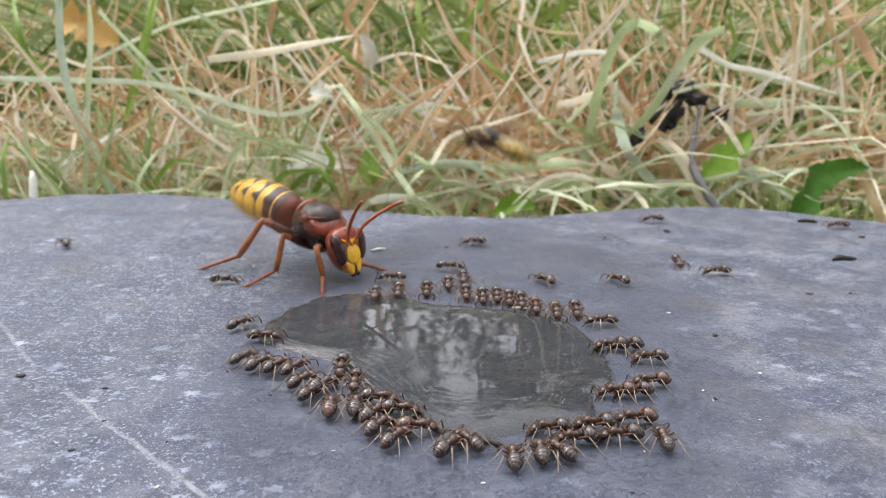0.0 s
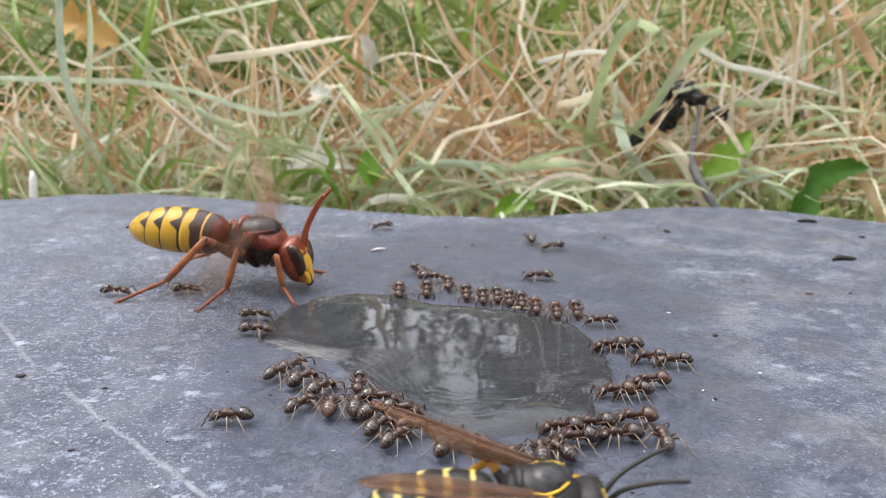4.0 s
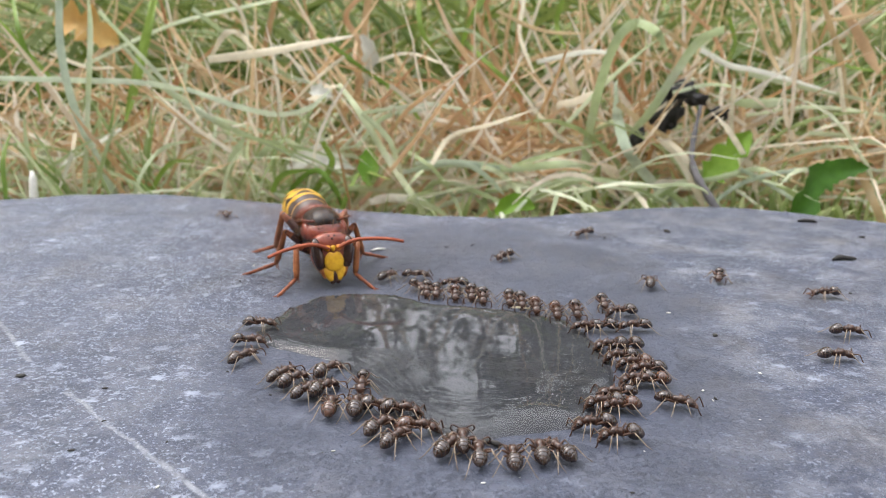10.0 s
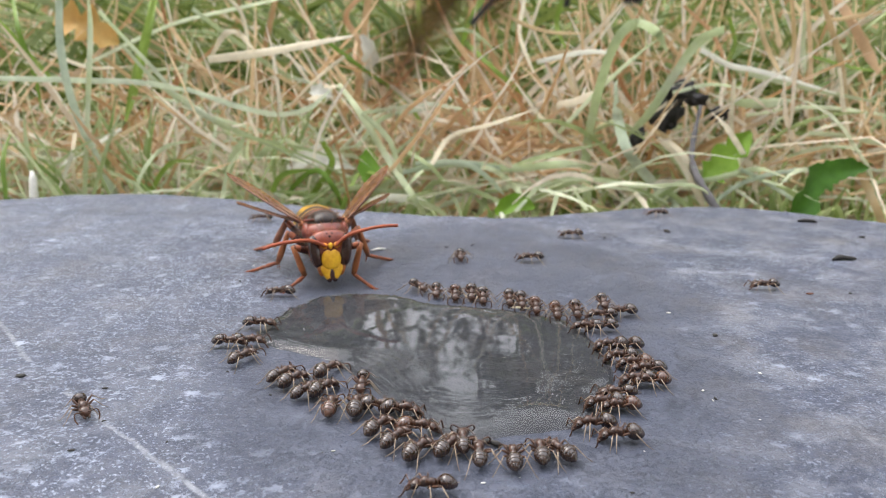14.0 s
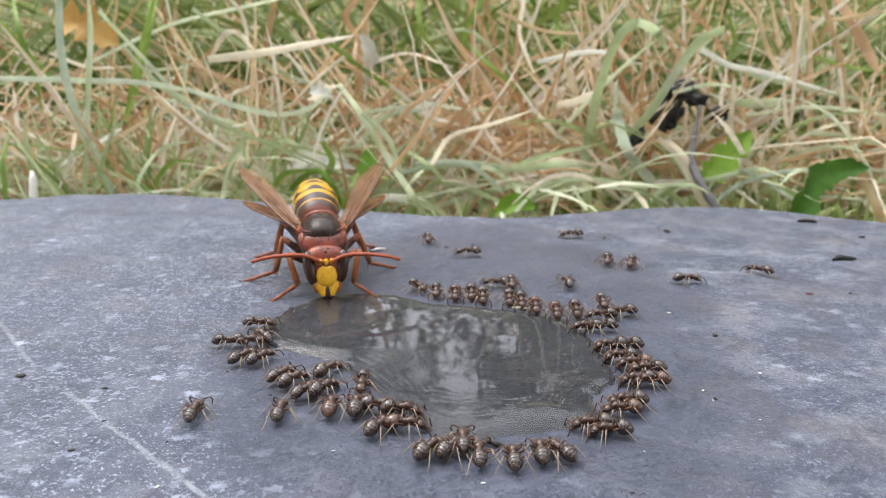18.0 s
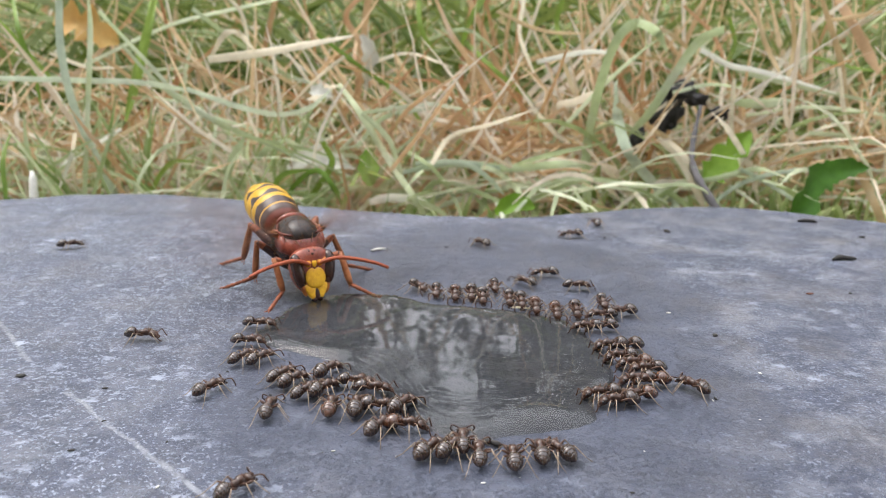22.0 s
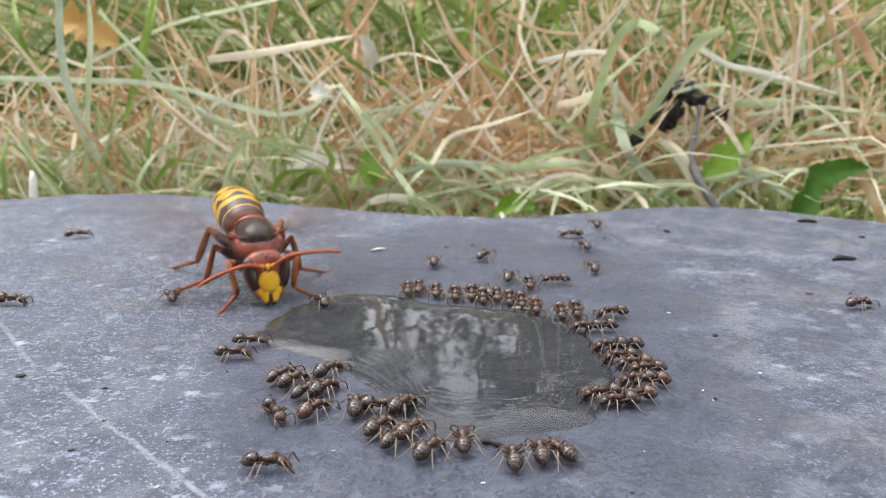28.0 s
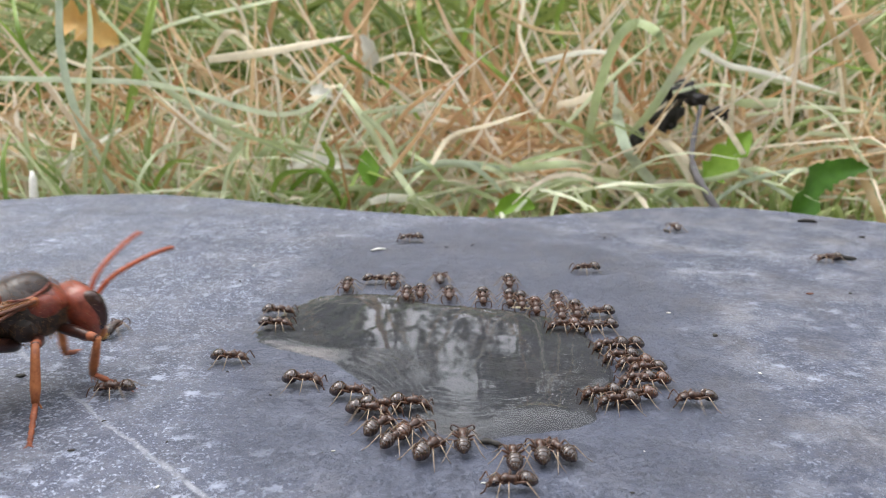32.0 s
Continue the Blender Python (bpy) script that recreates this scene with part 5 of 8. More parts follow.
    def skull(v):
        low = max(0.0, -v.z)
        pinch = 1 - 0.36 * low ** 1.6
        return Vector((v.x * (1.25 if v.x > 0 else 1.85) * (1 - 0.15 * low), v.y * 2.72 * pinch, v.z * (2.05 if v.z > 0 else 2.75)))

    head = piece("head", moved(ball(skull, 30, 20, 2.7), tilt), "head", root)
    horns = []
    for s in (-1, 1):
        lean = Matrix.Rotation(radians(-s * 13), 4, "X") @ Matrix.Rotation(radians(s * 22), 4, "Z")
        eye = moved(ball(lambda v: Vector((v.x * 1.12, v.y * 0.80, v.z * 1.75)), 20, 16, 2.3), tilt @ Matrix.Translation((0.46, s * 1.84, -0.12)) @ lean)
        piece("eye", eye, "eye", head)
        piece("cheek", moved(ball(lambda v: Vector((v.x * 0.75, v.y * 0.42, v.z * 1.0)), 14, 10, 2.0), tilt @ Matrix.Translation((0.42, s * 1.36, -1.72)) @ lean), "cheek", head)
        brow = moved(tube(smooth_line([(1.05, s * 1.55, 0.92), (1.22, s * 1.1, 0.52), (1.32, s * 0.55, 0.36)], 4), [0.08, 0.14, 0.17, 0.18, 0.19, 0.2, 0.2, 0.19, 0.16], 8), tilt)
        piece("brow_spot", brow, "brow", head)
        piece("antenna_socket", moved(egg(0, 0, 0, 0.3, 0.36, 0.34, 12, 8), tilt @ Matrix.Translation((1.22, s * 0.72, 0.48))), "brow", head)

        def jaw_shape(v, s=s):
            up = (v.z + 1) / 2
            return Vector((v.x * 0.46, v.y * (0.30 + 0.62 * up) - s * 0.40 * (1 - up), v.z * 0.80))

        jaw = moved(ball(jaw_shape, 18, 12, 3.0), tilt @ Matrix.Translation((0.80, s * 0.88, -2.26)))
        piece("mandible", jaw, "face", head)
        tip = moved(egg(0, 0, 0, 0.4, 0.34, 0.3, 10, 6), tilt @ Matrix.Translation((0.82, s * 0.36, -3.02)))
        piece("mandible_tip", tip, "eye", head)
        feeler = smooth_line([(-0.2, 0, -0.1), (1.2, 0, 0.55), (2.2, 0, 0.85), (3.6, 0, 0.95), (5.6, 0, 0.85), (7.4, 0, 0.6), (8.9, 0, 0.2)], 5)
        n = len(feeler)
        horn = piece("antenna", tube(feeler, [0.27 if i < 9 else (0.22 if i == 9 else 0.285 + 0.028 * (i % 2) - 0.003 * i) for i in range(n)], 10), "antenna", head)
        horns.append((horn, s, (tilt @ Vector((1.3, s * 0.72, 0.48))) * size))

    def plate_shape(v):
        return Vector((v.x * 0.30, v.y * (1.28 - 0.2 * abs(v.z)), v.z * 1.02 - (0.16 * math.exp(-(v.y * 5) ** 2) if v.z > 0 else 0.0)))

    piece("face_plate", moved(ball(plate_shape, 26, 16, 3.0), tilt @ Matrix.Translation((1.16, 0, -0.92))), "face", head)
    piece("lip", moved(egg(0, 0, 0, 0.35, 0.52, 0.62, 12, 8), tilt @ Matrix.Translation((0.92, 0, -2.5))), "femur", head)
    piece("forehead_spot", moved(ball(lambda v: Vector((v.x * 0.16, v.y * (0.16 + 0.26 * (v.z + 1) / 2), v.z * 0.34)), 12, 8, 2.4), tilt @ Matrix.Translation((1.27, 0, 0.42))), "face", head)
    for y, z in ((0, 1.42), (-0.34, 1.68), (0.34, 1.68)):
        piece("ocellus", moved(egg(0, 0, 0, 0.17, 0.17, 0.14, 8, 6), tilt @ Matrix.Translation((1.02 - (z - 1.42), y, z))), "eye", head)
    # short pale hair on thorax and head
    g = random.Random(9)
    tufts = []
    for _ in range(1500):
        if g.random() < 0.82:
            w, x = g.uniform(0, 2 * math.pi), g.uniform(-4.0, 4.2)
            r = float(np.interp(x, [-4.2, -1.6, 0.2, 2.2, 4.2], [1.7, 2.85, 3.05, 2.85, 1.6]))
            p, way = stout @ Vector((x, r * math.sin(w), r * 0.96 * math.cos(w))), Vector((g.uniform(-.4, .1), math.sin(w), math.cos(w)))
        else:
            u = Vector((g.uniform(-1, 0.4), g.gauss(0, 1), g.gauss(0.4, 1))).normalized()
            p, way = tilt @ Vector((u.x * 1.8, u.y * 2.6, u.z * 2.0)), u
        way = (way.normalized() + Vector((g.uniform(-.4, .4), g.uniform(-.4, .4), g.uniform(-.4, .4)))).normalized()
        tufts.append(tube([p, p + way * g.uniform(0.35, 1.0)], [0.02, 0.006], 3))
    piece("hair", merged(*tufts), "hair", root)
    # wings, each in its own space with the hinge at the origin and the tip at -x
    wings = []
    for title, long, wide, root_at in (("fore_wing", 19.0, 2.7, (0.3, 2.9, 1.75)), ("hind_wing", 12.5, 2.6, (-0.8, 2.75, 1.5))):
        outline = [(0, 0.25, -0.3), (-0.12, 0.30, -0.40), (-0.35, 0.34, -0.62), (-0.6, 0.36, -0.8), (-0.82, 0.30, -0.72), (-0.95, 0.1, -0.45), (-1.0, -0.1, -0.25)]
        for s in (-1, 1):
            verts, faces = [], []
            for layer in (0.035, -0.035):
                for f, a, b in outline:
                    for k in range(5):
                        y = a + (b - a) * k / 4
                        verts.append((f * long, s * y * wide, layer + 0.22 * math.sin(k * 1.6) + 0.3 * f * f))
            m = len(outline)
            for i in range(m - 1):
                for k in range(4):
                    q = 5 * i + k
                    faces.append((q, q + 1, q + 6, q + 5))
                    faces.append((q + 5 * m + 5, q + 5 * m + 6, q + 5 * m + 1, q + 5 * m))
            wing = piece(title, (verts, faces), "wing", root)
            rib = [tube([(f * long * 0.98, s * (a * wide - 0.05), 0.05 + 0.3 * f * f) for f, a, b in outline], [0.17, 0.17, 0.15, 0.12, 0.1, 0.07, 0.04], 6)]
            for g in (0.3, 0.6):
                rib.append(tube([(f * long, s * wide * (a + (b - a) * g), 0.06 + 0.22 * math.sin(g * 4 * 1.6) + 0.3 * f * f) for f, a, b in outline[:6]], [0.08, 0.07, 0.06, 0.05, 0.04, 0.03], 5))
            for f0, f1, g0, g1 in ((-0.30, -0.42, 0.0, 0.3), (-0.5, -0.56, 0.0, 0.3), (-0.62, -0.68, 0.3, 0.6), (-0.40, -0.36, 0.3, 0.6), (-0.74, -0.78, 0.0, 0.3)):
                ends = []
                for f, g in ((f0, g0), (f1, g1)):
                    front = float(np.interp(-f, [-o[0] for o in outline], [o[1] for o in outline]))
                    rear = float(np.interp(-f, [-o[0] for o in outline], [o[2] for o in outline]))
                    ends.append((f * long, s * wide * (front + (rear - front) * g), 0.06 + 0.22 * math.sin(g * 4 * 1.6) + 0.3 * f * f))
                rib.append(tube(ends, 0.05, 5))
            piece("vein", merged(*rib), "vein", wing)
            wings.append((wing, title, s, Vector((root_at[0], s * root_at[1], root_at[2])) * size))
    # legs: thigh under the insect, shin and foot under the thigh
    legs = []
    for row, (a, b, f) in LEG_SIZES.items():
        for s in (-1, 1):
            thick = 1.15 if row == "hind" else 1.0
            thigh = piece(row + "_leg", tube([(-0.4, 0, 0), (0.2, 0, 0), (a * 0.35, 0, 0.05), (a * 0.8, 0, 0.02), (a, 0, 0)], [0.4 * thick, 0.55 * thick, 0.62 * thick, 0.46 * thick, 0.36 * thick], 10), "femur", root)
            piece("knee", tube([(a * 0.72, 0, 0.025), (a * 0.82, 0, 0.02), (a * 0.96, 0, 0), (a * 1.03, 0, 0)], [0.47 * thick, 0.475 * thick, 0.40 * thick, 0.2 * thick], 10), "tarsus", thigh)
            shin = piece("tibia", merged(tube([(-0.15, 0, 0), (b * 0.3, 0, 0), (b * 0.75, 0, 0), (b, 0, 0)], [0.34 * thick, 0.40 * thick, 0.46 * thick, 0.34 * thick], 10),
                                         tube([(b - 0.1, 0, -0.2), (b + 0.7, 0.1, -0.75)], [0.1, 0.03], 5), tube([(b - 0.1, 0.2, -0.1), (b + 0.6, 0.35, -0.5)], [0.1, 0.03], 5)), "tibia", thigh)
            marks = [0, 0.38, 0.40, 0.58, 0.60, 0.74, 0.76, 0.88, 0.90, 1.0]
            foot = piece("tarsus", merged(tube([(f * k, 0, -0.1 * k) for k in marks], [0.25, 0.30, 0.19, 0.28, 0.19, 0.28, 0.18, 0.27, 0.18, 0.26], 8),
                                          *(tube([(f * 0.99, 0, 0), (f + 0.5, w * 0.35, 0.05), (f + 0.75, w * 0.45, -0.25)], [0.12, 0.08, 0.03], 5) for w in (-1, 1))), "tarsus", thigh)
            legs.append((row, s, thigh, shin, foot))
    return dict(root=root, head=head, wings=wings, legs=legs, horns=horns, size=size)


hornet = build_vespid("hornet", HORNET_SKINS, 1.12)
tagged(hornet["root"], "large red-brown and yellow hornet drinking at the puddle", "hornet")
wasp = build_vespid("wasp", WASP_SKINS, 0.74)
tagged(wasp["root"], "black and yellow wasp with smoky wings on the slab", "wasp")


# ---- ants ----
ANT_BODY = skin("ant_skin", (0.075, 0.029, 0.014), (0.016, 0.007, 0.0045), 0.24, 0.8, 0.3)
ANT_BELLY = band_skin("ant_belly_skin", (0.034, 0.014, 0.008), (0.085, 0.055, 0.036), 0.94, 0.0, 0.0, 0.10, 0.38)
ANT_BELLY_RED = band_skin("ant_red_belly_skin", (0.085, 0.029, 0.012), (0.11, 0.068, 0.042), 0.94, 0.0, 0.0, 0.10, 0.38)
ANT_THIGH = skin("ant_thigh_skin", (0.11, 0.052, 0.028), (0.04, 0.018, 0.011), 0.40, 0.1, 0.2)
ANT_LEG = skin("ant_leg_skin", (0.37, 0.29, 0.21), (0.22, 0.16, 0.11), 0.42, 0.1, 0.25)


def build_ant(name, words, belly, fat, stance, head_down):
    """An ant 4.4 mm long: head, thorax, waist, ringed belly, feelers and six legs. stance shifts the feet, head_down bows the head."""
    root = new(name)
    root.empty_display_size = 0.001
    up = 0.95
    big = Matrix.Diagonal((1.08, 1.14, 1.14, 1))

    def piece(title, shape, material, parent):
        return part(title, moved(shape, big), material, parent)

    # belly of five overlapping rings with a pale hairy hem, drooping and pointed behind
    for k in range(5):
        rings = []
        for i in range(6):
            f = min(1.0, (k + i / 5 * 1.06) / 5)
            r = float(np.interp(f, [0, 0.08, 0.2, 0.38, 0.55, 0.72, 0.86, 0.95, 1.0], [0.34, 0.70, 0.92, 1.02, 0.97, 0.80, 0.56, 0.33, 0.1]))
            r *= 1.0 - 0.04 * (1 - i / 5) if k else 1.0
            rings.append((-0.50 - 1.62 * f * (0.55 + 0.45 * fat), 0.70 * fat * r, 0.66 * fat * r, up + 0.10 - 0.30 * f * f))
        piece("belly_ring", flip(loft(rings, 16)), belly, root)
    piece("waist", merged(tube([(-0.25, 0, up - 0.12), (-0.68, 0, up - 0.12)], 0.14, 8), egg(-0.42, 0, up + 0.04, 0.12, 0.26, 0.32, 10, 7)), ANT_BODY, root)
    piece("thorax", loft([(-0.36, 0.14, 0.16, up - 0.10), (-0.24, 0.30, 0.34, up - 0.03), (0.04, 0.33, 0.40, up), (0.25, 0.27, 0.29, up + 0.03), (0.40, 0.38, 0.40, up + 0.08), (0.70, 0.43, 0.42, up + 0.07),
                          (0.95, 0.31, 0.31, up), (1.1, 0.15, 0.16, up - 0.03)], 16), ANT_BODY, root)
    tilt = Matrix.Translation((1.46, 0, up - 0.05 - 0.30 * head_down)) @ Matrix.Rotation(radians(15 + 28 * head_down), 4, "Y")
    skull = [(-0.46, 0.30, 0.18, 0), (-0.40, 0.45, 0.29, 0), (-0.15, 0.54, 0.38, 0), (0.15, 0.50, 0.36, 0), (0.42, 0.35, 0.26, -0.02), (0.58, 0.16, 0.12, -0.04)]
    head = piece("head", merged(moved(loft(skull, 16), tilt), *(moved(tube([(0.45, s * 0.24, -0.05), (0.70, s * 0.2, -0.08), (0.82, s * 0.03, -0.1)], [0.12, 0.10, 0.03], 6), tilt) for s in (-1, 1))), ANT_BODY, root)
    for s in (-1, 1):
        piece("eye", moved(egg(0.05, s * 0.46, 0.14, 0.12, 0.08, 0.11, 8, 6), tilt), WASP_SKINS["eye"], head)
        feel = [tilt @ Vector(p) for p in ((0.28, s * 0.14, 0.2), (0.42, s * 0.62, 0.45), (0.50, s * 0.92, 0.50), (0.85, s * 1.02, 0.2), (1.28, s * 0.85, -0.10 - 0.1 * stance))]
        piece("antenna", tube(smooth_line(feel, 3), [0.055] * 6 + [0.065] * 7, 6), ANT_THIGH, root)
        for k, (hip, reach, back, tall) in enumerate(((0.72, 1.55, 1.1, 1.1), (0.36, 2.05, -0.2, 1.25), (-0.02, 1.8, -2.1, 1.35))):
            sway = 0.32 * stance * s * (-1) ** k
            foot = Vector((hip + back + sway, s * reach, 0.02))
            start = Vector((hip, s * 0.2, up - 0.25))
            knee = start.lerp(foot, 0.40) + Vector((0, 0, tall * 0.60))
            shin = start.lerp(foot, 0.80) + Vector((0, 0, 0.14))
            leg = piece("leg", tube([start, start.lerp(knee, 0.25), start.lerp(knee, 0.6) + Vector((0, 0, 0.03)), knee], [0.11, 0.12, 0.115, 0.07], 6), ANT_THIGH, root)
            piece("shin", tube([knee, knee.lerp(shin, 0.5), shin, foot], [0.052, 0.050, 0.034, 0.024], 6), ANT_LEG, leg)
    return tagged(root, words, "ant", "ants at the puddle")


ANT_KINDS = [build_ant("ant", "dark brown ant drinking with lowered head", ANT_BELLY, 0.98, 0.4, 1.0),
             build_ant("ant", "dark brown ant with a swollen belly drinking", ANT_BELLY, 1.08, -0.5, 0.85),
             build_ant("ant", "brown ant with a reddish shiny belly", ANT_BELLY_RED, 1.03, 0.8, 0.7),
             build_ant("ant", "slender dark brown ant running over the slab", ANT_BELLY, 0.86, 1.0, 0.2),
             build_ant("ant", "slender dark ant in mid stride on the slab", ANT_BELLY, 0.9, -1.0, 0.35)]


# ---- movement ----
# feet at rest, ahead and aside of the thorax in mm; hanging feet in flight in the insect's own space
STAND = {"fore": (6.4, 6.2), "middle": (-3.8, 10.2), "hind": (-15.2, 9.0)}
HANG = {"fore": (5.6, 2.0, -6.4), "middle": (-5.5, 3.4, -11.0), "hind": (-17.5, 4.0, -3.5)}


def axes(origin, way, up):
    """A pose at origin with x along way and z near up."""
    x = way.normalized()
    y = up.cross(x).normalized()
    z = x.cross(y)
    m = Matrix((x, y, z)).transposed().to_4x4()
    m.translation = origin
    return m


def bend(hip, target, a, b, out):
    """Knee place of a two-bone leg from hip to target, bowed towards out."""
    way = target - hip
    d = min(way.length, (a + b) * 0.985)
    d = max(d, abs(a - b) * 1.05)
    way = way.normalized()
    along = (a * a - b * b + d * d) / (2 * d)
    high = math.sqrt(max(1e-9, a * a - along * along))
    side = (out - way * out.dot(way)).normalized()
    return hip + way * along + side * high, hip + way * d


def fly_and_stand(insect, rows, wing_plan, feelers):
    """Keys an insect's body, its jointed legs and its wings. rows: seconds, place of the thorax in mm, turn, nose-down angle, 1 when standing."""
    size = insect["size"]
    root = insect["root"]
    poses = [(t, pose(x * MM, y * MM, z * MM, 0, nose, turn), stands) for t, x, y, z, turn, nose, stands in rows]
    walk(root, [(t, m) for t, m, _ in poses])
    # the head nods against the body's tilt, turning about the neck
    neck = Vector((4.1, 0, -0.6)) * size * MM
    nods = [(row[0], Matrix.Translation(neck) @ pose(0, 0, 0, 0, max(-24, min(8, -row[5] + (-4 if row[6] else 4))), 0) @ Matrix.Translation(-neck)) for row in rows]
    if nods[-1][0] < 32:
        nods.append((32.0, nods[-1][1]))
    walk(insect["head"], nods)
    for row, s, thigh, shin, foot in insect["legs"]:
        a, b, c = (v * size * MM for v in LEG_SIZES[row])
        hip = Vector(HIPS[row]) * size * MM
        hip.y *= s
        held = None
        keys = ([], [], [])
        for (t, m, stands), (_, x, y, z, turn, nose, _) in zip(poses, rows):
            if stands:
                f = STAND[row]
                level = pose(x * MM, y * MM, 0, 0, 0, turn)
                spot = level @ Vector((f[0] * size * MM, s * f[1] * size * MM, 0))
                spot.z = (top_z(spot.x / MM, spot.y / MM) + 0.25) * MM
                if held is None or (held - spot).length > 0.0032 * size:
                    held = spot
                goal = m.inverted() @ held
                up = m.to_3x3().inverted() @ Vector((0, 0, 1))
            else:
                held = None
                h = HANG[row]
                goal = Vector((h[0], s * h[1], h[2])) * size * MM
                up = Vector((0, 0, 1))
            flat = goal - hip
            flat = (flat - up * flat.dot(up)).normalized()
            ankle = goal - flat * c * (0.85 if stands else 0.35) + up * c * (0.30 if stands else 0.8)
            out = up + flat * 0.35 + Vector((0, s * 0.35, 0))
            knee, ankle = bend(hip, ankle, a, b, out)
            m_thigh = axes(hip, knee - hip, up)
            m_shin = axes(knee, ankle - knee, up)
            m_foot = axes(ankle, goal - ankle, up)
            back = m_thigh.inverted()
            for k, v in zip(keys, (m_thigh, back @ m_shin, back @ m_foot)):
                k.append((t, v))
        for ob, k in zip((thigh, shin, foot), keys):
            if k[-1][0] < 32:
                k.append((32.0, k[-1][1]))
            walk(ob, k)
    # feelers: outward turn and rise of the left, then of the right one
    for horn, s, base in insect["horns"]:
        k = 1 if s > 0 else 3
        walk(horn, [(row[0], Matrix.Translation(base * MM) @ pose(0, 0, 0, 0, 0, s * row[k]) @ pose(0, 0, 0, 0, -row[k + 1], 0)) for row in feelers])
    # wings: spread, lift and how far they buzz, from each time on; a fifth number is the right wing's own spread
    for wing, title, s, hinge in insect["wings"]:
        drop = 0.0 if title == "fore_wing" else -8.0
        keys = []
        for (t0, spread, lift, buzz, *other), (t1, *_) in zip(wing_plan, [*wing_plan[1:], (32.01,)]):
            f0, f1 = frame(t0), frame(t1)
            steps = range(f0, f1) if buzz else sorted({f0, max(f0, f1 - 2)})
            for f in steps:
                beat = (0, 1, 0, -1)[(f - 1) % 4] if buzz else 0
                wide = (other[0] if other and s < 0 else spread) + (14 if title == "hind_wing" else 0) - 0.55 * beat * buzz
                m = Matrix.Translation(hinge * MM) @ pose(0, 0, 0, 0, 0, -s * wide) @ pose(0, 0, 0, 0, lift + drop + 0.78 * beat * buzz, 0) @ pose(0, 0, 0, s * (12 - 32 * max(0.0, min(1.0, (36 - wide) / 30)) - beat * 0.25 * buzz), 0, 0)
                keys.append(((f - 1) / FPS, m))
        walk(wing, keys)


def crawl(kind, rows):
    """A copy of an ant, keyed along its way. rows: seconds, place on the slab in mm, heading."""
    def at(x, y, turn):
        over = y - far_edge(x)
        z = top_z(x, y) if over < -1.5 else (-6.0 if over < 3 else -14.0)
        return pose(x * MM, y * MM, z * MM, 0, 60 if over > -1.5 and 0 < turn % 360 < 180 else 0, turn)

    ant = copy_thing(ANT_KINDS[kind], at(*rows[0][1:]))
    walk(ant, [(t, at(x, y, turn)) for t, x, y, turn in rows])
    # legs step in two sets of three while it runs
    busy = []
    for (t0, x0, y0, _), (t1, x1, y1, _) in zip(rows, rows[1:]):
        if math.hypot(x1 - x0, y1 - y0) > 2.0 * (t1 - t0):
            busy += [t0 + 0.1 * i for i in range(int((t1 - t0) * 10 + 0.5))]
    if len(busy) < 5:
        return
    for leg in ant.children:
        if leg.name.startswith("leg"):
            foot = leg.children[0].data.vertices[len(leg.children[0].data.vertices) - 1].co / MM
            pair = (0 if foot.x > 0.9 else 1 if foot.x > -0.9 else 2) + (foot.y > 0)
            steps = {0.0: 0, 32.0: 0}
            for t in busy:
                i = int(t * 10 + 0.5)
                steps[i / 10] = (13 if (i + pair) % 2 else -13) * (1 if foot.y > 0 else -1)
            walk(leg, [(t, pose(0, 0, 0, 0, 0, a)) for t, a in sorted(steps.items())])


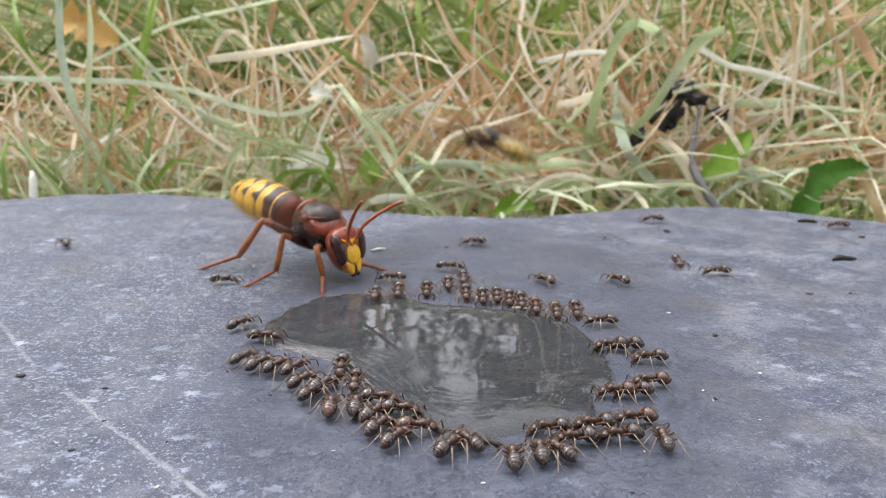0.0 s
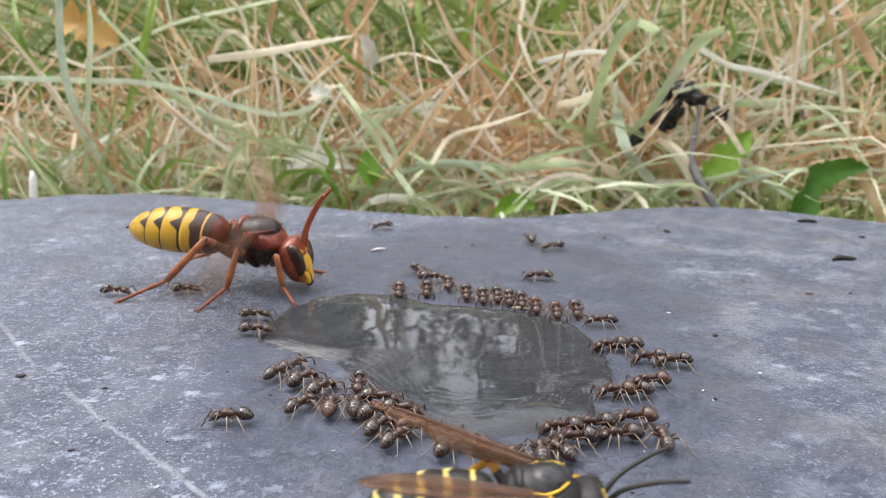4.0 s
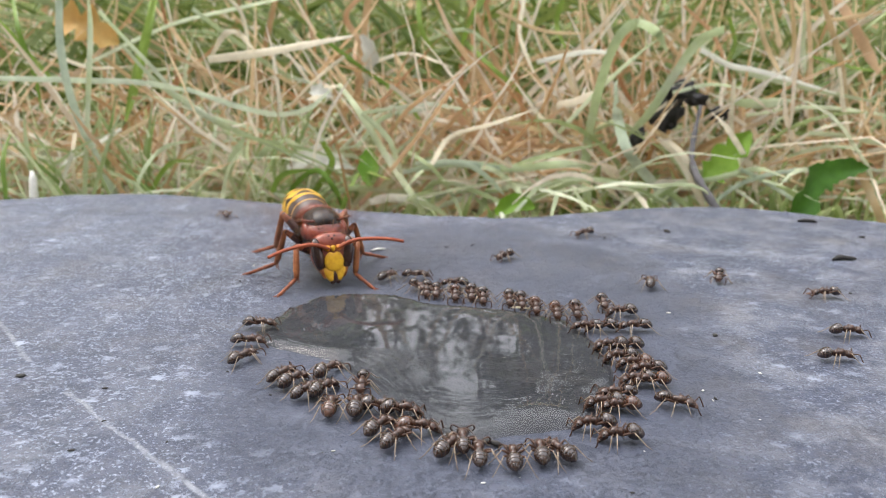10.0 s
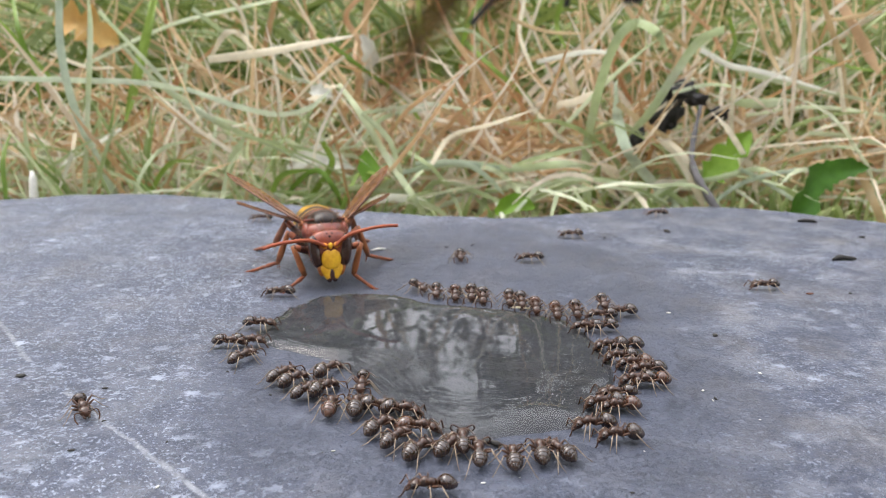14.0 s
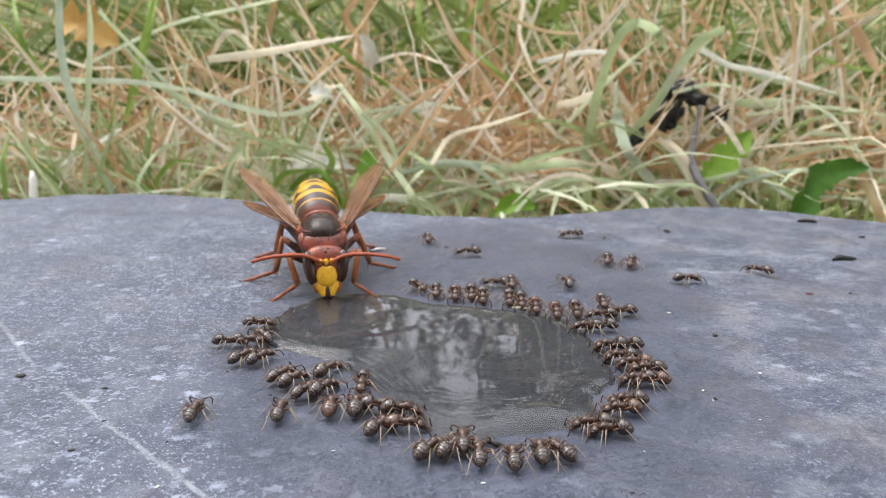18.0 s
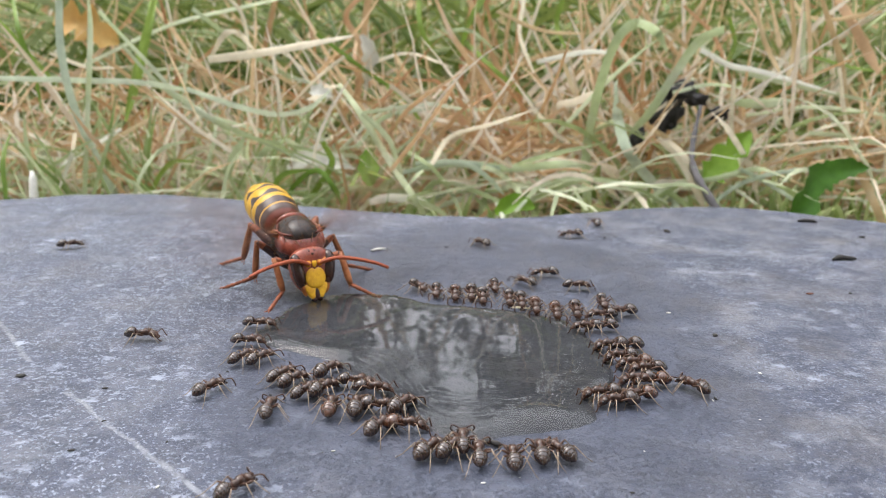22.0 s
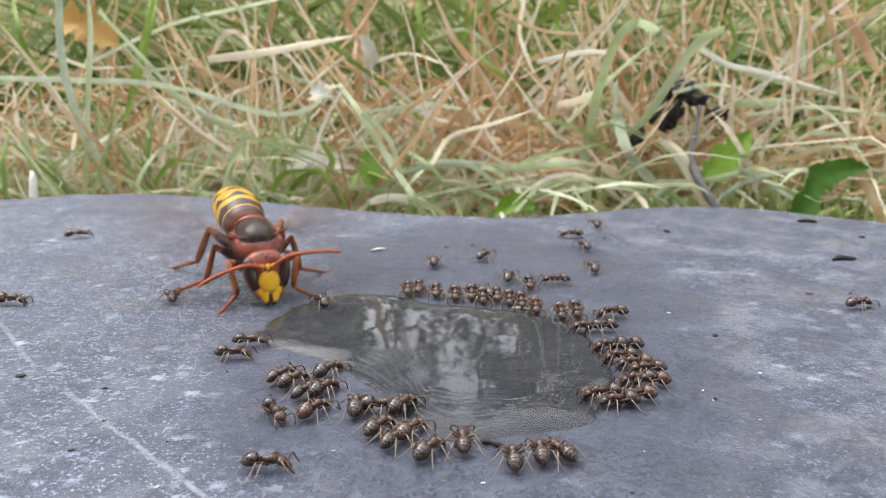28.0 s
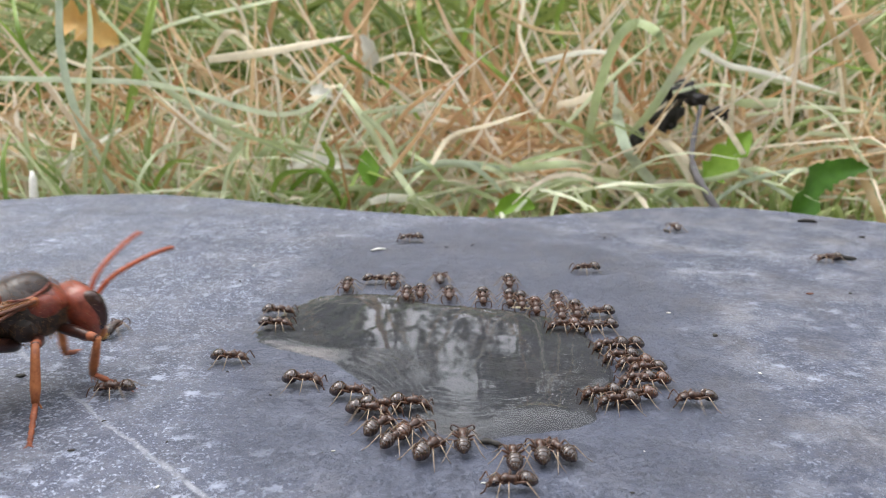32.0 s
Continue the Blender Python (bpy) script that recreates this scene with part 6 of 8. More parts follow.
def motions():
    fly_and_stand(hornet, [
        (0, -19.9, 118.9, 7.9, -36, 13, 1),
        (0.5, -23.6, 114.4, 6.6, -8, -7, 1),
        (1, -21.8, 110.3, 8.1, -28, 26, 1),
        (1.5, -25.3, 105.3, 7.4, -7, 16, 1),
        (2, -24.6, 101.2, 7, -9, 11, 1),
        (2.5, -25.1, 102.5, 7.4, -12, 16, 1),
        (3, -23.6, 101.7, 7.4, -14, 17, 1),
        (3.5, -29.7, 117.3, 7.4, -5, 10, 1),
        (4.5, -26.3, 107.2, 6.7, -12, 8, 1),
        (5.5, -28, 107.2, 6.4, -18, 4, 1),
        (6, -31.1, 110.7, 6.9, -18, -3, 1),
        (6.25, -40.1, 119.1, 13.2, -17, -18, 0),
        (6.5, -52.4, 127.2, 27.4, 3, -37, 0),
        (6.75, -37.7, 97.4, 23.3, 3, -32, 0),
        (7, -25.1, 82.8, 16.9, 38, -20, 0),
        (7.25, -19.6, 106.6, 16.8, 15, -28, 0),
        (7.5, -8.1, 164.7, 15.2, -14, -26, 0),
        (7.75, 3.2, 146.7, 11.6, -23, -30, 0),
        (8, 10.8, 131.8, 9.4, -26, -30, 0),
        (8.25, 1.9, 132.1, 7.7, -52, -14, 0),
        (8.5, -9.7, 127.6, 6.2, -59, 1, 1),
        (9, -12.4, 114.3, 7.1, -72, 12, 1),
        (9.5, -19.3, 116.7, 6.7, -76, 7, 1),
        (10, -19.4, 118.9, 7, -68, 6, 1),
        (11, -19.8, 113.9, 6.7, -73, 7, 1),
        (12, -21.5, 115.8, 7.7, -70, 20, 1),
        (13, -20.1, 113.5, 7.1, -70, 13, 1),
        (14, -19, 118.5, 6.7, -74, -5, 1),
        (14.4, -19, 116.5, 6.8, -70, 9, 1),
        (16.5, -18.6, 114.7, 6.8, -77, 9, 1),
        (17, -19.5, 114.7, 7.4, -76, 16, 1),
        (18, -18.5, 113.1, 7.3, -77, 15, 1),
        (19, -21.1, 114.1, 7.7, -72, 20, 1),
        (20, -20.9, 114.1, 7.8, -69, 21, 1),
        (21, -21, 112, 7.1, -66, 13, 1),
        (22, -22, 111.5, 7.3, -60, 15, 1),
        (23, -22.2, 112.6, 7.3, -59, 15, 1),
        (24, -27.2, 118, 7.2, -52, 7, 1),
        (25, -23.6, 110.5, 6.8, -47, 9, 1),
        (26.3, -24, 112.8, 6.9, -48, 10, 1),
        (27.5, -34.9, 135.3, 7.6, -42, 6, 1),
        (28, -27.9, 110.1, 7.2, -64, 14, 1),
        (28.5, -38, 102.5, 7.3, -93, 15, 1),
        (28.75, -44.2, 96.9, 6.7, -148, 8, 1),
        (29, -53.2, 86.6, 6.8, -138, 12, 1),
        (29.3, -52.6, 84.7, 6.8, -134, 11, 1),
        (29.5, -52.3, 80, 6.8, -130, 11, 1),
        (29.8, -80.6, 92.1, 6.8, -150, 3, 1),
        (30.1, -108.5, 115, 6, -160, -10, 0),
        (30.5, -51.4, 92, 9.1, -195, -20, 0),
        (30.7, -48.4, 85, 5.4, -250, -15, 0),
        (30.85, -40.4, 80, 3.2, -320, 0, 0),
        (31, -26.4, 65.2, 8.0, -383, 5, 1),
        (31.5, -36.9, 80.4, 7.3, -362, -3, 1),
        (32, -44.6, 76.2, 9.4, -314, -4, 1),
    ], [(0, 74, 6, 84), (5.2, 5, 1, 0), (6.1, 48, 32, 84), (9.6, 74, 6, 84), (10.7, 55, 12, 10), (11.3, 74, 6, 84), (13.6, 34, 18, 0), (16.6, 74, 6, 84), (17.5, 25, 3, 0),
                   (20.6, 74, 6, 84), (22.7, 28, 2, 0), (23.8, 74, 6, 84), (25.3, 28, 3, 0), (26.6, 74, 6, 84), (28.8, 26, 8, 0), (29.8, 48, 32, 84), (30.9, 13, 3, 0)],
                  [(0, 25, 35, 25, 45), (1, 20, 50, 15, 50), (2, 15, 62, 20, 65), (3, 15, 58, 20, 55), (6, 10, 68, 15, 72), (7, 20, 40, 15, 45), (8.4, 60, 10, 60, 10), (9, 75, 12, 68, 8), (10, 70, 2, 72, 0),
                   (11, 64, 38, 76, 4), (12, 55, 25, 60, -8), (13, 15, -20, 72, 18), (14, 70, 16, 70, 4), (17, 66, -20, 72, 8), (18, 74, 0, 74, 6), (19, 76, 6, 74, -8), (20, 78, 10, 76, -4),
                   (21, 78, 8, 74, 0), (22, 70, -10, 72, 0), (23, 66, -6, 74, 2), (24, 60, -15, 50, 10), (25, 60, 14, 70, 2), (28, 60, 10, 70, -5), (29, 40, 20, 40, 20), (30.8, 40, 25, 20, 0), (31, 38, 24, 8, -50), (31.4, 30, 18, 10, 0), (32, 20, 26, 15, 22)])
    fly_and_stand(wasp, [
        (0, 10.7, 186.0, 12.6, 150, -15, 0),
        (0.3, -16.8, 165.0, 39.3, 180, -10, 0),
        (0.5, -33.3, 140.0, 41.9, 225, 0, 0),
        (0.75, -42.0, 85.0, 22.9, 212, 0, 0),
        (1, -41.5, 56.0, 16.0, 188, -8, 0),
        (1.2, -57.4, 58.0, 5.6, 255, 0, 0),
        (1.5, -43.1, 54.0, -1.0, 330, 0, 0),
        (1.8, -20.9, 43.5, 4.2, 362, 5, 1),
        (2, -17.8, 45.6, 4.2, 374, 3, 1),
        (2.5, -19.9, 51.0, 4.3, 402, 3, 1),
        (3, -11.8, 49.3, 4.3, 356, 2, 1),
        (3.5, 0.2, 49.1, 4.4, 358, 0, 1),
        (4.2, 9.8, 51.9, 4.6, 365, -4, 1),
        (4.5, 24.4, 66.0, 10.4, 380, -20, 0),
        (4.9, 73.2, 90.0, 28.6, 385, -10, 0),
        (13.2, 63.1, 90.0, 73.4, 460, -10, 0),
        (13.7, 30.9, 80.0, 69.5, 480, 0, 0),
        (13.95, 8.0, 35.0, 46.6, 480, 75, 0),
        (14.05, 6.9, 35.0, 45.9, 480, 75, 0),
        (14.3, -14.3, 80.0, 69.5, 500, 0, 0),
        (15, 101.4, 120.0, 103.5, 530, -10, 0),
        (32, 101.4, 120.0, 103.5, 530, -10, 0),
    ], [(0, 78, 12, 48), (1.6, 9, 3, 0), (2.6, 16, 15, 0), (4.3, 78, 12, 48), (4.9, 75, 12, 0), (13.3, 150, 0, 8, 15), (14.6, 75, 12, 0)],
                  [(0, 30, 20, 30, 20), (2, 25, 15, 25, 25), (32, 25, 15, 25, 25)])
    crawl(0, [(0, 6.4, 61.8, 90), (6, 6.4, 61.8, 90), (7, 6.1, 60.6, 90), (8, 6.6, 60.2, 90), (9, 6.4, 61.8, 90), (32, 6.4, 61.8, 90)])
    crawl(0, [(0, 9, 62.8, 90), (32, 9, 62.8, 90)])
    crawl(0, [(0, 10.7, 63, 125), (32, 10.7, 63, 125)])
    crawl(1, [(0, 12.7, 65.3, 180), (4.1, 12.7, 65.3, 180), (4.3, 13.7, 67.1, 120), (4.5, 14.8, 68.9, 59), (4.7, 15.9, 70.7, 120), (4.9, 16.9, 72.5, 180), (14, 16.9, 72.5, 180), (17, 19.3, 72.9, 180), (18, 19.3, 72.9, 180), (19, 18.4, 72.9, 180), (32, 18.4, 72.9, 180)])
    crawl(0, [(0, 10.4, 67.2, 180), (2, 10.4, 67.2, 180), (3, 11.6, 67.2, 180), (3.96, 11.6, 67.2, 180), (4.23, 14, 71.5, 120), (4.5, 16.4, 75.7, 61), (4.77, 18.8, 80, 120), (5.04, 21.2, 84.2, 180), (32, 21.2, 84.2, 180)])
    crawl(1, [(0, 17, 65.8, 180), (14, 17, 65.8, 180), (17, 16.2, 66.7, 180), (18, 16.2, 66.7, 180), (19, 16.1, 65.1, 180), (19.25, 15.7, 59.3, 223), (19.5, 15.3, 53.5, 266), (20, 14.5, 42, 266), (32, 14.5, 42, 266)])
    crawl(1, [(0, 14.9, 68, 180), (14, 14.9, 68, 180), (17, 14.7, 68, 180), (18, 14.7, 68, 180), (18.25, 15.3, 69.7, 125), (18.5, 15.9, 71.3, 71), (18.75, 16.4, 72.9, 125), (19, 17, 74.6, 180), (32, 17, 74.6, 180)])
    crawl(2, [(0, 19.3, 69.2, 180), (4.1, 19.3, 69.2, 180), (4.5, 18.8, 70.5, 111), (4.9, 18.3, 71.7, 180), (14, 18.3, 71.7, 180), (17, 18.3, 71, 180), (18, 18.3, 71, 180), (18.25, 18.8, 71.8, 117), (18.5, 19.4, 72.6, 54), (18.75, 20, 73.4, 117), (19, 20.6, 74.2, 180), (32, 20.6, 74.2, 180)])
    crawl(3, [(0, 20.9, 64.8, 90), (4.01, 20.9, 64.8, 90), (4.5, 22.9, 73.3, 77), (4.99, 24.9, 81.8, 69), (6, 24.9, 81.8, 69), (6.25, 25.3, 81, 0), (6.5, 25.6, 80.1, -69), (6.75, 25.9, 79.3, -124), (7, 26.2, 78.5, -180), (7.33, 27, 78.8, -120), (7.67, 27.7, 79.2, -60), (8, 28.5, 79.5, 0), (8.5, 28.7, 78.3, -79), (9, 28.9, 77, -122), (9.5, 26.6, 74.8, -137), (9.75, 25.4, 73.7, -80), (10, 24.2, 72.6, -24), (10.5, 33.7, 71.7, -6), (11, 43.2, 70.7, -3), (11.5, 51.5, 70.7, 0), (12, 59.7, 70.7, 0), (20.1, 59.7, 70.7, 0), (20.5, 61.4, 73.5, 60), (20.7, 62.2, 74.9, 109), (20.9, 63, 76.3, 158), (29, 63, 76.3, 158), (29.5, 54.4, 76.3, 180), (30, 45.9, 76.3, 184), (30.5, 38.2, 75.1, 189), (31, 30.6, 73.9, 189), (31.5, 28.7, 73.6, 190), (32, 26.8, 73.3, 180)])
    crawl(2, [(0, 18.7, 75.1, 180), (4.1, 18.7, 75.1, 180), (4.3, 19.6, 76.9, 121), (4.5, 20.6, 78.7, 63), (4.7, 21.5, 80.5, 121), (4.9, 22.4, 82.3, 180), (32, 22.4, 82.3, 180)])
    crawl(0, [(0, 20.5, 75.1, 180), (4.1, 20.5, 75.1, 180), (4.3, 20.8, 75.8, 124), (4.5, 21.1, 76.6, 68), (4.7, 21.4, 77.3, 124), (4.9, 21.7, 78, 180), (32, 21.7, 78, 180)])
    crawl(2, [(0, 23, 77.6, 180), (32, 23, 77.6, 180)])
    crawl(0, [(0, 24.5, 83.9, 180), (4.1, 24.5, 83.9, 180), (4.5, 22.6, 88.9, 110), (4.9, 20.8, 93.9, 180), (32, 20.8, 93.9, 180)])
    crawl(1, [(0, 20.7, 87.6, 180), (32, 20.7, 87.6, 180)])
    crawl(1, [(0, 22.5, 87.6, 180), (32, 22.5, 87.6, 180)])
    crawl(4, [(0, 21.2, 95.7, 180), (4.1, 21.2, 95.7, 180), (4.3, 21.5, 97.2, 128), (4.5, 21.9, 98.7, 75), (4.63, 22.2, 99.7, 20), (4.77, 22.5, 100.7, -35), (4.9, 22.7, 101.6, -90), (7, 22.7, 101.6, -90), (8, 21.9, 101.6, -90), (9, 21.9, 101.6, -90), (10, 22.7, 102.8, -90), (26.06, 22.7, 102.8, -90), (26.2, 23, 105.5, -32), (26.35, 23.3, 108.1, 26), (26.5, 23.5, 110.8, 84), (26.94, 24.4, 118.7, 89), (28, 24.4, 118.7, 89), (28.5, 24.4, 143, 90), (29, 24.4, 167.2, 90), (32, 24.4, 167.2, 90)])
    crawl(2, [(0, 15.6, 99.4, -90), (23, 15.6, 99.4, -90), (24, 16.2, 99.2, -90), (32, 16.2, 99.2, -90)])
    crawl(1, [(0, 18.4, 99.8, -90), (32, 18.4, 99.8, -90)])
    crawl(2, [(0, 13, 101.4, -90), (32, 13, 101.4, -90)])
    crawl(1, [(0, 11.2, 103.5, -90), (32, 11.2, 103.5, -90)])
    crawl(0, [(0, 9.6, 104.7, -90), (32, 9.6, 104.7, -90)])
    crawl(0, [(0, 7.9, 106, -90), (7, 7.9, 106, -90), (7.5, 16.6, 102.5, -22), (7.75, 20.9, 100.7, -101), (8, 25.3, 98.9, -180), (9, 25, 98.5, -180), (10, 24.6, 99.2, -180), (25, 24.6, 99.2, -180), (28, 23.3, 98.9, -180), (30, 23.3, 98.9, -180), (31, 22.6, 98.9, -180), (32, 21.4, 98.9, -180)])
    crawl(1, [(0, 5.8, 105.5, -90), (32, 5.8, 105.5, -90)])
    crawl(1, [(0, 3.4, 107, -90), (8, 3.4, 107, -90), (9, 4.2, 107, -90), (28, 4.2, 107, -90), (28.5, 14.1, 84.1, -67), (29, 24, 61.3, -75), (29.5, 22.8, 51.6, -97), (30, 21.6, 42, -97), (32, 21.6, 42, -97)])
    crawl(1, [(0, -2.4, 108.5, -90), (10, -2.4, 108.5, -90), (10.5, -4.4, 84.1, -95), (11, -6.4, 59.7, -90), (11.25, -5.5, 60.3, -29), (11.5, -4.6, 60.9, 33), (12, -2.8, 62, 55), (13, -2.2, 63.2, 55), (14, -2.2, 63.2, 55), (17, -1.2, 63.3, 55), (32, -1.2, 63.3, 55)])
    crawl(4, [(0, 0.8, 111.2, -90), (7, 0.8, 111.2, -90), (7.25, 3, 112, -36), (7.5, 5.3, 112.7, 19), (8, 9.8, 114.3, 15), (8.5, 17.5, 116.1, 13), (8.67, 20, 116.6, -45), (8.83, 22.5, 117.2, -103), (9, 25.1, 117.8, -161), (9.5, 13.5, 114.6, -165), (10, 1.8, 111.5, -182), (10.25, 1.7, 113.3, -224), (10.5, 1.5, 115.1, -265), (11, 1.2, 118.7, -272), (11.5, 1.7, 122, -280), (12, 2.3, 125.2, -270), (12.33, 2.5, 125.4, -210), (12.67, 2.8, 125.7, -150), (13, 3, 125.9, -90), (14, 3, 125.9, -90), (15.5, 3.2, 126.4, -45), (17, 3.5, 126.9, 0), (17.33, 3.8, 127.4, 60), (17.67, 4.2, 127.9, 120), (18, 4.5, 128.3, 180), (18.33, 4.2, 128.1, 120), (18.67, 3.9, 127.8, 60), (19, 3.5, 127.6, 0), (19.33, 3.8, 127.8, 60), (19.67, 4.1, 128.1, 120), (20, 4.3, 128.3, 180), (20.5, 4.5, 128.9, 225), (21, 4.8, 129.4, 270), (21.25, 5.3, 130.6, 347), (21.5, 5.9, 131.8, 424), (22, 7.1, 134.2, 485), (22.5, 2.5, 136.6, 512), (23, -2, 139, 540), (24, -2.3, 139, 540), (25, -1.5, 141.1, 540), (25.98, -1.5, 141.1, 540), (26.24, -1.5, 136.5, 585), (26.5, -1.5, 131.8, 630), (26.67, -1.5, 128.7, 570), (26.84, -1.5, 125.6, 510), (27.02, -1.5, 122.5, 450), (28, -1.5, 122.5, 450), (28.5, -1.5, 144.6, 450), (29, -1.5, 166.7, 477), (29.5, -14.7, 170.4, 524), (30, -27.8, 174.2, 566), (30.5, -27.8, 164.1, 630), (30.75, -27.8, 159, 675), (31, -27.8, 154, 720), (31.25, -27.8, 159, 765), (31.5, -27.8, 164.1, 810), (32, -27.8, 174.2, 810)])
    crawl(4, [(0, 3.2, 114, -90), (0.25, 2, 114.1, -137), (0.5, 0.7, 114.1, -183), (0.67, -0.1, 114.2, -242), (0.83, -0.9, 114.2, -301), (1, -1.7, 114.3, -360), (4.07, -1.7, 114.3, -360), (4.5, 6.1, 114.3, -360), (4.71, 9.9, 114.3, -315), (4.93, 13.8, 114.3, -270), (6, 13.8, 114.3, -270), (6.5, 13.3, 113.9, -225), (7, 12.8, 113.4, -180), (8, 13.6, 112.9, -180), (8.25, 15.3, 111, -114), (8.5, 16.9, 109.2, -48), (8.75, 18.6, 107.3, -105), (9, 20.2, 105.5, -161), (9.5, 9.6, 106.6, -186), (9.75, 4.3, 107.2, -138), (10, -1, 107.8, -90), (28, -1, 107.8, -90), (28.17, -1, 108.6, -31), (28.33, -0.9, 109.5, 28), (28.5, -0.9, 110.3, 88), (29, -0.8, 112.9, 165), (29.5, -2.3, 110.7, 234), (30, -3.9, 108.5, 270), (31, -2.9, 108, 270), (32, -3.3, 107.5, 270)])
    crawl(3, [(0, 1, 120, 0), (0.5, 3.6, 120.8, 17), (1, 6.2, 121.6, 71), (1.5, 6.1, 127.9, 91), (1.75, 6.1, 131.1, 145), (2, 6, 134.2, 200), (2.5, 1, 126, 239), (2.75, -1.5, 121.9, 299), (3, -4, 117.8, 360), (4, -4, 117.8, 300), (5, -4, 117.8, 240), (6, -4, 117.8, 180), (7, -4, 116.3, 180), (7.17, 0.8, 117.6, 125), (7.33, 5.5, 118.9, 70), (7.5, 10.2, 120.3, 15), (8, 24.4, 124.2, 24), (8.5, 24.7, 126.8, 85), (8.75, 24.8, 128.1, 146), (9, 24.9, 129.4, 207), (9.5, 10.6, 119.6, 214), (9.75, 3.4, 114.7, 260), (10, -3.8, 109.9, 305), (25, -3.8, 109.9, 305), (28, -3.6, 109.3, 270), (28.25, -7.9, 112.4, 207), (28.5, -12.3, 115.4, 145), (29, -21, 121.6, 161), (29.25, -18.6, 119.2, 238), (29.5, -16.3, 116.8, 314), (30, -11.6, 112, 334), (30.25, -11.3, 113.1, 384), (30.5, -11, 114.2, 434), (31, -10.4, 116.3, 410), (31.25, -10.4, 115.6, 340), (31.5, -10.4, 114.9, 269), (31.75, -10.4, 114.1, 315), (32, -10.4, 113.4, 360)])
    crawl(2, [(0, -6.6, 108, -90), (1, -6.5, 108, -90), (8, -6.5, 108, -90), (8.25, -4.5, 107.7, -49), (8.5, -2.4, 107.4, -9), (8.75, -0.3, 107.1, -49), (9, 1.8, 106.7, -90), (29, 1.8, 106.7, -90), (30, 1.6, 106, -90), (30.5, 8.8, 100.3, -38), (30.75, 12.5, 97.5, -109), (31, 16.1, 94.7, -180), (32, 16, 94.3, -180)])
    crawl(3, [(0, -9.9, 106.7, -90), (0.5, -15.4, 105.1, -164), (1, -20.9, 103.5, -236), (1.5, -17.9, 108.9, -299), (1.75, -16.4, 111.6, -247), (2, -14.9, 114.3, -194), (2.5, -26.6, 111.1, -165), (2.67, -30.5, 110.1, -110), (2.83, -34.4, 109.1, -55), (3, -38.3, 108, 0), (4.1, -38.3, 108, 0), (4.5, -36.1, 104.4, -58), (4.7, -34.9, 102.5, -2), (4.9, -33.8, 100.7, 55), (6, -33.8, 100.7, 55), (7, -35.4, 99.6, 0), (7.5, -29.9, 97.2, -23), (8, -24.4, 94.9, 0), (24, -24.4, 94.9, 0), (24.5, -9.6, 108.4, 42), (25, 5.3, 121.9, 90), (26.1, 5.3, 121.9, 90), (26.5, 6.1, 123.9, 68), (26.9, 6.9, 125.9, 60), (28, 6.9, 125.9, 60), (28.5, 9.3, 129.5, 56), (28.75, 10.6, 131.3, 107), (29, 11.8, 133.1, 158), (29.5, 5, 131.2, 195), (30, -1.9, 129.4, 176), (30.5, -4.3, 131.8, 135), (31, -6.8, 134.2, 114), (31.5, -6.2, 136, 73), (31.75, -5.9, 136.9, 126), (32, -5.7, 137.8, 180)])
    crawl(3, [(0, -7.9, 114.3, 180), (0.5, -10.3, 113.9, 190), (0.75, -11.4, 113.6, 129), (1, -12.6, 113.4, 68), (1.5, -6, 124.2, 58), (2, 0.6, 135, 87), (2.5, -5, 142.5, 127), (3, -10.7, 150.1, 180), (3.62, -10.7, 150.1, 180), (4.5, -15.5, 135, 252), (5.38, -20.2, 120, 256), (6, -20.2, 120, 256), (6.17, -19.5, 121.5, 312), (6.33, -18.7, 123.1, 368), (6.5, -18, 124.7, 425), (7, -15.8, 129.4, 458), (7.5, -20.8, 144.8, 468), (8, -25.9, 160.2, 493), (8.25, -27.3, 156.7, 550), (8.5, -28.8, 153.3, 607), (9, -31.8, 146.4, 552), (9.5, -38.5, 151.2, 505), (10, -45.3, 156, 471), (10.5, -45.3, 168.5, 450), (11, -45.3, 181, 479), (11.5, -53.8, 184, 521), (12, -62.3, 186.9, 579), (12.5, -62.3, 177.2, 630), (13, -62.3, 167.4, 667), (13.5, -49.7, 160.5, 691), (13.75, -43.4, 157, 616), (14, -37.1, 153.5, 540), (14.3, -37.1, 153.5, 540), (14.9, -25.2, 143.1, 609), (15.5, -13.3, 132.8, 679), (16.7, 10.5, 112, 630), (17, 10.5, 112, 630), (18, 10.5, 111.5, 630), (18.25, 9.8, 112, 566), (18.5, 9.2, 112.5, 502), (19, 8, 113.4, 571), (19.5, 7.9, 111.6, 626), (20, 7.8, 109.9, 630), (26.1, 7.8, 109.9, 630), (26.5, 7.1, 108.7, 602), (26.7, 6.8, 108.1, 535), (26.9, 6.5, 107.5, 467), (28, 6.5, 107.5, 467), (28.5, 6.6, 110.5, 449), (29, 6.7, 113.4, 483), (29.25, 5.9, 113.1, 524), (29.5, 5.1, 112.7, 564), (30, 3.6, 112, 514), (30.5, -0.9, 115.7, 501), (30.75, -3.2, 117.5, 552), (31, -5.4, 119.4, 603), (31.5, -2.3, 113, 657), (32, 0.9, 106.7, 630)])
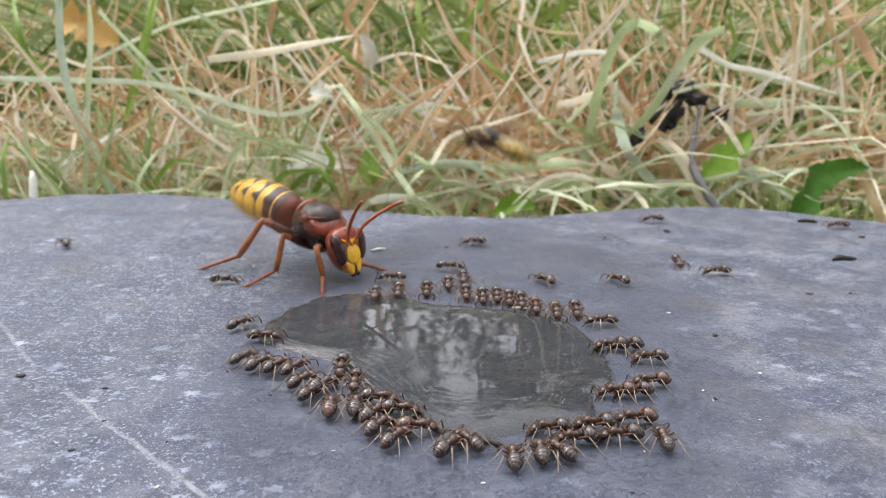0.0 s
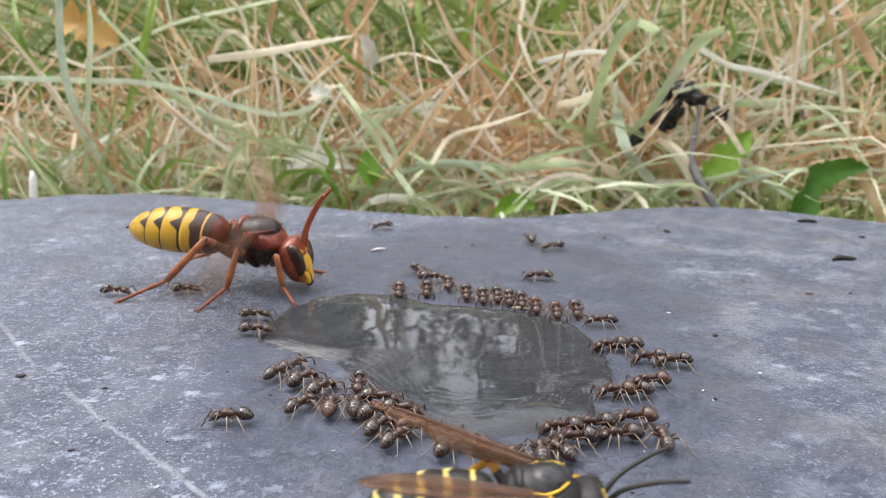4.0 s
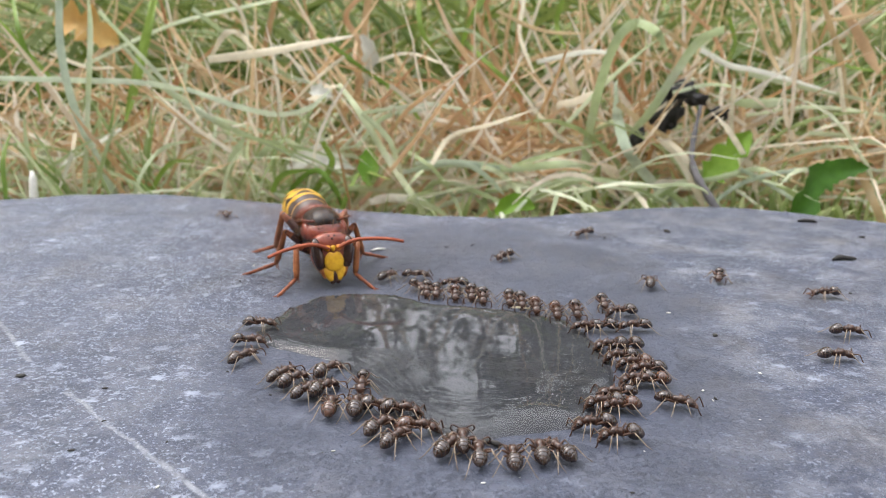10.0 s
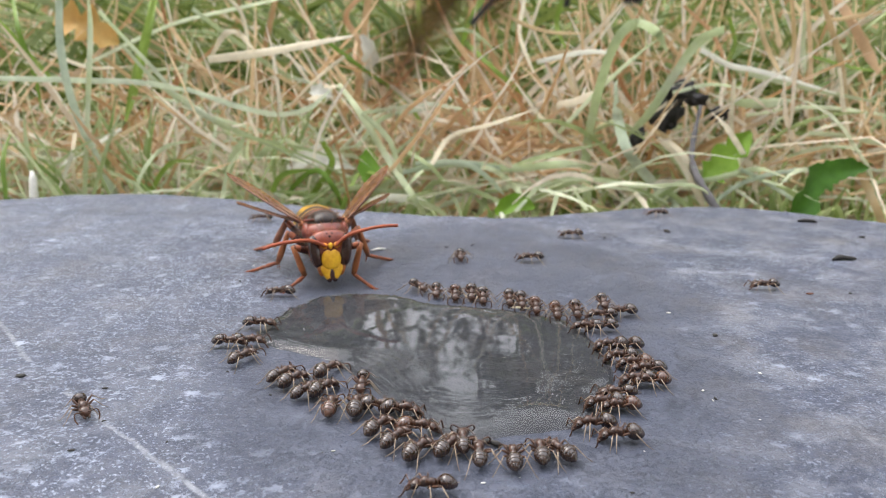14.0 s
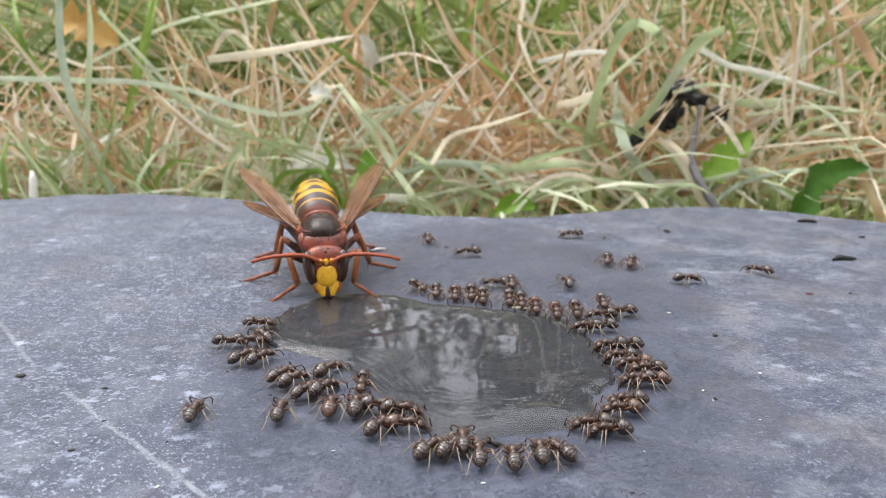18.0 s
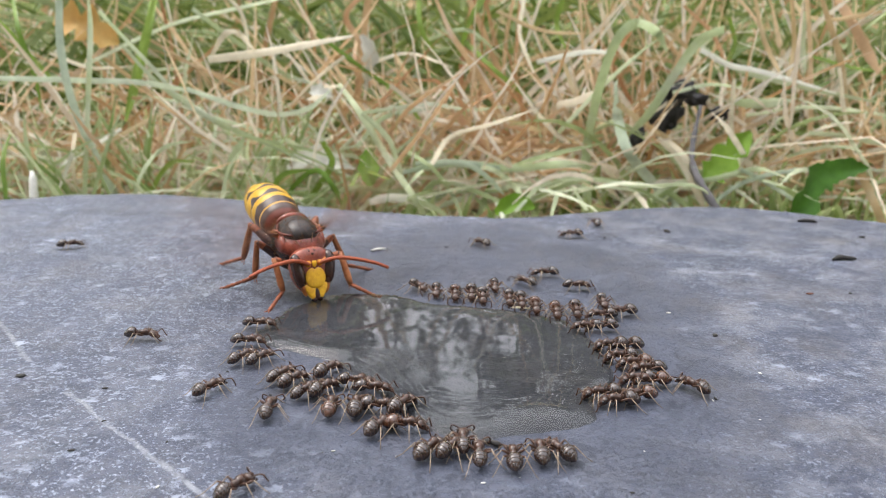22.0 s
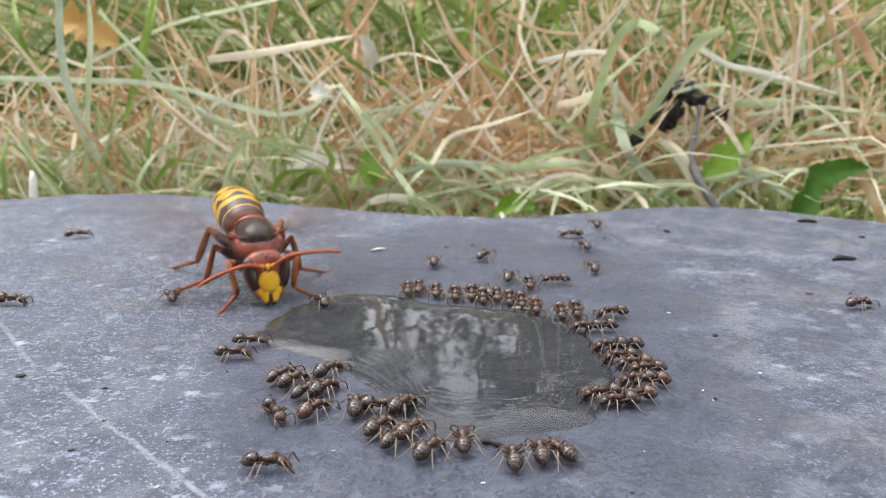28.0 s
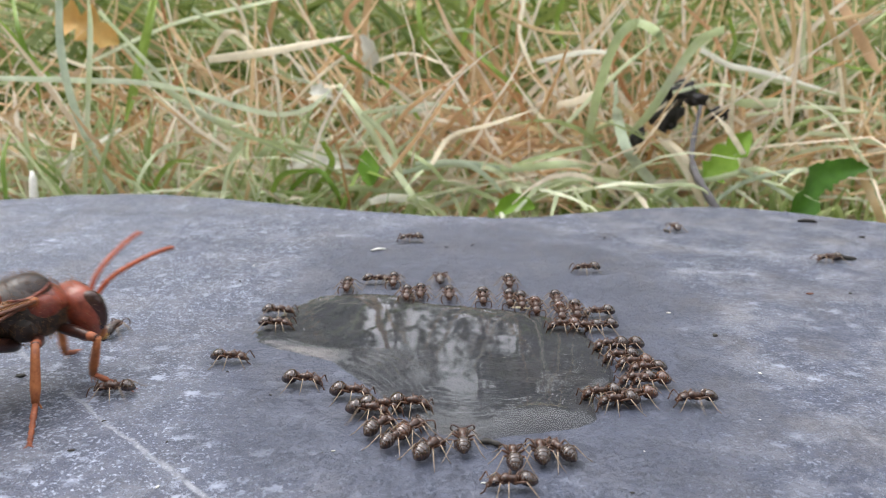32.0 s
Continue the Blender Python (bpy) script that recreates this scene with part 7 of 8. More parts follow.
    crawl(3, [(0, -26.8, 94.7, 55), (0.25, -26.2, 92.9, -9), (0.5, -25.7, 91.2, -73), (1, -24.6, 87.6, -118), (1.25, -25.5, 88.7, -174), (1.5, -26.4, 89.8, -230), (2, -28.2, 91.9, -272), (2.5, -26.3, 92.3, -348), (3, -24.4, 92.7, -360), (4.1, -24.4, 92.7, -360), (4.5, -23.5, 91.4, -415), (4.9, -22.6, 90, -360), (6, -22.6, 90, -360), (7, -23.4, 90, -360), (8, -24.4, 88.9, -360), (25, -24.4, 88.9, -360), (28, -24.2, 88.9, -360), (28.25, -24.4, 91, -313), (28.5, -24.5, 93.2, -266), (29, -24.8, 97.4, -300), (29.25, -24.1, 96.3, -359), (29.5, -23.3, 95.1, -418), (30, -21.9, 92.9, -397), (30.25, -22.1, 93.6, -327), (30.5, -22.2, 94.3, -258), (30.75, -22.4, 95, -309), (31, -22.5, 95.7, -360), (32, -22.3, 94.9, -360)])
    crawl(3, [(0, -22.7, 90.4, 0), (1, -22.7, 90, 0), (1.25, -23, 91.5, 51), (1.5, -23.3, 93, 101), (2, -23.9, 95.9, 110), (2.5, -24.8, 97, 130), (2.75, -25.2, 97.5, 65), (3, -25.7, 98.1, 0), (4.1, -25.7, 98.1, 0), (4.3, -28.1, 97, -78), (4.5, -30.6, 96, -157), (4.9, -35.4, 93.9, -175), (6, -35.4, 93.9, -175), (6.5, -54.3, 93.9, -180), (7, -73.1, 93.9, -192), (7.5, -75.7, 98.5, -240), (7.75, -77, 100.8, -287), (8, -78.4, 103.1, -334), (8.5, -66.3, 103.1, -360), (9, -54.2, 103.1, -350), (9.5, -31.5, 109, -345), (10, -8.8, 114.9, -305), (10.5, -8.8, 141.6, -270), (11, -8.8, 168.4, -270), (14.6, -8.8, 168.4, -270), (15, -12.5, 169.3, -193), (15.2, -14.3, 169.7, -149), (15.4, -16.2, 170.2, -104), (19, -16.2, 170.2, -104), (19.5, -16.2, 154, -90), (19.75, -16.2, 145.9, -45), (20, -16.2, 137.8, 0), (20.25, -16.2, 145.9, 45), (20.5, -16.2, 154, 90), (21, -16.2, 170.2, 102), (21.5, -20, 171.4, 162), (21.75, -21.9, 172.1, 206), (22, -23.8, 172.7, 251), (22.5, -23.8, 160.7, 270), (22.75, -23.8, 154.7, 315), (23, -23.8, 148.7, 360), (23.25, -23.8, 154.7, 405), (23.5, -23.8, 160.7, 450), (24, -23.8, 172.7, 450), (26.01, -23.8, 172.7, 450), (26.5, -32.1, 175.9, 519), (26.75, -36.2, 177.4, 561), (26.99, -40.4, 179, 604), (29, -40.4, 179, 604), (29.5, -40.4, 159, 630), (30, -40.4, 139, 641), (30.5, -35.5, 134.8, 679), (31, -30.6, 130.5, 654), (31.5, -26.7, 115, 644), (32, -22.9, 99.6, 720)])
    crawl(3, [(0, -23.6, 83.7, 55), (0.25, -23, 73.3, -16), (0.5, -22.5, 62.9, -87), (1, -21.3, 42, -87), (2.87, -21.3, 42, -87), (3.18, -15.6, 42, -43), (3.5, -9.9, 42, 0), (4.13, 1.5, 42, 32), (6, 1.5, 42, 32), (6.5, 1.6, 49.1, 89), (6.75, 1.7, 52.7, 45), (7, 1.7, 56.2, 0), (8, 3.4, 56.2, 0), (8.5, 11.4, 58.1, 13), (9, 19.5, 60, 50), (9.5, 19.1, 67.3, 93), (9.75, 18.9, 70.9, 137), (10, 18.7, 74.6, 180), (14.87, 18.7, 74.6, 180), (15.19, 20.5, 79.9, 125), (15.5, 22.4, 85.2, 71), (16.13, 26.1, 95.9, 89), (17, 26.1, 95.9, 89), (17.5, 22.6, 103.7, 114), (18, 19.1, 111.5, 93), (18.25, 20.7, 110.4, 30), (18.5, 22.3, 109.4, -33), (19, 25.5, 107.2, -70), (19.25, 24.3, 107.3, -126), (19.5, 23, 107.4, -183), (20, 20.6, 107.5, -208), (20.5, 20.4, 108.8, -261), (20.75, 20.3, 109.5, -311), (21, 20.2, 110.1, -360), (23, 20.2, 110.1, -360), (23.5, 20, 110.7, -405), (24, 19.9, 111.2, -450), (25, 20, 111.5, -450), (26.1, 20, 111.5, -450), (26.3, 19.4, 111.8, -510), (26.5, 18.8, 112.2, -570), (26.9, 17.6, 112.9, -540), (28, 17.6, 112.9, -540), (29, 18.1, 113.4, -540), (29.5, 17.9, 112.7, -495), (30, 17.7, 112, -450), (30.5, 17.9, 112.7, -495), (31, 18.1, 113.4, -540), (31.25, 19.4, 114.8, -608), (31.5, 20.8, 116.1, -675), (31.75, 22.1, 117.4, -608), (32, 23.4, 118.7, -540)])
    crawl(4, [(0, -21.3, 82.1, 55), (1, -21.1, 81.8, 55), (1.25, -20.5, 71.9, -16), (1.5, -20, 61.9, -87), (2, -19, 42, -87), (3.1, -19, 42, -87), (3.3, -17.1, 42, -43), (3.5, -15.3, 42, 0), (3.9, -11.6, 42, 75), (5, -11.6, 42, 75), (5.5, -12.2, 53, 93), (6, -12.9, 64, 62), (6.25, -10.5, 62.4, 13), (6.5, -8.1, 60.7, -35), (7, -3.3, 57.3, -66), (7.5, -3.2, 49.7, -89), (8, -3, 42, -89), (8.6, -3, 42, -89), (8.8, -4.7, 42, -134), (9, -6.5, 42, -180), (9.4, -10, 42, -238), (10, -10, 42, -238), (10.5, -10.5, 48.5, -265), (10.75, -10.8, 51.8, -313), (11, -11.1, 55, -360), (11.25, -10.8, 51.8, -403), (11.5, -10.5, 48.5, -445), (12, -10, 42, -445), (13.6, -10, 42, -445), (13.8, -7, 42, -403), (14, -4.1, 42, -360), (14.4, 1.8, 42, -304), (16, 1.8, 42, -304), (16.5, 1.9, 51, -271), (16.75, 2, 55.5, -315), (17, 2, 60, -360), (17.25, 2, 55.5, -405), (17.5, 1.9, 51, -451), (18, 1.8, 42, -451), (19.61, 1.8, 42, -451), (20.06, -6.1, 42, -495), (20.5, -14.1, 42, -540), (21.39, -30.1, 42, -573), (23, -30.1, 42, -573), (23.5, -31.8, 53.5, -622), (23.75, -32.6, 59.3, -671), (24, -33.4, 65.1, -720), (24.25, -32.6, 59.3, -761), (24.5, -31.8, 53.5, -802), (25, -30.1, 42, -802), (32, -30.1, 42, -802)])
    crawl(3, [(0, -19.2, 81.5, 55), (1, -19, 80.6, 55), (2, -19.2, 81.8, 55), (3, -17.5, 81.5, 55), (4.1, -17.5, 81.5, 55), (4.3, -18.3, 81.6, 115), (4.5, -19, 81.6, 174), (4.7, -19.8, 81.7, 115), (4.9, -20.5, 81.8, 55), (6, -20.5, 81.8, 55), (7, -20.8, 81.3, 55), (8, -21.8, 81.5, 0), (8.25, -22.4, 82.1, 70), (8.5, -23.1, 82.6, 140), (9, -24.4, 83.7, 90), (10, -23.8, 83.9, 55), (24, -23.8, 83.9, 55), (24.25, -24.5, 83.9, 119), (24.5, -25.2, 83.8, 183), (24.67, -25.7, 83.8, 242), (24.83, -26.2, 83.8, 301), (25, -26.6, 83.7, 360), (25.82, -26.6, 83.7, 360), (26.16, -29.8, 89, 420), (26.5, -32.9, 94.2, 481), (27.18, -39.1, 104.7, 468), (28, -39.1, 104.7, 468), (28.5, -38.4, 111.3, 444), (29, -37.6, 117.8, 477), (29.5, -43.5, 121.5, 508), (29.75, -46.5, 123.4, 555), (30, -49.4, 125.2, 603), (30.5, -44.5, 119.6, 671), (31, -39.6, 114, 642), (31.5, -41.1, 103.1, 622), (31.67, -41.6, 99.5, 565), (31.83, -42.1, 95.9, 507), (32, -42.5, 92.3, 450)])
    crawl(3, [(0, -17, 81, 55), (1, -17.3, 81, 55), (1.25, -17.5, 80.4, -24), (1.5, -17.6, 79.7, -103), (1.75, -17.8, 79.1, -24), (2, -17.9, 78.5, 55), (3, -18.8, 80, 55), (6, -18.4, 79.2, 55), (7, -18.4, 79.2, 55), (8, -18.8, 79.5, 55), (9, -18.2, 79.1, 55), (28, -18.2, 79.1, 55), (28.5, -19.1, 78.3, 0), (29, -19.9, 77.6, -55), (29.25, -24.8, 79.9, -130), (29.5, -29.7, 82.2, -205), (30, -39.6, 86.8, -136), (30.5, -36.4, 75.7, -74), (31, -33.2, 64.6, -69), (31.17, -33.5, 66.3, -13), (31.33, -33.9, 68.1, 44), (31.5, -34.2, 69.9, 101), (32, -35.2, 75.2, 180)])
    crawl(4, [(0, -15.6, 77.7, 55), (1, -15.9, 78, 55), (1.17, -16.4, 77.6, 112), (1.33, -16.8, 77.1, 169), (1.5, -17.3, 76.6, 226), (2, -18.7, 75.2, 240), (2.5, -19.9, 72.2, 248), (3, -21.1, 69.2, 180), (4.1, -21.1, 69.2, 180), (4.23, -20.4, 69.2, 239), (4.37, -19.7, 69.1, 298), (4.5, -19, 69.1, 357), (4.9, -16.8, 69, 346), (6, -16.8, 69, 346), (6.5, -15.6, 68.2, 328), (7, -14.4, 67.5, 347), (7.5, -6.3, 66, 350), (7.75, -2.2, 65.3, 400), (8, 1.9, 64.6, 450), (32, 1.9, 64.6, 450)])
    crawl(3, [(0, -14, 74.8, 55), (1, -14.2, 75, 55), (2, -14.1, 74.6, 55), (2.17, -14.2, 74.1, 1), (2.33, -14.4, 73.7, -52), (2.5, -14.5, 73.3, -106), (2.67, -14.6, 72.8, -52), (2.83, -14.7, 72.4, 1), (3, -14.8, 72, 55), (4.1, -14.8, 72, 55), (4.5, -14.8, 73.6, 90), (4.9, -14.8, 75.2, 55), (30, -14.8, 75.2, 55), (31, -15.4, 74.8, 0), (31.25, -15, 66.6, -44), (31.5, -14.6, 58.4, -87), (32, -13.8, 42, -87)])
    crawl(1, [(0, -13.1, 76.6, 55), (1, -13, 75.9, 55), (2, -12.9, 75.2, 55), (3, -13.3, 75.6, 55), (6, -12.9, 75.9, 55), (30, -12.9, 75.9, 55), (31, -12.9, 75.4, 0), (31.5, -10.3, 73.2, -40), (32, -7.7, 71, 0)])
    crawl(1, [(0, -11.7, 81.5, -90), (1, -13.1, 80.3, -90), (1.5, -14, 80.4, -45), (2, -14.8, 80.6, 0), (3, -15.1, 78.8, 55), (6, -16.6, 78, 55), (30, -16.6, 78, 55), (31, -15.1, 78.8, 0), (32, -15.6, 78, 0)])
    crawl(4, [(0, -9.7, 77.6, -90), (1, -9.6, 77.6, -90), (2, -9.6, 77.6, -90), (3, -9.5, 77.3, -90), (6, -8.9, 77.2, -90), (19, -8.9, 77.2, -90), (19.5, -9.3, 77.4, -45), (20, -9.7, 77.6, 0), (25.62, -9.7, 77.6, 0), (26.06, -8.6, 85.4, 41), (26.5, -7.5, 93.2, 82), (26.79, -6.7, 98.4, 25), (27.08, -6, 103.6, -33), (27.38, -5.2, 108.8, -90), (28, -5.2, 108.8, -90), (29, -5.4, 108.5, -90), (29.5, -6.6, 107.6, -143), (29.75, -7.2, 107.2, -186), (30, -7.8, 106.7, -229), (30.5, -7.9, 109.1, -268), (30.67, -7.9, 109.9, -209), (30.83, -7.9, 110.7, -149), (31, -8, 111.5, -90), (32, -7.6, 112.9, -90)])
    crawl(2, [(0, -11.6, 71.7, 90), (25, -11.6, 71.7, 90), (28, -13.2, 71.1, 55), (29, -13.4, 70.7, 55), (30, -13.2, 70.7, 55), (30.25, -12.7, 69.3, -8), (30.5, -12.2, 67.9, -71), (31, -11.2, 65.1, -84), (31.5, -10.6, 53.5, -87), (32, -10.1, 42, -87)])
    crawl(1, [(0, -9, 71.9, 90), (30, -9, 71.9, 90), (30.17, -8.7, 69.2, 32), (30.33, -8.5, 66.6, -26), (30.5, -8.2, 64, -85), (31, -7.5, 56.1, -86), (31.5, -7.1, 49, -87), (32, -6.8, 42, -87)])
    crawl(1, [(0, -6.7, 73.6, 0), (4.1, -6.7, 73.6, 0), (4.3, -9, 76, 67), (4.5, -11.3, 78.4, 134), (4.7, -13.6, 80.7, 67), (4.9, -15.9, 83.1, 0), (6, -15.9, 83.1, 0), (6.5, -14.9, 82.3, 45), (7, -14, 81.5, 90), (8, -13.1, 80.7, 55), (30, -13.1, 80.7, 55), (30.25, -12.2, 79.5, 0), (30.5, -11.4, 78.3, -55), (31, -9.7, 75.9, 0), (32, -9.9, 75, 0)])
    crawl(1, [(0, -6.9, 70.3, 55), (3, -6.9, 70.3, 55), (6, -6.5, 71.9, 0), (32, -6.5, 71.9, 0)])
    crawl(0, [(0, -6.2, 67.6, 55), (32, -6.2, 67.6, 55)])
    crawl(4, [(0, -4.5, 65.2, 55), (15.1, -4.5, 65.2, 55), (15.3, -7.5, 66.6, 105), (15.5, -10.4, 68, 155), (15.9, -16.4, 70.7, 90), (17, -16.4, 70.7, 90), (18, -16.6, 70.5, 90), (19, -16.6, 70.5, 90), (20, -17.6, 71.1, 125), (21, -17.3, 69.8, 125), (22, -17.9, 71.1, 90), (22.5, -18.5, 73, 109), (22.75, -18.9, 74, 51), (23, -19.2, 75, -8), (23.5, -16.3, 72.7, -38), (24, -13.4, 70.5, -38), (24.5, -9.6, 67.4, -39), (25, -5.8, 64.4, 0), (28, -4.5, 65.2, 55), (32, -4.5, 65.2, 55)])
    crawl(1, [(0, -4.3, 71, 0), (20, -4.3, 71, 0), (21, -4.2, 72.2, 55), (31, -4.2, 72.2, 55), (32, -3.5, 72.4, 0)])
    crawl(2, [(0, -2.5, 67.4, 0), (14, -2.5, 67.4, 0), (17, -3.7, 67.9, 0), (25, -3.7, 67.9, 0), (28, -3.1, 67, 55), (32, -3.1, 67, 55)])
    crawl(0, [(0, 0.6, 63.7, 55), (6, 0.6, 63.7, 55), (7, 0.1, 63.5, 55), (8, 0.6, 63.7, 55), (14, 0.6, 63.7, 55), (17, 0.8, 63.5, 55), (22, 0.8, 63.5, 55), (22.25, 0.8, 58.1, -18), (22.5, 0.8, 52.8, -90), (23, 0.8, 42, -90), (32, 0.8, 42, -90)])
    crawl(4, [(0, 2.4, 64.6, 125), (6, 2.4, 64.6, 125), (6.17, 2.7, 64, 181), (6.33, 2.9, 63.5, 237), (6.5, 3.2, 62.9, 293), (6.75, 3.5, 62.1, 354), (7, 3.9, 61.3, 415), (8, 3.3, 62.3, 450), (22, 3.3, 62.3, 450), (22.25, 5.6, 61.1, 391), (22.5, 7.9, 59.9, 333), (23, 12.6, 57.5, 292), (23.5, 12, 49.7, 265), (24, 11.3, 42, 265), (25.33, 11, 42, 206), (26.67, 10.6, 42, 146), (28, 10.2, 42, 86), (28.5, 10.8, 49.7, 86), (28.75, 11.1, 53.6, 43), (29, 11.4, 57.5, 0), (29.25, 11.1, 53.6, -47), (29.5, 10.8, 49.7, -94), (30, 10.2, 42, -94), (32, 10.2, 42, -94)])
    crawl(4, [(0, -68.4, 133.9, 125), (0.5, -82.3, 133.9, 180), (1, -96.1, 133.9, 180), (2.67, -95.8, 133.4, 120), (4.33, -95.5, 132.8, 60), (6, -95.2, 132.3, 0), (6.5, -86.3, 132.3, 0), (7, -77.3, 132.3, 0), (7.17, -80.3, 132.3, 60), (7.33, -83.3, 132.3, 120), (7.5, -86.3, 132.3, 180), (8, -95.2, 132.3, 180), (8.3, -95.2, 132.3, 180), (8.9, -89.3, 122, 240), (9.5, -83.3, 111.6, 300), (10.7, -71.4, 91, 326), (11, -71.4, 91, 326), (11.5, -52.4, 91, 360), (12, -33.5, 91, 368), (12.5, -31.8, 94, 420), (13, -30, 97, 420), (13.5, -27, 102.2, 420), (13.75, -25.5, 104.9, 480), (14, -24, 107.5, 540), (15.02, -24, 107.5, 540), (15.26, -23.7, 103.2, 587), (15.5, -23.4, 98.9, 634), (15.74, -23.1, 94.7, 560), (15.98, -22.7, 90.4, 485), (19, -22.7, 90.4, 485), (19.17, -20.2, 88, 429), (19.33, -17.7, 85.6, 372), (19.5, -15.2, 83.2, 316), (20, -7.7, 75.9, 360), (26.1, -7.7, 75.9, 360), (26.3, -10.1, 74.6, 285), (26.5, -12.4, 73.2, 210), (26.7, -14.8, 71.9, 258), (26.9, -17.2, 70.5, 306), (28, -17.2, 70.5, 306), (28.5, -6, 64.4, 331), (28.75, -0.4, 61.4, 256), (29, 5.2, 58.4, 180), (30, 6.9, 58.2, 180), (31, 6.6, 57.8, 180), (32, 6, 57.8, 180)])
    crawl(4, [(0, -34, 112.9, 0), (0.25, -35, 114.9, 58), (0.5, -36, 116.9, 117), (1, -38.1, 120.9, 158), (1.5, -44.2, 120.1, 187), (2, -50.2, 119.4, 233), (2.5, -49.4, 113.3, 278), (2.75, -48.9, 110.3, 319), (3, -48.5, 107.2, 360), (4.1, -48.5, 107.2, 360), (4.3, -50.8, 109.9, 425), (4.5, -53.1, 112.5, 491), (4.9, -57.6, 117.8, 490), (6, -57.6, 117.8, 490), (6.5, -63, 124.2, 490), (7, -68.3, 130.5, 473), (7.5, -67.9, 135.8, 446), (8, -67.6, 141.1, 522), (8.5, -83.9, 141.1, 540), (9, -100.3, 141.1, 540), (9.3, -100.3, 141.1, 540), (9.9, -92.6, 127.8, 600), (10.5, -85, 114.6, 660), (11.7, -69.7, 88, 684), (12, -69.7, 88, 684), (12.5, -48.4, 88, 720), (13, -27.2, 88, 720), (14, -26.6, 88.5, 720), (17, -26.7, 87.6, 720), (18, -26.6, 88.5, 720), (19, -26.6, 88.5, 720), (19.25, -26.9, 89.5, 773), (19.5, -27.1, 90.4, 825), (20, -27.6, 92.3, 891), (20.5, -33.3, 91.3, 910), (20.67, -35.1, 91, 966), (20.83, -37, 90.7, 1023), (21, -38.9, 90.4, 1080), (22, -38.2, 90.4, 1080), (22.5, -33.2, 87.3, 1048), (23, -28.1, 84.2, 1080), (23.25, -28.7, 85.8, 1135), (23.5, -29.2, 87.3, 1190), (24, -30.3, 90.4, 1141), (24.5, -26.6, 92, 1104), (25, -22.8, 93.7, 1080), (26.1, -22.8, 93.7, 1080), (26.5, -20.1, 98.6, 1141), (26.9, -17.3, 103.5, 1194), (28, -17.3, 103.5, 1194), (28.5, -23.3, 105.8, 1240), (29, -29.3, 108, 1163), (29.5, -22.8, 109.7, 1095), (30, -16.3, 111.5, 1105), (30.5, -16.2, 112.9, 1163), (30.75, -16.1, 113.6, 1110), (31, -16, 114.3, 1056), (31.5, -15.3, 112.5, 1012), (32, -14.5, 110.7, 990)])
    crawl(4, [(0, 15.8, 112.9, 125), (0.5, 15.6, 115, 97), (1, 15.3, 117.2, 90), (1.5, 15.1, 116.3, 135), (2, 15, 115.4, 180), (3, 15.2, 114.9, 180), (4.04, 15.2, 114.9, 180), (4.27, 18.8, 112.8, 255), (4.5, 22.4, 110.8, 331), (4.96, 29.6, 106.7, 307), (6, 29.6, 106.7, 307), (6.5, 28.2, 102.9, 250), (7, 26.9, 99.2, 283), (7.5, 30.3, 93.4, 301), (8, 33.8, 87.6, 256), (8.25, 31.8, 89.2, 200), (8.5, 29.7, 90.8, 143), (9, 25.6, 93.9, 125), (10, 25.2, 93.7, 180), (10.5, 23.4, 95.8, 131), (11, 21.6, 97.8, 180), (26.06, 21.6, 97.8, 180), (26.5, 14.7, 101.9, 149), (26.72, 11.3, 103.9, 210), (26.94, 7.9, 106, 270), (29, 7.9, 106, 270), (29.25, 4.5, 106.2, 223), (29.5, 1.1, 106.4, 177), (29.75, -2.3, 106.5, 223), (30, -5.7, 106.7, 270), (31, -5.3, 106.7, 270), (32, -5.3, 106.7, 270)])
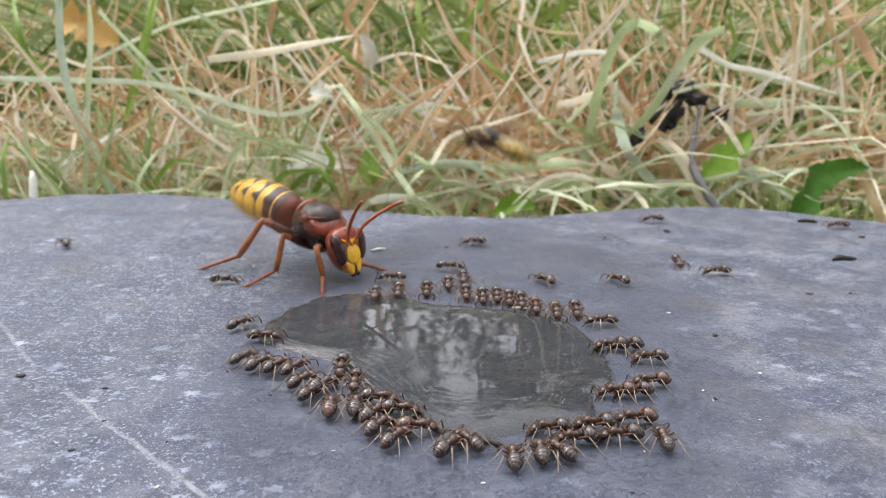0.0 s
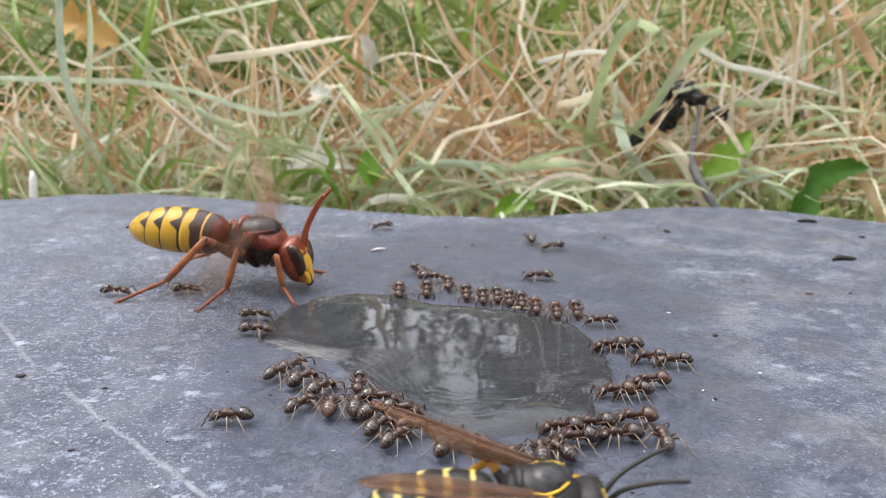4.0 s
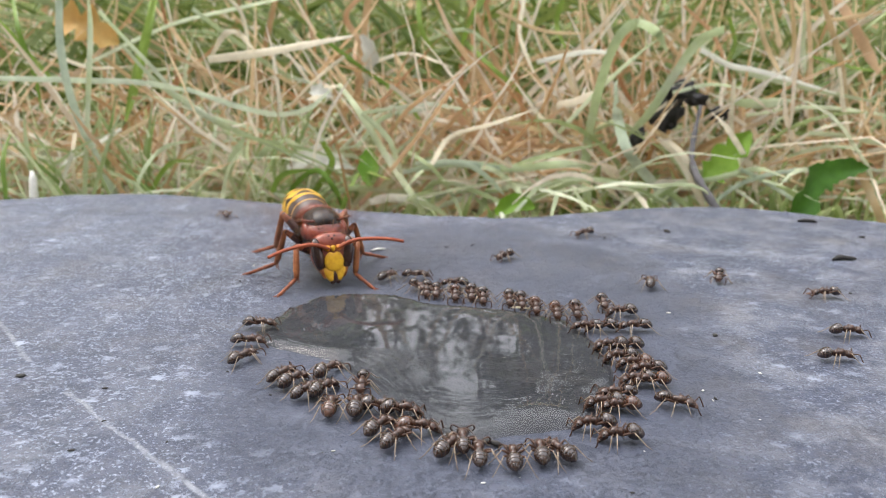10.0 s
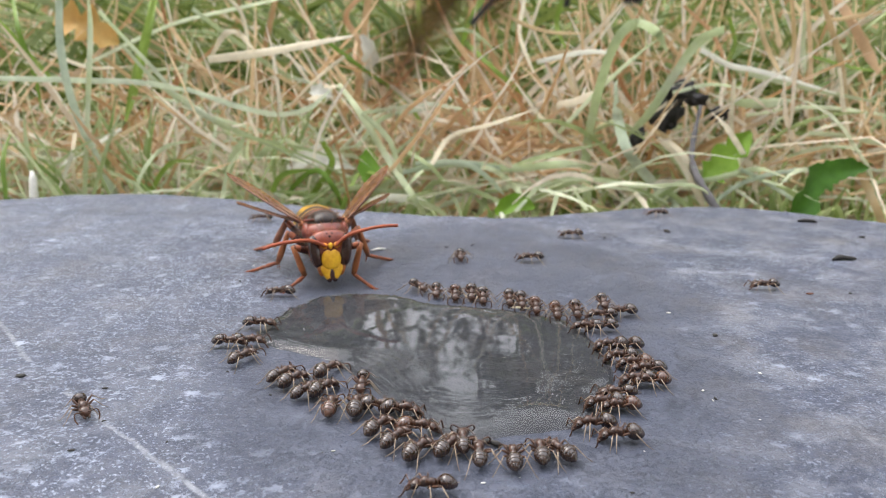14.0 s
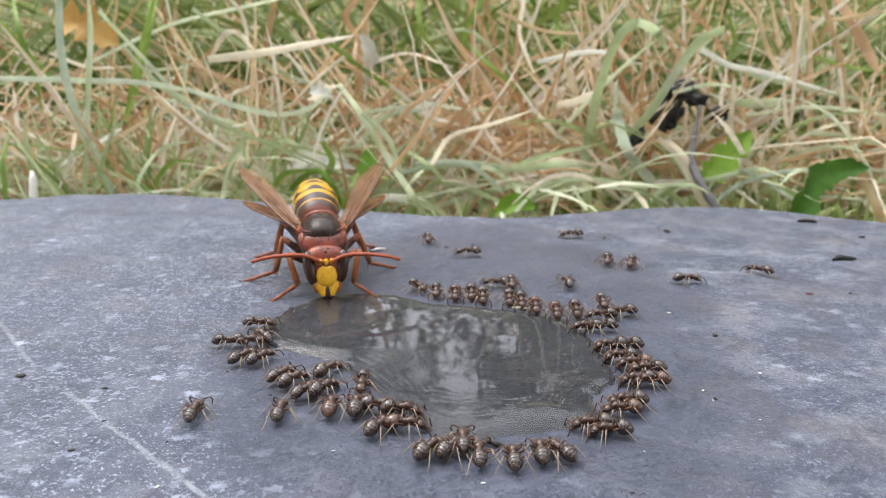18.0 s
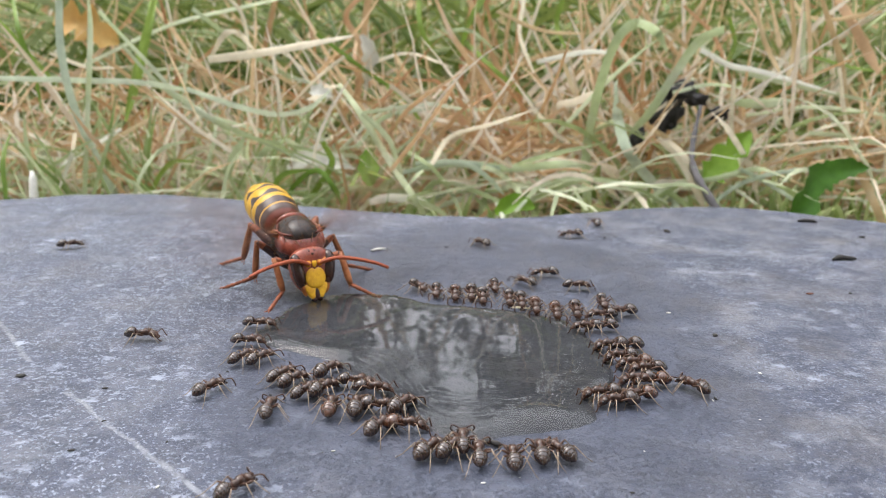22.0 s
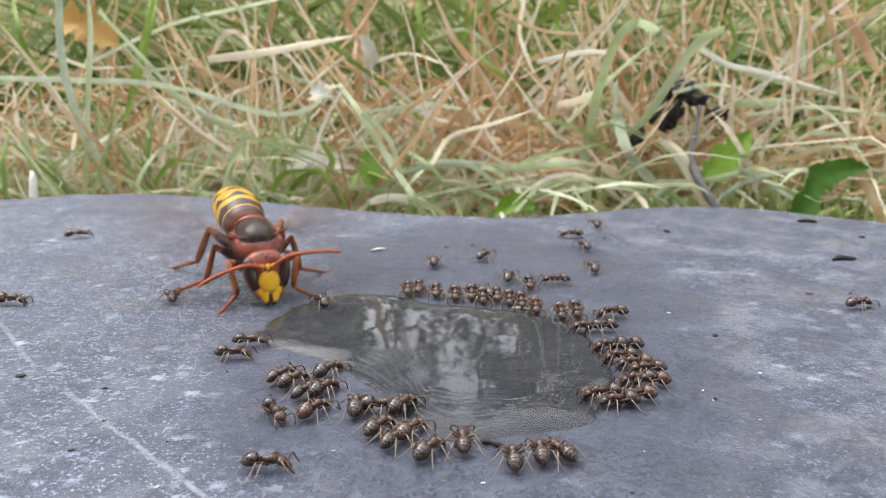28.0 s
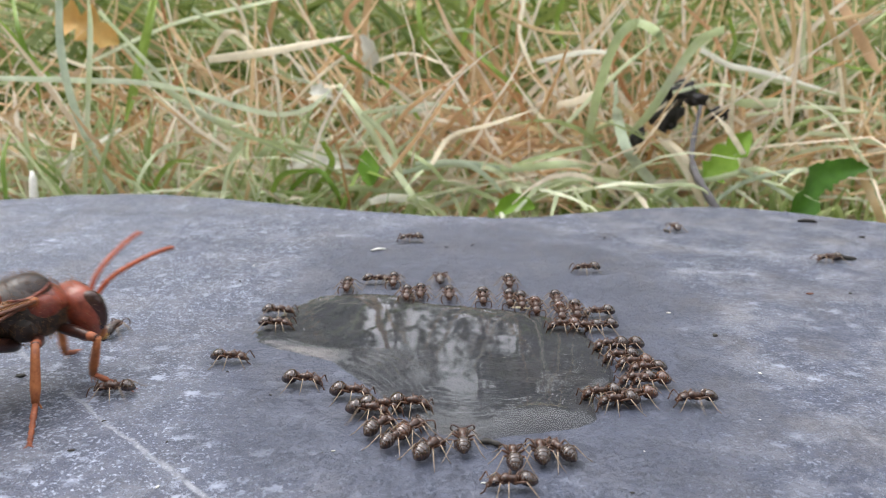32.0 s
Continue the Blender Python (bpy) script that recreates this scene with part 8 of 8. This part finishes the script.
    crawl(4, [(0, 43.9, 116.9, 180), (1, 43.9, 116.9, 180), (1.5, 40.1, 115.5, 201), (2, 36.3, 114, 149), (2.5, 27.4, 123.2, 134), (3, 18.6, 132.3, 180), (3.87, 18.6, 132.3, 180), (4.19, 23.3, 129.2, 253), (4.5, 28.1, 126.2, 327), (5.13, 37.5, 120, 308), (6, 37.5, 120, 308), (6.5, 38.9, 112.5, 280), (7, 40.2, 105, 270), (7.25, 39.5, 105.7, 201), (7.5, 38.8, 106.5, 132), (8, 37.5, 108, 110), (8.5, 35.2, 116.1, 105), (9, 33, 124.2, 152), (9.25, 32.7, 120.9, 208), (9.5, 32.3, 117.7, 264), (9.67, 32, 115.5, 322), (9.83, 31.8, 113.4, 380), (10, 31.6, 111.2, 438), (10.5, 33.8, 125.1, 441), (11, 36.1, 139, 422), (11.5, 42.1, 140.5, 374), (11.75, 45.2, 141.2, 328), (12, 48.2, 142, 282), (12.5, 42.9, 137.2, 222), (12.75, 40.2, 134.7, 161), (13, 37.5, 132.3, 100), (13.5, 41.4, 144.9, 73), (13.75, 43.4, 151.2, 126), (14, 45.3, 157.5, 180), (14.58, 45.3, 157.5, 180), (15.5, 39.7, 142.1, 250), (16.42, 34.1, 126.6, 248), (17, 34.1, 126.6, 248), (17.5, 32.6, 124.1, 240), (18, 31.2, 121.6, 249), (18.5, 30.2, 117.8, 255), (19, 29.2, 114, 293), (19.25, 30.3, 114.4, 337), (19.5, 31.4, 114.9, 381), (19.75, 32.5, 115.3, 325), (20, 33.6, 115.7, 268), (20.5, 30.8, 96.4, 262), (20.75, 29.4, 86.7, 221), (21, 28, 77, 180), (22, 27.3, 76.3, 125), (23, 27.3, 76.3, 125), (24, 29.4, 75.6, 125), (24.25, 30.5, 76.4, 79), (24.5, 31.6, 77.1, 33), (25, 33.8, 78.5, 90), (25.3, 33.8, 78.5, 90), (26.5, 29.6, 105.2, 99), (27.7, 25.3, 132, 101), (28, 25.3, 132, 101), (28.5, 24, 132.9, 145), (29, 22.6, 133.9, 219), (29.5, 14.3, 125.1, 226), (30, 5.9, 116.3, 207), (30.5, 2.5, 119.1, 141), (31, -0.8, 121.9, 205), (31.5, -0.6, 117.7, 273), (31.67, -0.5, 116.2, 332), (31.83, -0.4, 114.8, 391), (32, -0.4, 113.4, 450)])
    crawl(4, [(0, 38.9, 121.6, -90), (0.25, 42.5, 126.5, -18), (0.5, 46.1, 131.3, 54), (1, 53.3, 141.1, 40), (1.5, 64.8, 146.8, 26), (2, 76.3, 152.5, 50), (2.5, 76.3, 160.5, 90), (3, 76.3, 168.6, 90), (4.1, 76.3, 168.6, 90), (4.5, 70.6, 171.4, 154), (4.9, 64.8, 174.2, 226), (6, 64.8, 174.2, 226), (6.5, 64.8, 165.3, 270), (7, 64.8, 156.5, 268), (7.5, 64.5, 153.8, 263), (8, 64.2, 151, 205), (8.5, 54.3, 148.9, 192), (9, 44.5, 146.8, 205), (9.5, 27.6, 136.4, 212), (10, 10.7, 125.9, 227), (10.25, 14.1, 125.7, 292), (10.5, 17.4, 125.5, 357), (11, 24.1, 125.2, 432), (11.5, 24.1, 146.2, 450), (12, 24.1, 167.1, 450), (13.6, 24.1, 167.1, 450), (14, 28.4, 168.7, 380), (14.4, 32.6, 170.2, 309), (16, 32.6, 170.2, 309), (16.5, 32.6, 163.4, 270), (17, 32.6, 156.5, 264), (17.5, 30.1, 139.8, 261), (18, 27.6, 123.2, 259), (18.5, 26.5, 121.3, 241), (19, 25.4, 119.4, 221), (19.5, 20.9, 116.4, 213), (20, 16.3, 113.4, 178), (20.5, 12.6, 116.7, 139), (21, 8.9, 120, 91), (21.25, 10.7, 119.1, 33), (21.5, 12.6, 118.2, -26), (21.75, 14.4, 117.2, -103), (22, 16.3, 116.3, -180), (22.33, 16.1, 115.6, -120), (22.67, 15.9, 115, -60), (23, 15.7, 114.3, 0), (23.5, 22.7, 108.9, -38), (24, 29.7, 103.5, -79), (24.25, 26.4, 105.2, -143), (24.5, 23.2, 106.8, -207), (25, 16.6, 110.1, -180), (26.1, 16.6, 110.1, -180), (26.5, 13.4, 112.2, -213), (26.9, 10.3, 114.3, -283), (28, 10.3, 114.3, -283), (28.5, 14.2, 115.3, -345), (29, 18.1, 116.3, -369), (29.25, 16.5, 115.7, -444), (29.5, 15, 115.2, -519), (29.75, 13.5, 114.6, -575), (30, 12, 114, -630), (30.5, 11.1, 114, -585), (31, 10.2, 114, -540), (31.5, 10.2, 113, -495), (32, 10.1, 112, -450)])
    crawl(4, [(0, 27.2, 112.9, 125), (0.5, 24, 118.2, 121), (0.75, 22.4, 120.9, 177), (1, 20.8, 123.5, 234), (1.5, 21.9, 115.4, 278), (2, 23, 107.2, 279), (2.5, 25.1, 95.1, 280), (2.75, 26.2, 89, 230), (3, 27.2, 82.9, 180), (4.1, 27.2, 82.9, 180), (4.5, 26, 86.7, 108), (4.7, 25.4, 88.5, 159), (4.9, 24.7, 90.4, 210), (6, 24.7, 90.4, 210), (6.5, 24.1, 85.6, 263), (6.75, 23.8, 83.1, 221), (7, 23.5, 80.7, 180), (32, 23.5, 80.7, 180)])
    crawl(4, [(0, 5.8, 135, 180), (0.25, 5.8, 142.7, 135), (0.5, 5.8, 150.4, 90), (1, 5.8, 165.8, 90), (2.53, 5.8, 165.8, 90), (3.5, 22.9, 169.2, 11), (4.47, 40.1, 172.7, -29), (6, 40.1, 172.7, -29), (6.5, 40.1, 159.5, -90), (7, 40.1, 146.4, -81), (7.5, 42.4, 145.5, -22), (7.75, 43.5, 145, -101), (8, 44.6, 144.6, -180), (8.5, 39.7, 145.5, -190), (9, 34.9, 146.4, -169), (9.5, 30.9, 143.7, -146), (10, 27, 141.1, -150), (10.5, 25.7, 140.7, -162), (11, 24.4, 140.3, -180), (28, 24.4, 140.3, -180), (28.5, 20.7, 142.4, -211), (29, 17.1, 144.6, -254), (29.5, 17.1, 154.7, -270), (30, 17.1, 164.7, -270), (32, 17.1, 164.7, -270)])
    crawl(4, [(0, 42.9, 152, 180), (0.5, 39.2, 149.4, 215), (1, 35.6, 146.8, 220), (1.5, 33.3, 144.4, 228), (2, 31.1, 142, 207), (2.5, 23.7, 139.5, 199), (2.75, 20, 138.2, 144), (3, 16.3, 137, 90), (4.1, 16.3, 137, 90), (4.5, 16.3, 138.6, 89), (4.7, 16.3, 139.5, 36), (4.9, 16.3, 140.3, -17), (6, 16.3, 140.3, -17), (6.5, 23.9, 136.3, -28), (7, 31.5, 132.3, -21), (7.5, 42, 129.5, -15), (8, 52.5, 126.6, -38), (8.5, 51.8, 121.7, -98), (9, 51.1, 116.9, -127), (9.5, 47.2, 115.6, -161), (10, 43.2, 114.3, -112), (10.25, 45.1, 114.8, -48), (10.5, 47, 115.3, 15), (11, 50.9, 116.3, -30), (11.5, 50.2, 113.5, -104), (12, 49.4, 110.7, -180), (13, 48.6, 110.7, -180), (14, 48.7, 109.9, -180), (15.1, 48.7, 109.9, -180), (15.5, 44.7, 110, -182), (15.9, 40.7, 110.1, -195), (17, 40.7, 110.1, -195), (17.5, 39.2, 111.5, -222), (17.75, 38.4, 112.2, -289), (18, 37.7, 112.9, -356), (18.5, 60.8, 112.9, -360), (19, 84, 112.9, -360), (32, 84, 112.9, -360)])
    crawl(3, [(0, 78.4, 147.3, 180), (0.25, 78.4, 152.2, 135), (0.5, 78.4, 157.2, 90), (1, 78.4, 167.1, 90), (2.7, 78.4, 167.1, 90), (3.85, 57.7, 167.2, 135), (5, 37, 167.2, 180), (7.3, -4.4, 167.3, 212), (9, -4.4, 167.3, 212), (9.5, -4.4, 141.4, 270), (9.75, -4.4, 128.4, 315), (10, -4.4, 115.4, 360), (10.25, -4.4, 128.4, 405), (10.5, -4.4, 141.4, 450), (11, -4.4, 167.3, 450), (13, -3.9, 167.2, 390), (15, -3.3, 167.1, 330), (17, -2.8, 167, 270), (17.5, -2.8, 152, 270), (18, -2.8, 137, 275), (18.25, -2.2, 138, 348), (18.5, -1.6, 139.1, 420), (18.75, -1, 140.1, 368), (19, -0.4, 141.1, 316), (19.5, 4.2, 133.5, 301), (19.75, 6.5, 129.7, 365), (20, 8.8, 125.9, 429), (20.5, 8.8, 145.7, 450), (21, 8.8, 165.5, 450), (32, 8.8, 165.5, 450)])
    crawl(4, [(0, 66.9, 83.1, 180), (0.5, 59, 83.1, 180), (1, 51.1, 83.1, 182), (1.5, 49.8, 82.7, 196), (1.67, 49.3, 82.5, 250), (1.83, 48.9, 82.4, 303), (2, 48.4, 82.3, 357), (2.5, 57.4, 82.3, 360), (3, 66.4, 82.3, 360), (3.85, 66.4, 82.3, 360), (4.5, 72.2, 92.4, 420), (5.15, 78.1, 102.6, 472), (6, 78.1, 102.6, 472), (6.5, 68.1, 102.6, 540), (7, 58.2, 102.6, 540), (8, 58.1, 102.3, 540), (8.25, 57.9, 103.1, 499), (8.5, 57.8, 103.9, 458), (8.75, 57.7, 104.7, 499), (9, 57.6, 105.5, 540), (10, 56.1, 106.2, 540), (10.5, 54.2, 107.4, 508), (10.75, 53.3, 108, 437), (11, 52.4, 108.5, 365), (11.5, 66.9, 108.5, 360), (12, 81.5, 108.5, 360), (14.1, 81.5, 108.5, 360), (14.5, 84, 112.9, 420), (14.7, 85.3, 115, 472), (14.9, 86.5, 117.2, 524), (17, 86.5, 117.2, 524), (17.5, 68.6, 117.2, 540), (18, 50.8, 117.2, 499), (18.25, 57, 119.6, 440), (18.5, 63.2, 122.1, 381), (19, 75.5, 126.9, 373), (19.5, 83.8, 126.9, 360), (20, 92.1, 126.9, 360), (25.1, 92.1, 126.9, 360), (25.3, 91.7, 126.2, 300), (25.5, 91.3, 125.6, 240), (25.9, 90.5, 124.2, 186), (31, 90.5, 124.2, 186), (31.5, 78, 124.2, 180), (32, 65.5, 124.2, 180)])
    crawl(3, [(0, 10.6, 42, 86), (6, 10.6, 42, 86), (6.5, 11.2, 50.2, 86), (7, 11.8, 58.4, 66), (7.5, 16.7, 62.8, 42), (8, 21.7, 67.2, 78), (8.5, 20.4, 80.5, 96), (8.75, 19.7, 87.1, 138), (9, 19, 93.7, 180), (32, 19, 93.7, 180)])
    crawl(4, [(0, 71.8, 91.7, 180), (9, 71.8, 91.7, 180), (9.5, 61.8, 91.7, 180), (9.67, 58.4, 91.7, 120), (9.83, 55.1, 91.7, 60), (10, 51.7, 91.7, 0), (10.5, 61.8, 91.7, 0), (11, 71.8, 91.7, 0), (13.67, 71.5, 91.1, 60), (16.33, 71.2, 90.6, 120), (19, 70.8, 90, 180), (19.5, 55.9, 90, 180), (20, 41, 90, 206), (20.5, 42.6, 83.7, 284), (20.75, 43.4, 80.5, 213), (21, 44.3, 77.3, 142), (21.5, 28.5, 94.7, 132), (22, 12.7, 112, 131), (22.5, 7.5, 119, 127), (22.75, 4.9, 122.4, 56), (23, 2.3, 125.9, -15), (23.5, 8.5, 118.7, -49), (24, 14.8, 111.5, -90), (24.5, 14.5, 111.1, -45), (25, 14.3, 110.7, 0), (26.5, 13.7, 110.9, -45), (28, 13.2, 111.2, -90), (28.5, 16.4, 109, -35), (29, 19.6, 106.7, -5), (29.25, 19.6, 107.7, 43), (29.5, 19.6, 108.7, 90), (29.75, 19.6, 109.7, 154), (30, 19.6, 110.7, 217), (30.5, 18, 107.5, 243), (31, 16.3, 104.3, 270), (32, 16.3, 104.3, 270)])
    crawl(4, [(0, 67.5, 84.2, 180), (9, 67.5, 84.2, 180), (9.5, 57.1, 84.2, 180), (9.67, 53.7, 84.2, 120), (9.83, 50.2, 84.2, 60), (10, 46.7, 84.2, 0), (10.5, 57.1, 84.2, 0), (11, 67.5, 84.2, 0), (17.1, 67.5, 84.2, 0), (17.5, 69.3, 87.3, 60), (17.7, 70.2, 88.8, 114), (17.9, 71.1, 90.4, 168), (24, 71.1, 90.4, 168), (24.5, 55, 90.4, 180), (24.75, 47, 90.4, 242), (25, 39, 90.4, 305), (25.87, 39, 90.4, 305), (26.18, 43.9, 93.3, 348), (26.5, 48.8, 96.1, 390), (27.13, 58.6, 101.9, 377), (28, 58.6, 101.9, 377), (28.5, 68.1, 101.9, 360), (29, 77.7, 101.9, 360), (32, 77.7, 101.9, 360)])
    crawl(4, [(0, 67, 173.4, -90), (11, 67, 173.4, -90), (11.5, 67, 165.5, -90), (11.75, 67, 161.5, -45), (12, 67, 157.5, 0), (12.25, 67, 161.5, 45), (12.5, 67, 165.5, 90), (13, 67, 173.4, 90), (15.98, 67, 173.4, 90), (16.49, 57.9, 172.4, 138), (17, 48.8, 171.5, 186), (18.02, 30.6, 169.5, 214), (21, 30.6, 169.5, 214), (21.5, 30.6, 159.1, 270), (21.67, 30.6, 155.6, 210), (21.83, 30.6, 152.1, 150), (22, 30.6, 148.7, 90), (25, 30.6, 148.7, 90), (28, 30.4, 147.7, 90), (28.25, 33.2, 146.8, 36), (28.5, 36.1, 145.9, -18), (28.75, 38.9, 145, 24), (29, 41.7, 144.1, 66), (29.5, 41.7, 158.7, 90), (29.67, 41.7, 163.5, 35), (29.83, 41.7, 168.4, -21), (30, 41.7, 173.2, -76), (30.5, 43.2, 152.8, -86), (31, 44.6, 132.3, -83), (31.17, 44.7, 134.4, -26), (31.33, 44.8, 136.4, 31), (31.5, 44.9, 138.5, 88), (32, 45.2, 144.6, 90)])
    crawl(4, [(0, 32, 170, -90), (12, 32, 170, -90), (12.5, 32, 153.5, -90), (13, 32, 137, -111), (13.5, 23.5, 130.9, -144), (14, 15, 124.9, -180), (15.1, 15, 124.9, -180), (15.3, 15.2, 126, -231), (15.5, 15.5, 127.1, -282), (15.63, 15.6, 127.9, -227), (15.77, 15.8, 128.6, -172), (15.9, 16, 129.4, -116), (17, 16, 129.4, -116), (17.5, 12.1, 120.4, -113), (17.75, 10.2, 116, -153), (18, 8.3, 111.5, -193), (18.5, -14.7, 126.7, -214), (19, -37.7, 142, -210), (19.5, -48.4, 146, -201), (20, -59, 150.1, -161), (20.5, -64.1, 140.7, -118), (21, -69.2, 131.2, -116), (21.25, -68.7, 131.7, -36), (21.5, -68.2, 132.2, 44), (22, -67.2, 133.1, 25), (22.5, -61.1, 135.4, 21), (22.75, -58.1, 136.6, 96), (23, -55.1, 137.8, 171), (23.5, -76.7, 137.8, 180), (24, -98.4, 137.8, 180), (32, -98.4, 137.8, 180)])
    crawl(4, [(0, 1.5, 42, 89), (12, 1.5, 42, 89), (12.5, 1.6, 49.3, 89), (13, 1.7, 56.7, 99), (13.5, 0.4, 57, 166), (14, -0.9, 57.3, 180), (15, -0.8, 58.1, 120), (16, -0.6, 58.9, 60), (17, -0.4, 59.7, 0), (17.25, -0.4, 55.3, -45), (17.5, -0.4, 50.8, -90), (18, -0.4, 42, -90), (19.07, -0.4, 42, -90), (19.29, -4.3, 42, -135), (19.5, -8.1, 42, -180), (19.93, -15.9, 42, -221), (21, -15.9, 42, -221), (21.5, -16.7, 49.4, -263), (22, -17.6, 56.8, -305), (23, -17.5, 58.4, -305), (23.5, -16.7, 59.7, -300), (24, -15.9, 61.1, -360), (25, -15.9, 61.1, -360), (28, -15.9, 60.7, -360), (28.25, -16.5, 60.4, -437), (28.5, -17.1, 60.1, -514), (29, -18.3, 59.5, -540), (30, -18.5, 59.2, -540), (30.25, -17.2, 58.5, -465), (30.5, -15.8, 57.7, -391), (31, -13.2, 56.1, -429), (31.5, -12.5, 49, -445), (32, -11.9, 42, -445)])
    crawl(4, [(0, -59.9, 71, 0), (13, -59.9, 71, 0), (13.5, -48.4, 71, 0), (14, -36.9, 71, -55), (14.95, -36.9, 71, -55), (15.22, -33.1, 74.2, -8), (15.5, -29.3, 77.4, 40), (16.05, -21.6, 83.7, 55), (24, -21.6, 83.7, 55), (25, -20.3, 82.3, 55), (26.1, -20.3, 82.3, 55), (26.3, -21.6, 83, 103), (26.5, -22.8, 83.7, 151), (26.7, -24.1, 84.4, 75), (26.9, -25.3, 85.1, 0), (28, -25.3, 85.1, 0), (29, -24.9, 84.7, 0), (31, -24.9, 84.7, 0), (32, -25.4, 83.9, 0)])
    crawl(3, [(0, -22.7, 42, 95), (16, -22.7, 42, 95), (16.5, -23.9, 56.1, 95), (17, -25.2, 70.1, 125), (18, -25.2, 70.1, 90), (18.5, -25.7, 72, 106), (19, -26.3, 73.9, 55), (20, -26, 73, 55), (20.5, -25.7, 74.3, 78), (21, -25.4, 75.6, 55), (22, -25.3, 75.6, 55), (23, -25.4, 75.9, 55), (23.5, -29, 81.2, 124), (24, -32.6, 86.4, 166), (24.5, -50.7, 86.4, 180), (25, -68.8, 86.4, 180), (32, -68.8, 86.4, 180)])
    crawl(4, [(0, -79.1, 104.3, 0), (16, -79.1, 104.3, 0), (16.5, -67.5, 104.3, 0), (17, -56, 104.3, 0), (17.17, -59.9, 104.3, 60), (17.33, -63.7, 104.3, 120), (17.5, -67.5, 104.3, 180), (18, -79.1, 104.3, 180), (18.89, -79.1, 104.3, 180), (20, -89.1, 121.6, 120), (21.11, -99.1, 139, 70), (22, -99.1, 139, 70), (22.5, -82.6, 139, 0), (23, -66.1, 139, 0), (23.17, -71.6, 139, 60), (23.33, -77.1, 139, 120), (23.5, -82.6, 139, 180), (24, -99.1, 139, 180), (25, -99.3, 139.4, 120), (26, -99.6, 139.9, 60), (27, -99.8, 140.3, 0), (27.5, -84.6, 140.3, 0), (28, -69.3, 140.3, 33), (28.5, -65.6, 152.4, 73), (29, -61.9, 164.6, 57), (29.25, -62, 161.2, -17), (29.5, -62.1, 157.8, -92), (30, -62.2, 151, -89), (30.5, -61.9, 139.9, -88), (31, -61.5, 128.7, -144), (31.5, -77.3, 128.7, -180), (32, -93.1, 128.7, -180)])
    crawl(4, [(0, 25.5, 42, 79), (18, 25.5, 42, 79), (18.5, 26.9, 49, 79), (19, 28.3, 56, 65), (19.5, 32.4, 60.4, 48), (20, 36.4, 64.9, 18), (20.5, 46.4, 64.9, 0), (21, 56.4, 64.9, 0), (32, 56.4, 64.9, 0)])
    crawl(2, [(0, -78.4, 103.1, 0), (27, -78.4, 103.1, 0), (27.5, -70, 103.1, 0), (28, -61.6, 103.1, 0), (28.17, -64.4, 103.1, 60), (28.33, -67.2, 103.1, 120), (28.5, -70, 103.1, 180), (29, -78.4, 103.1, 180), (32, -78.4, 103.1, 180)])


motions()
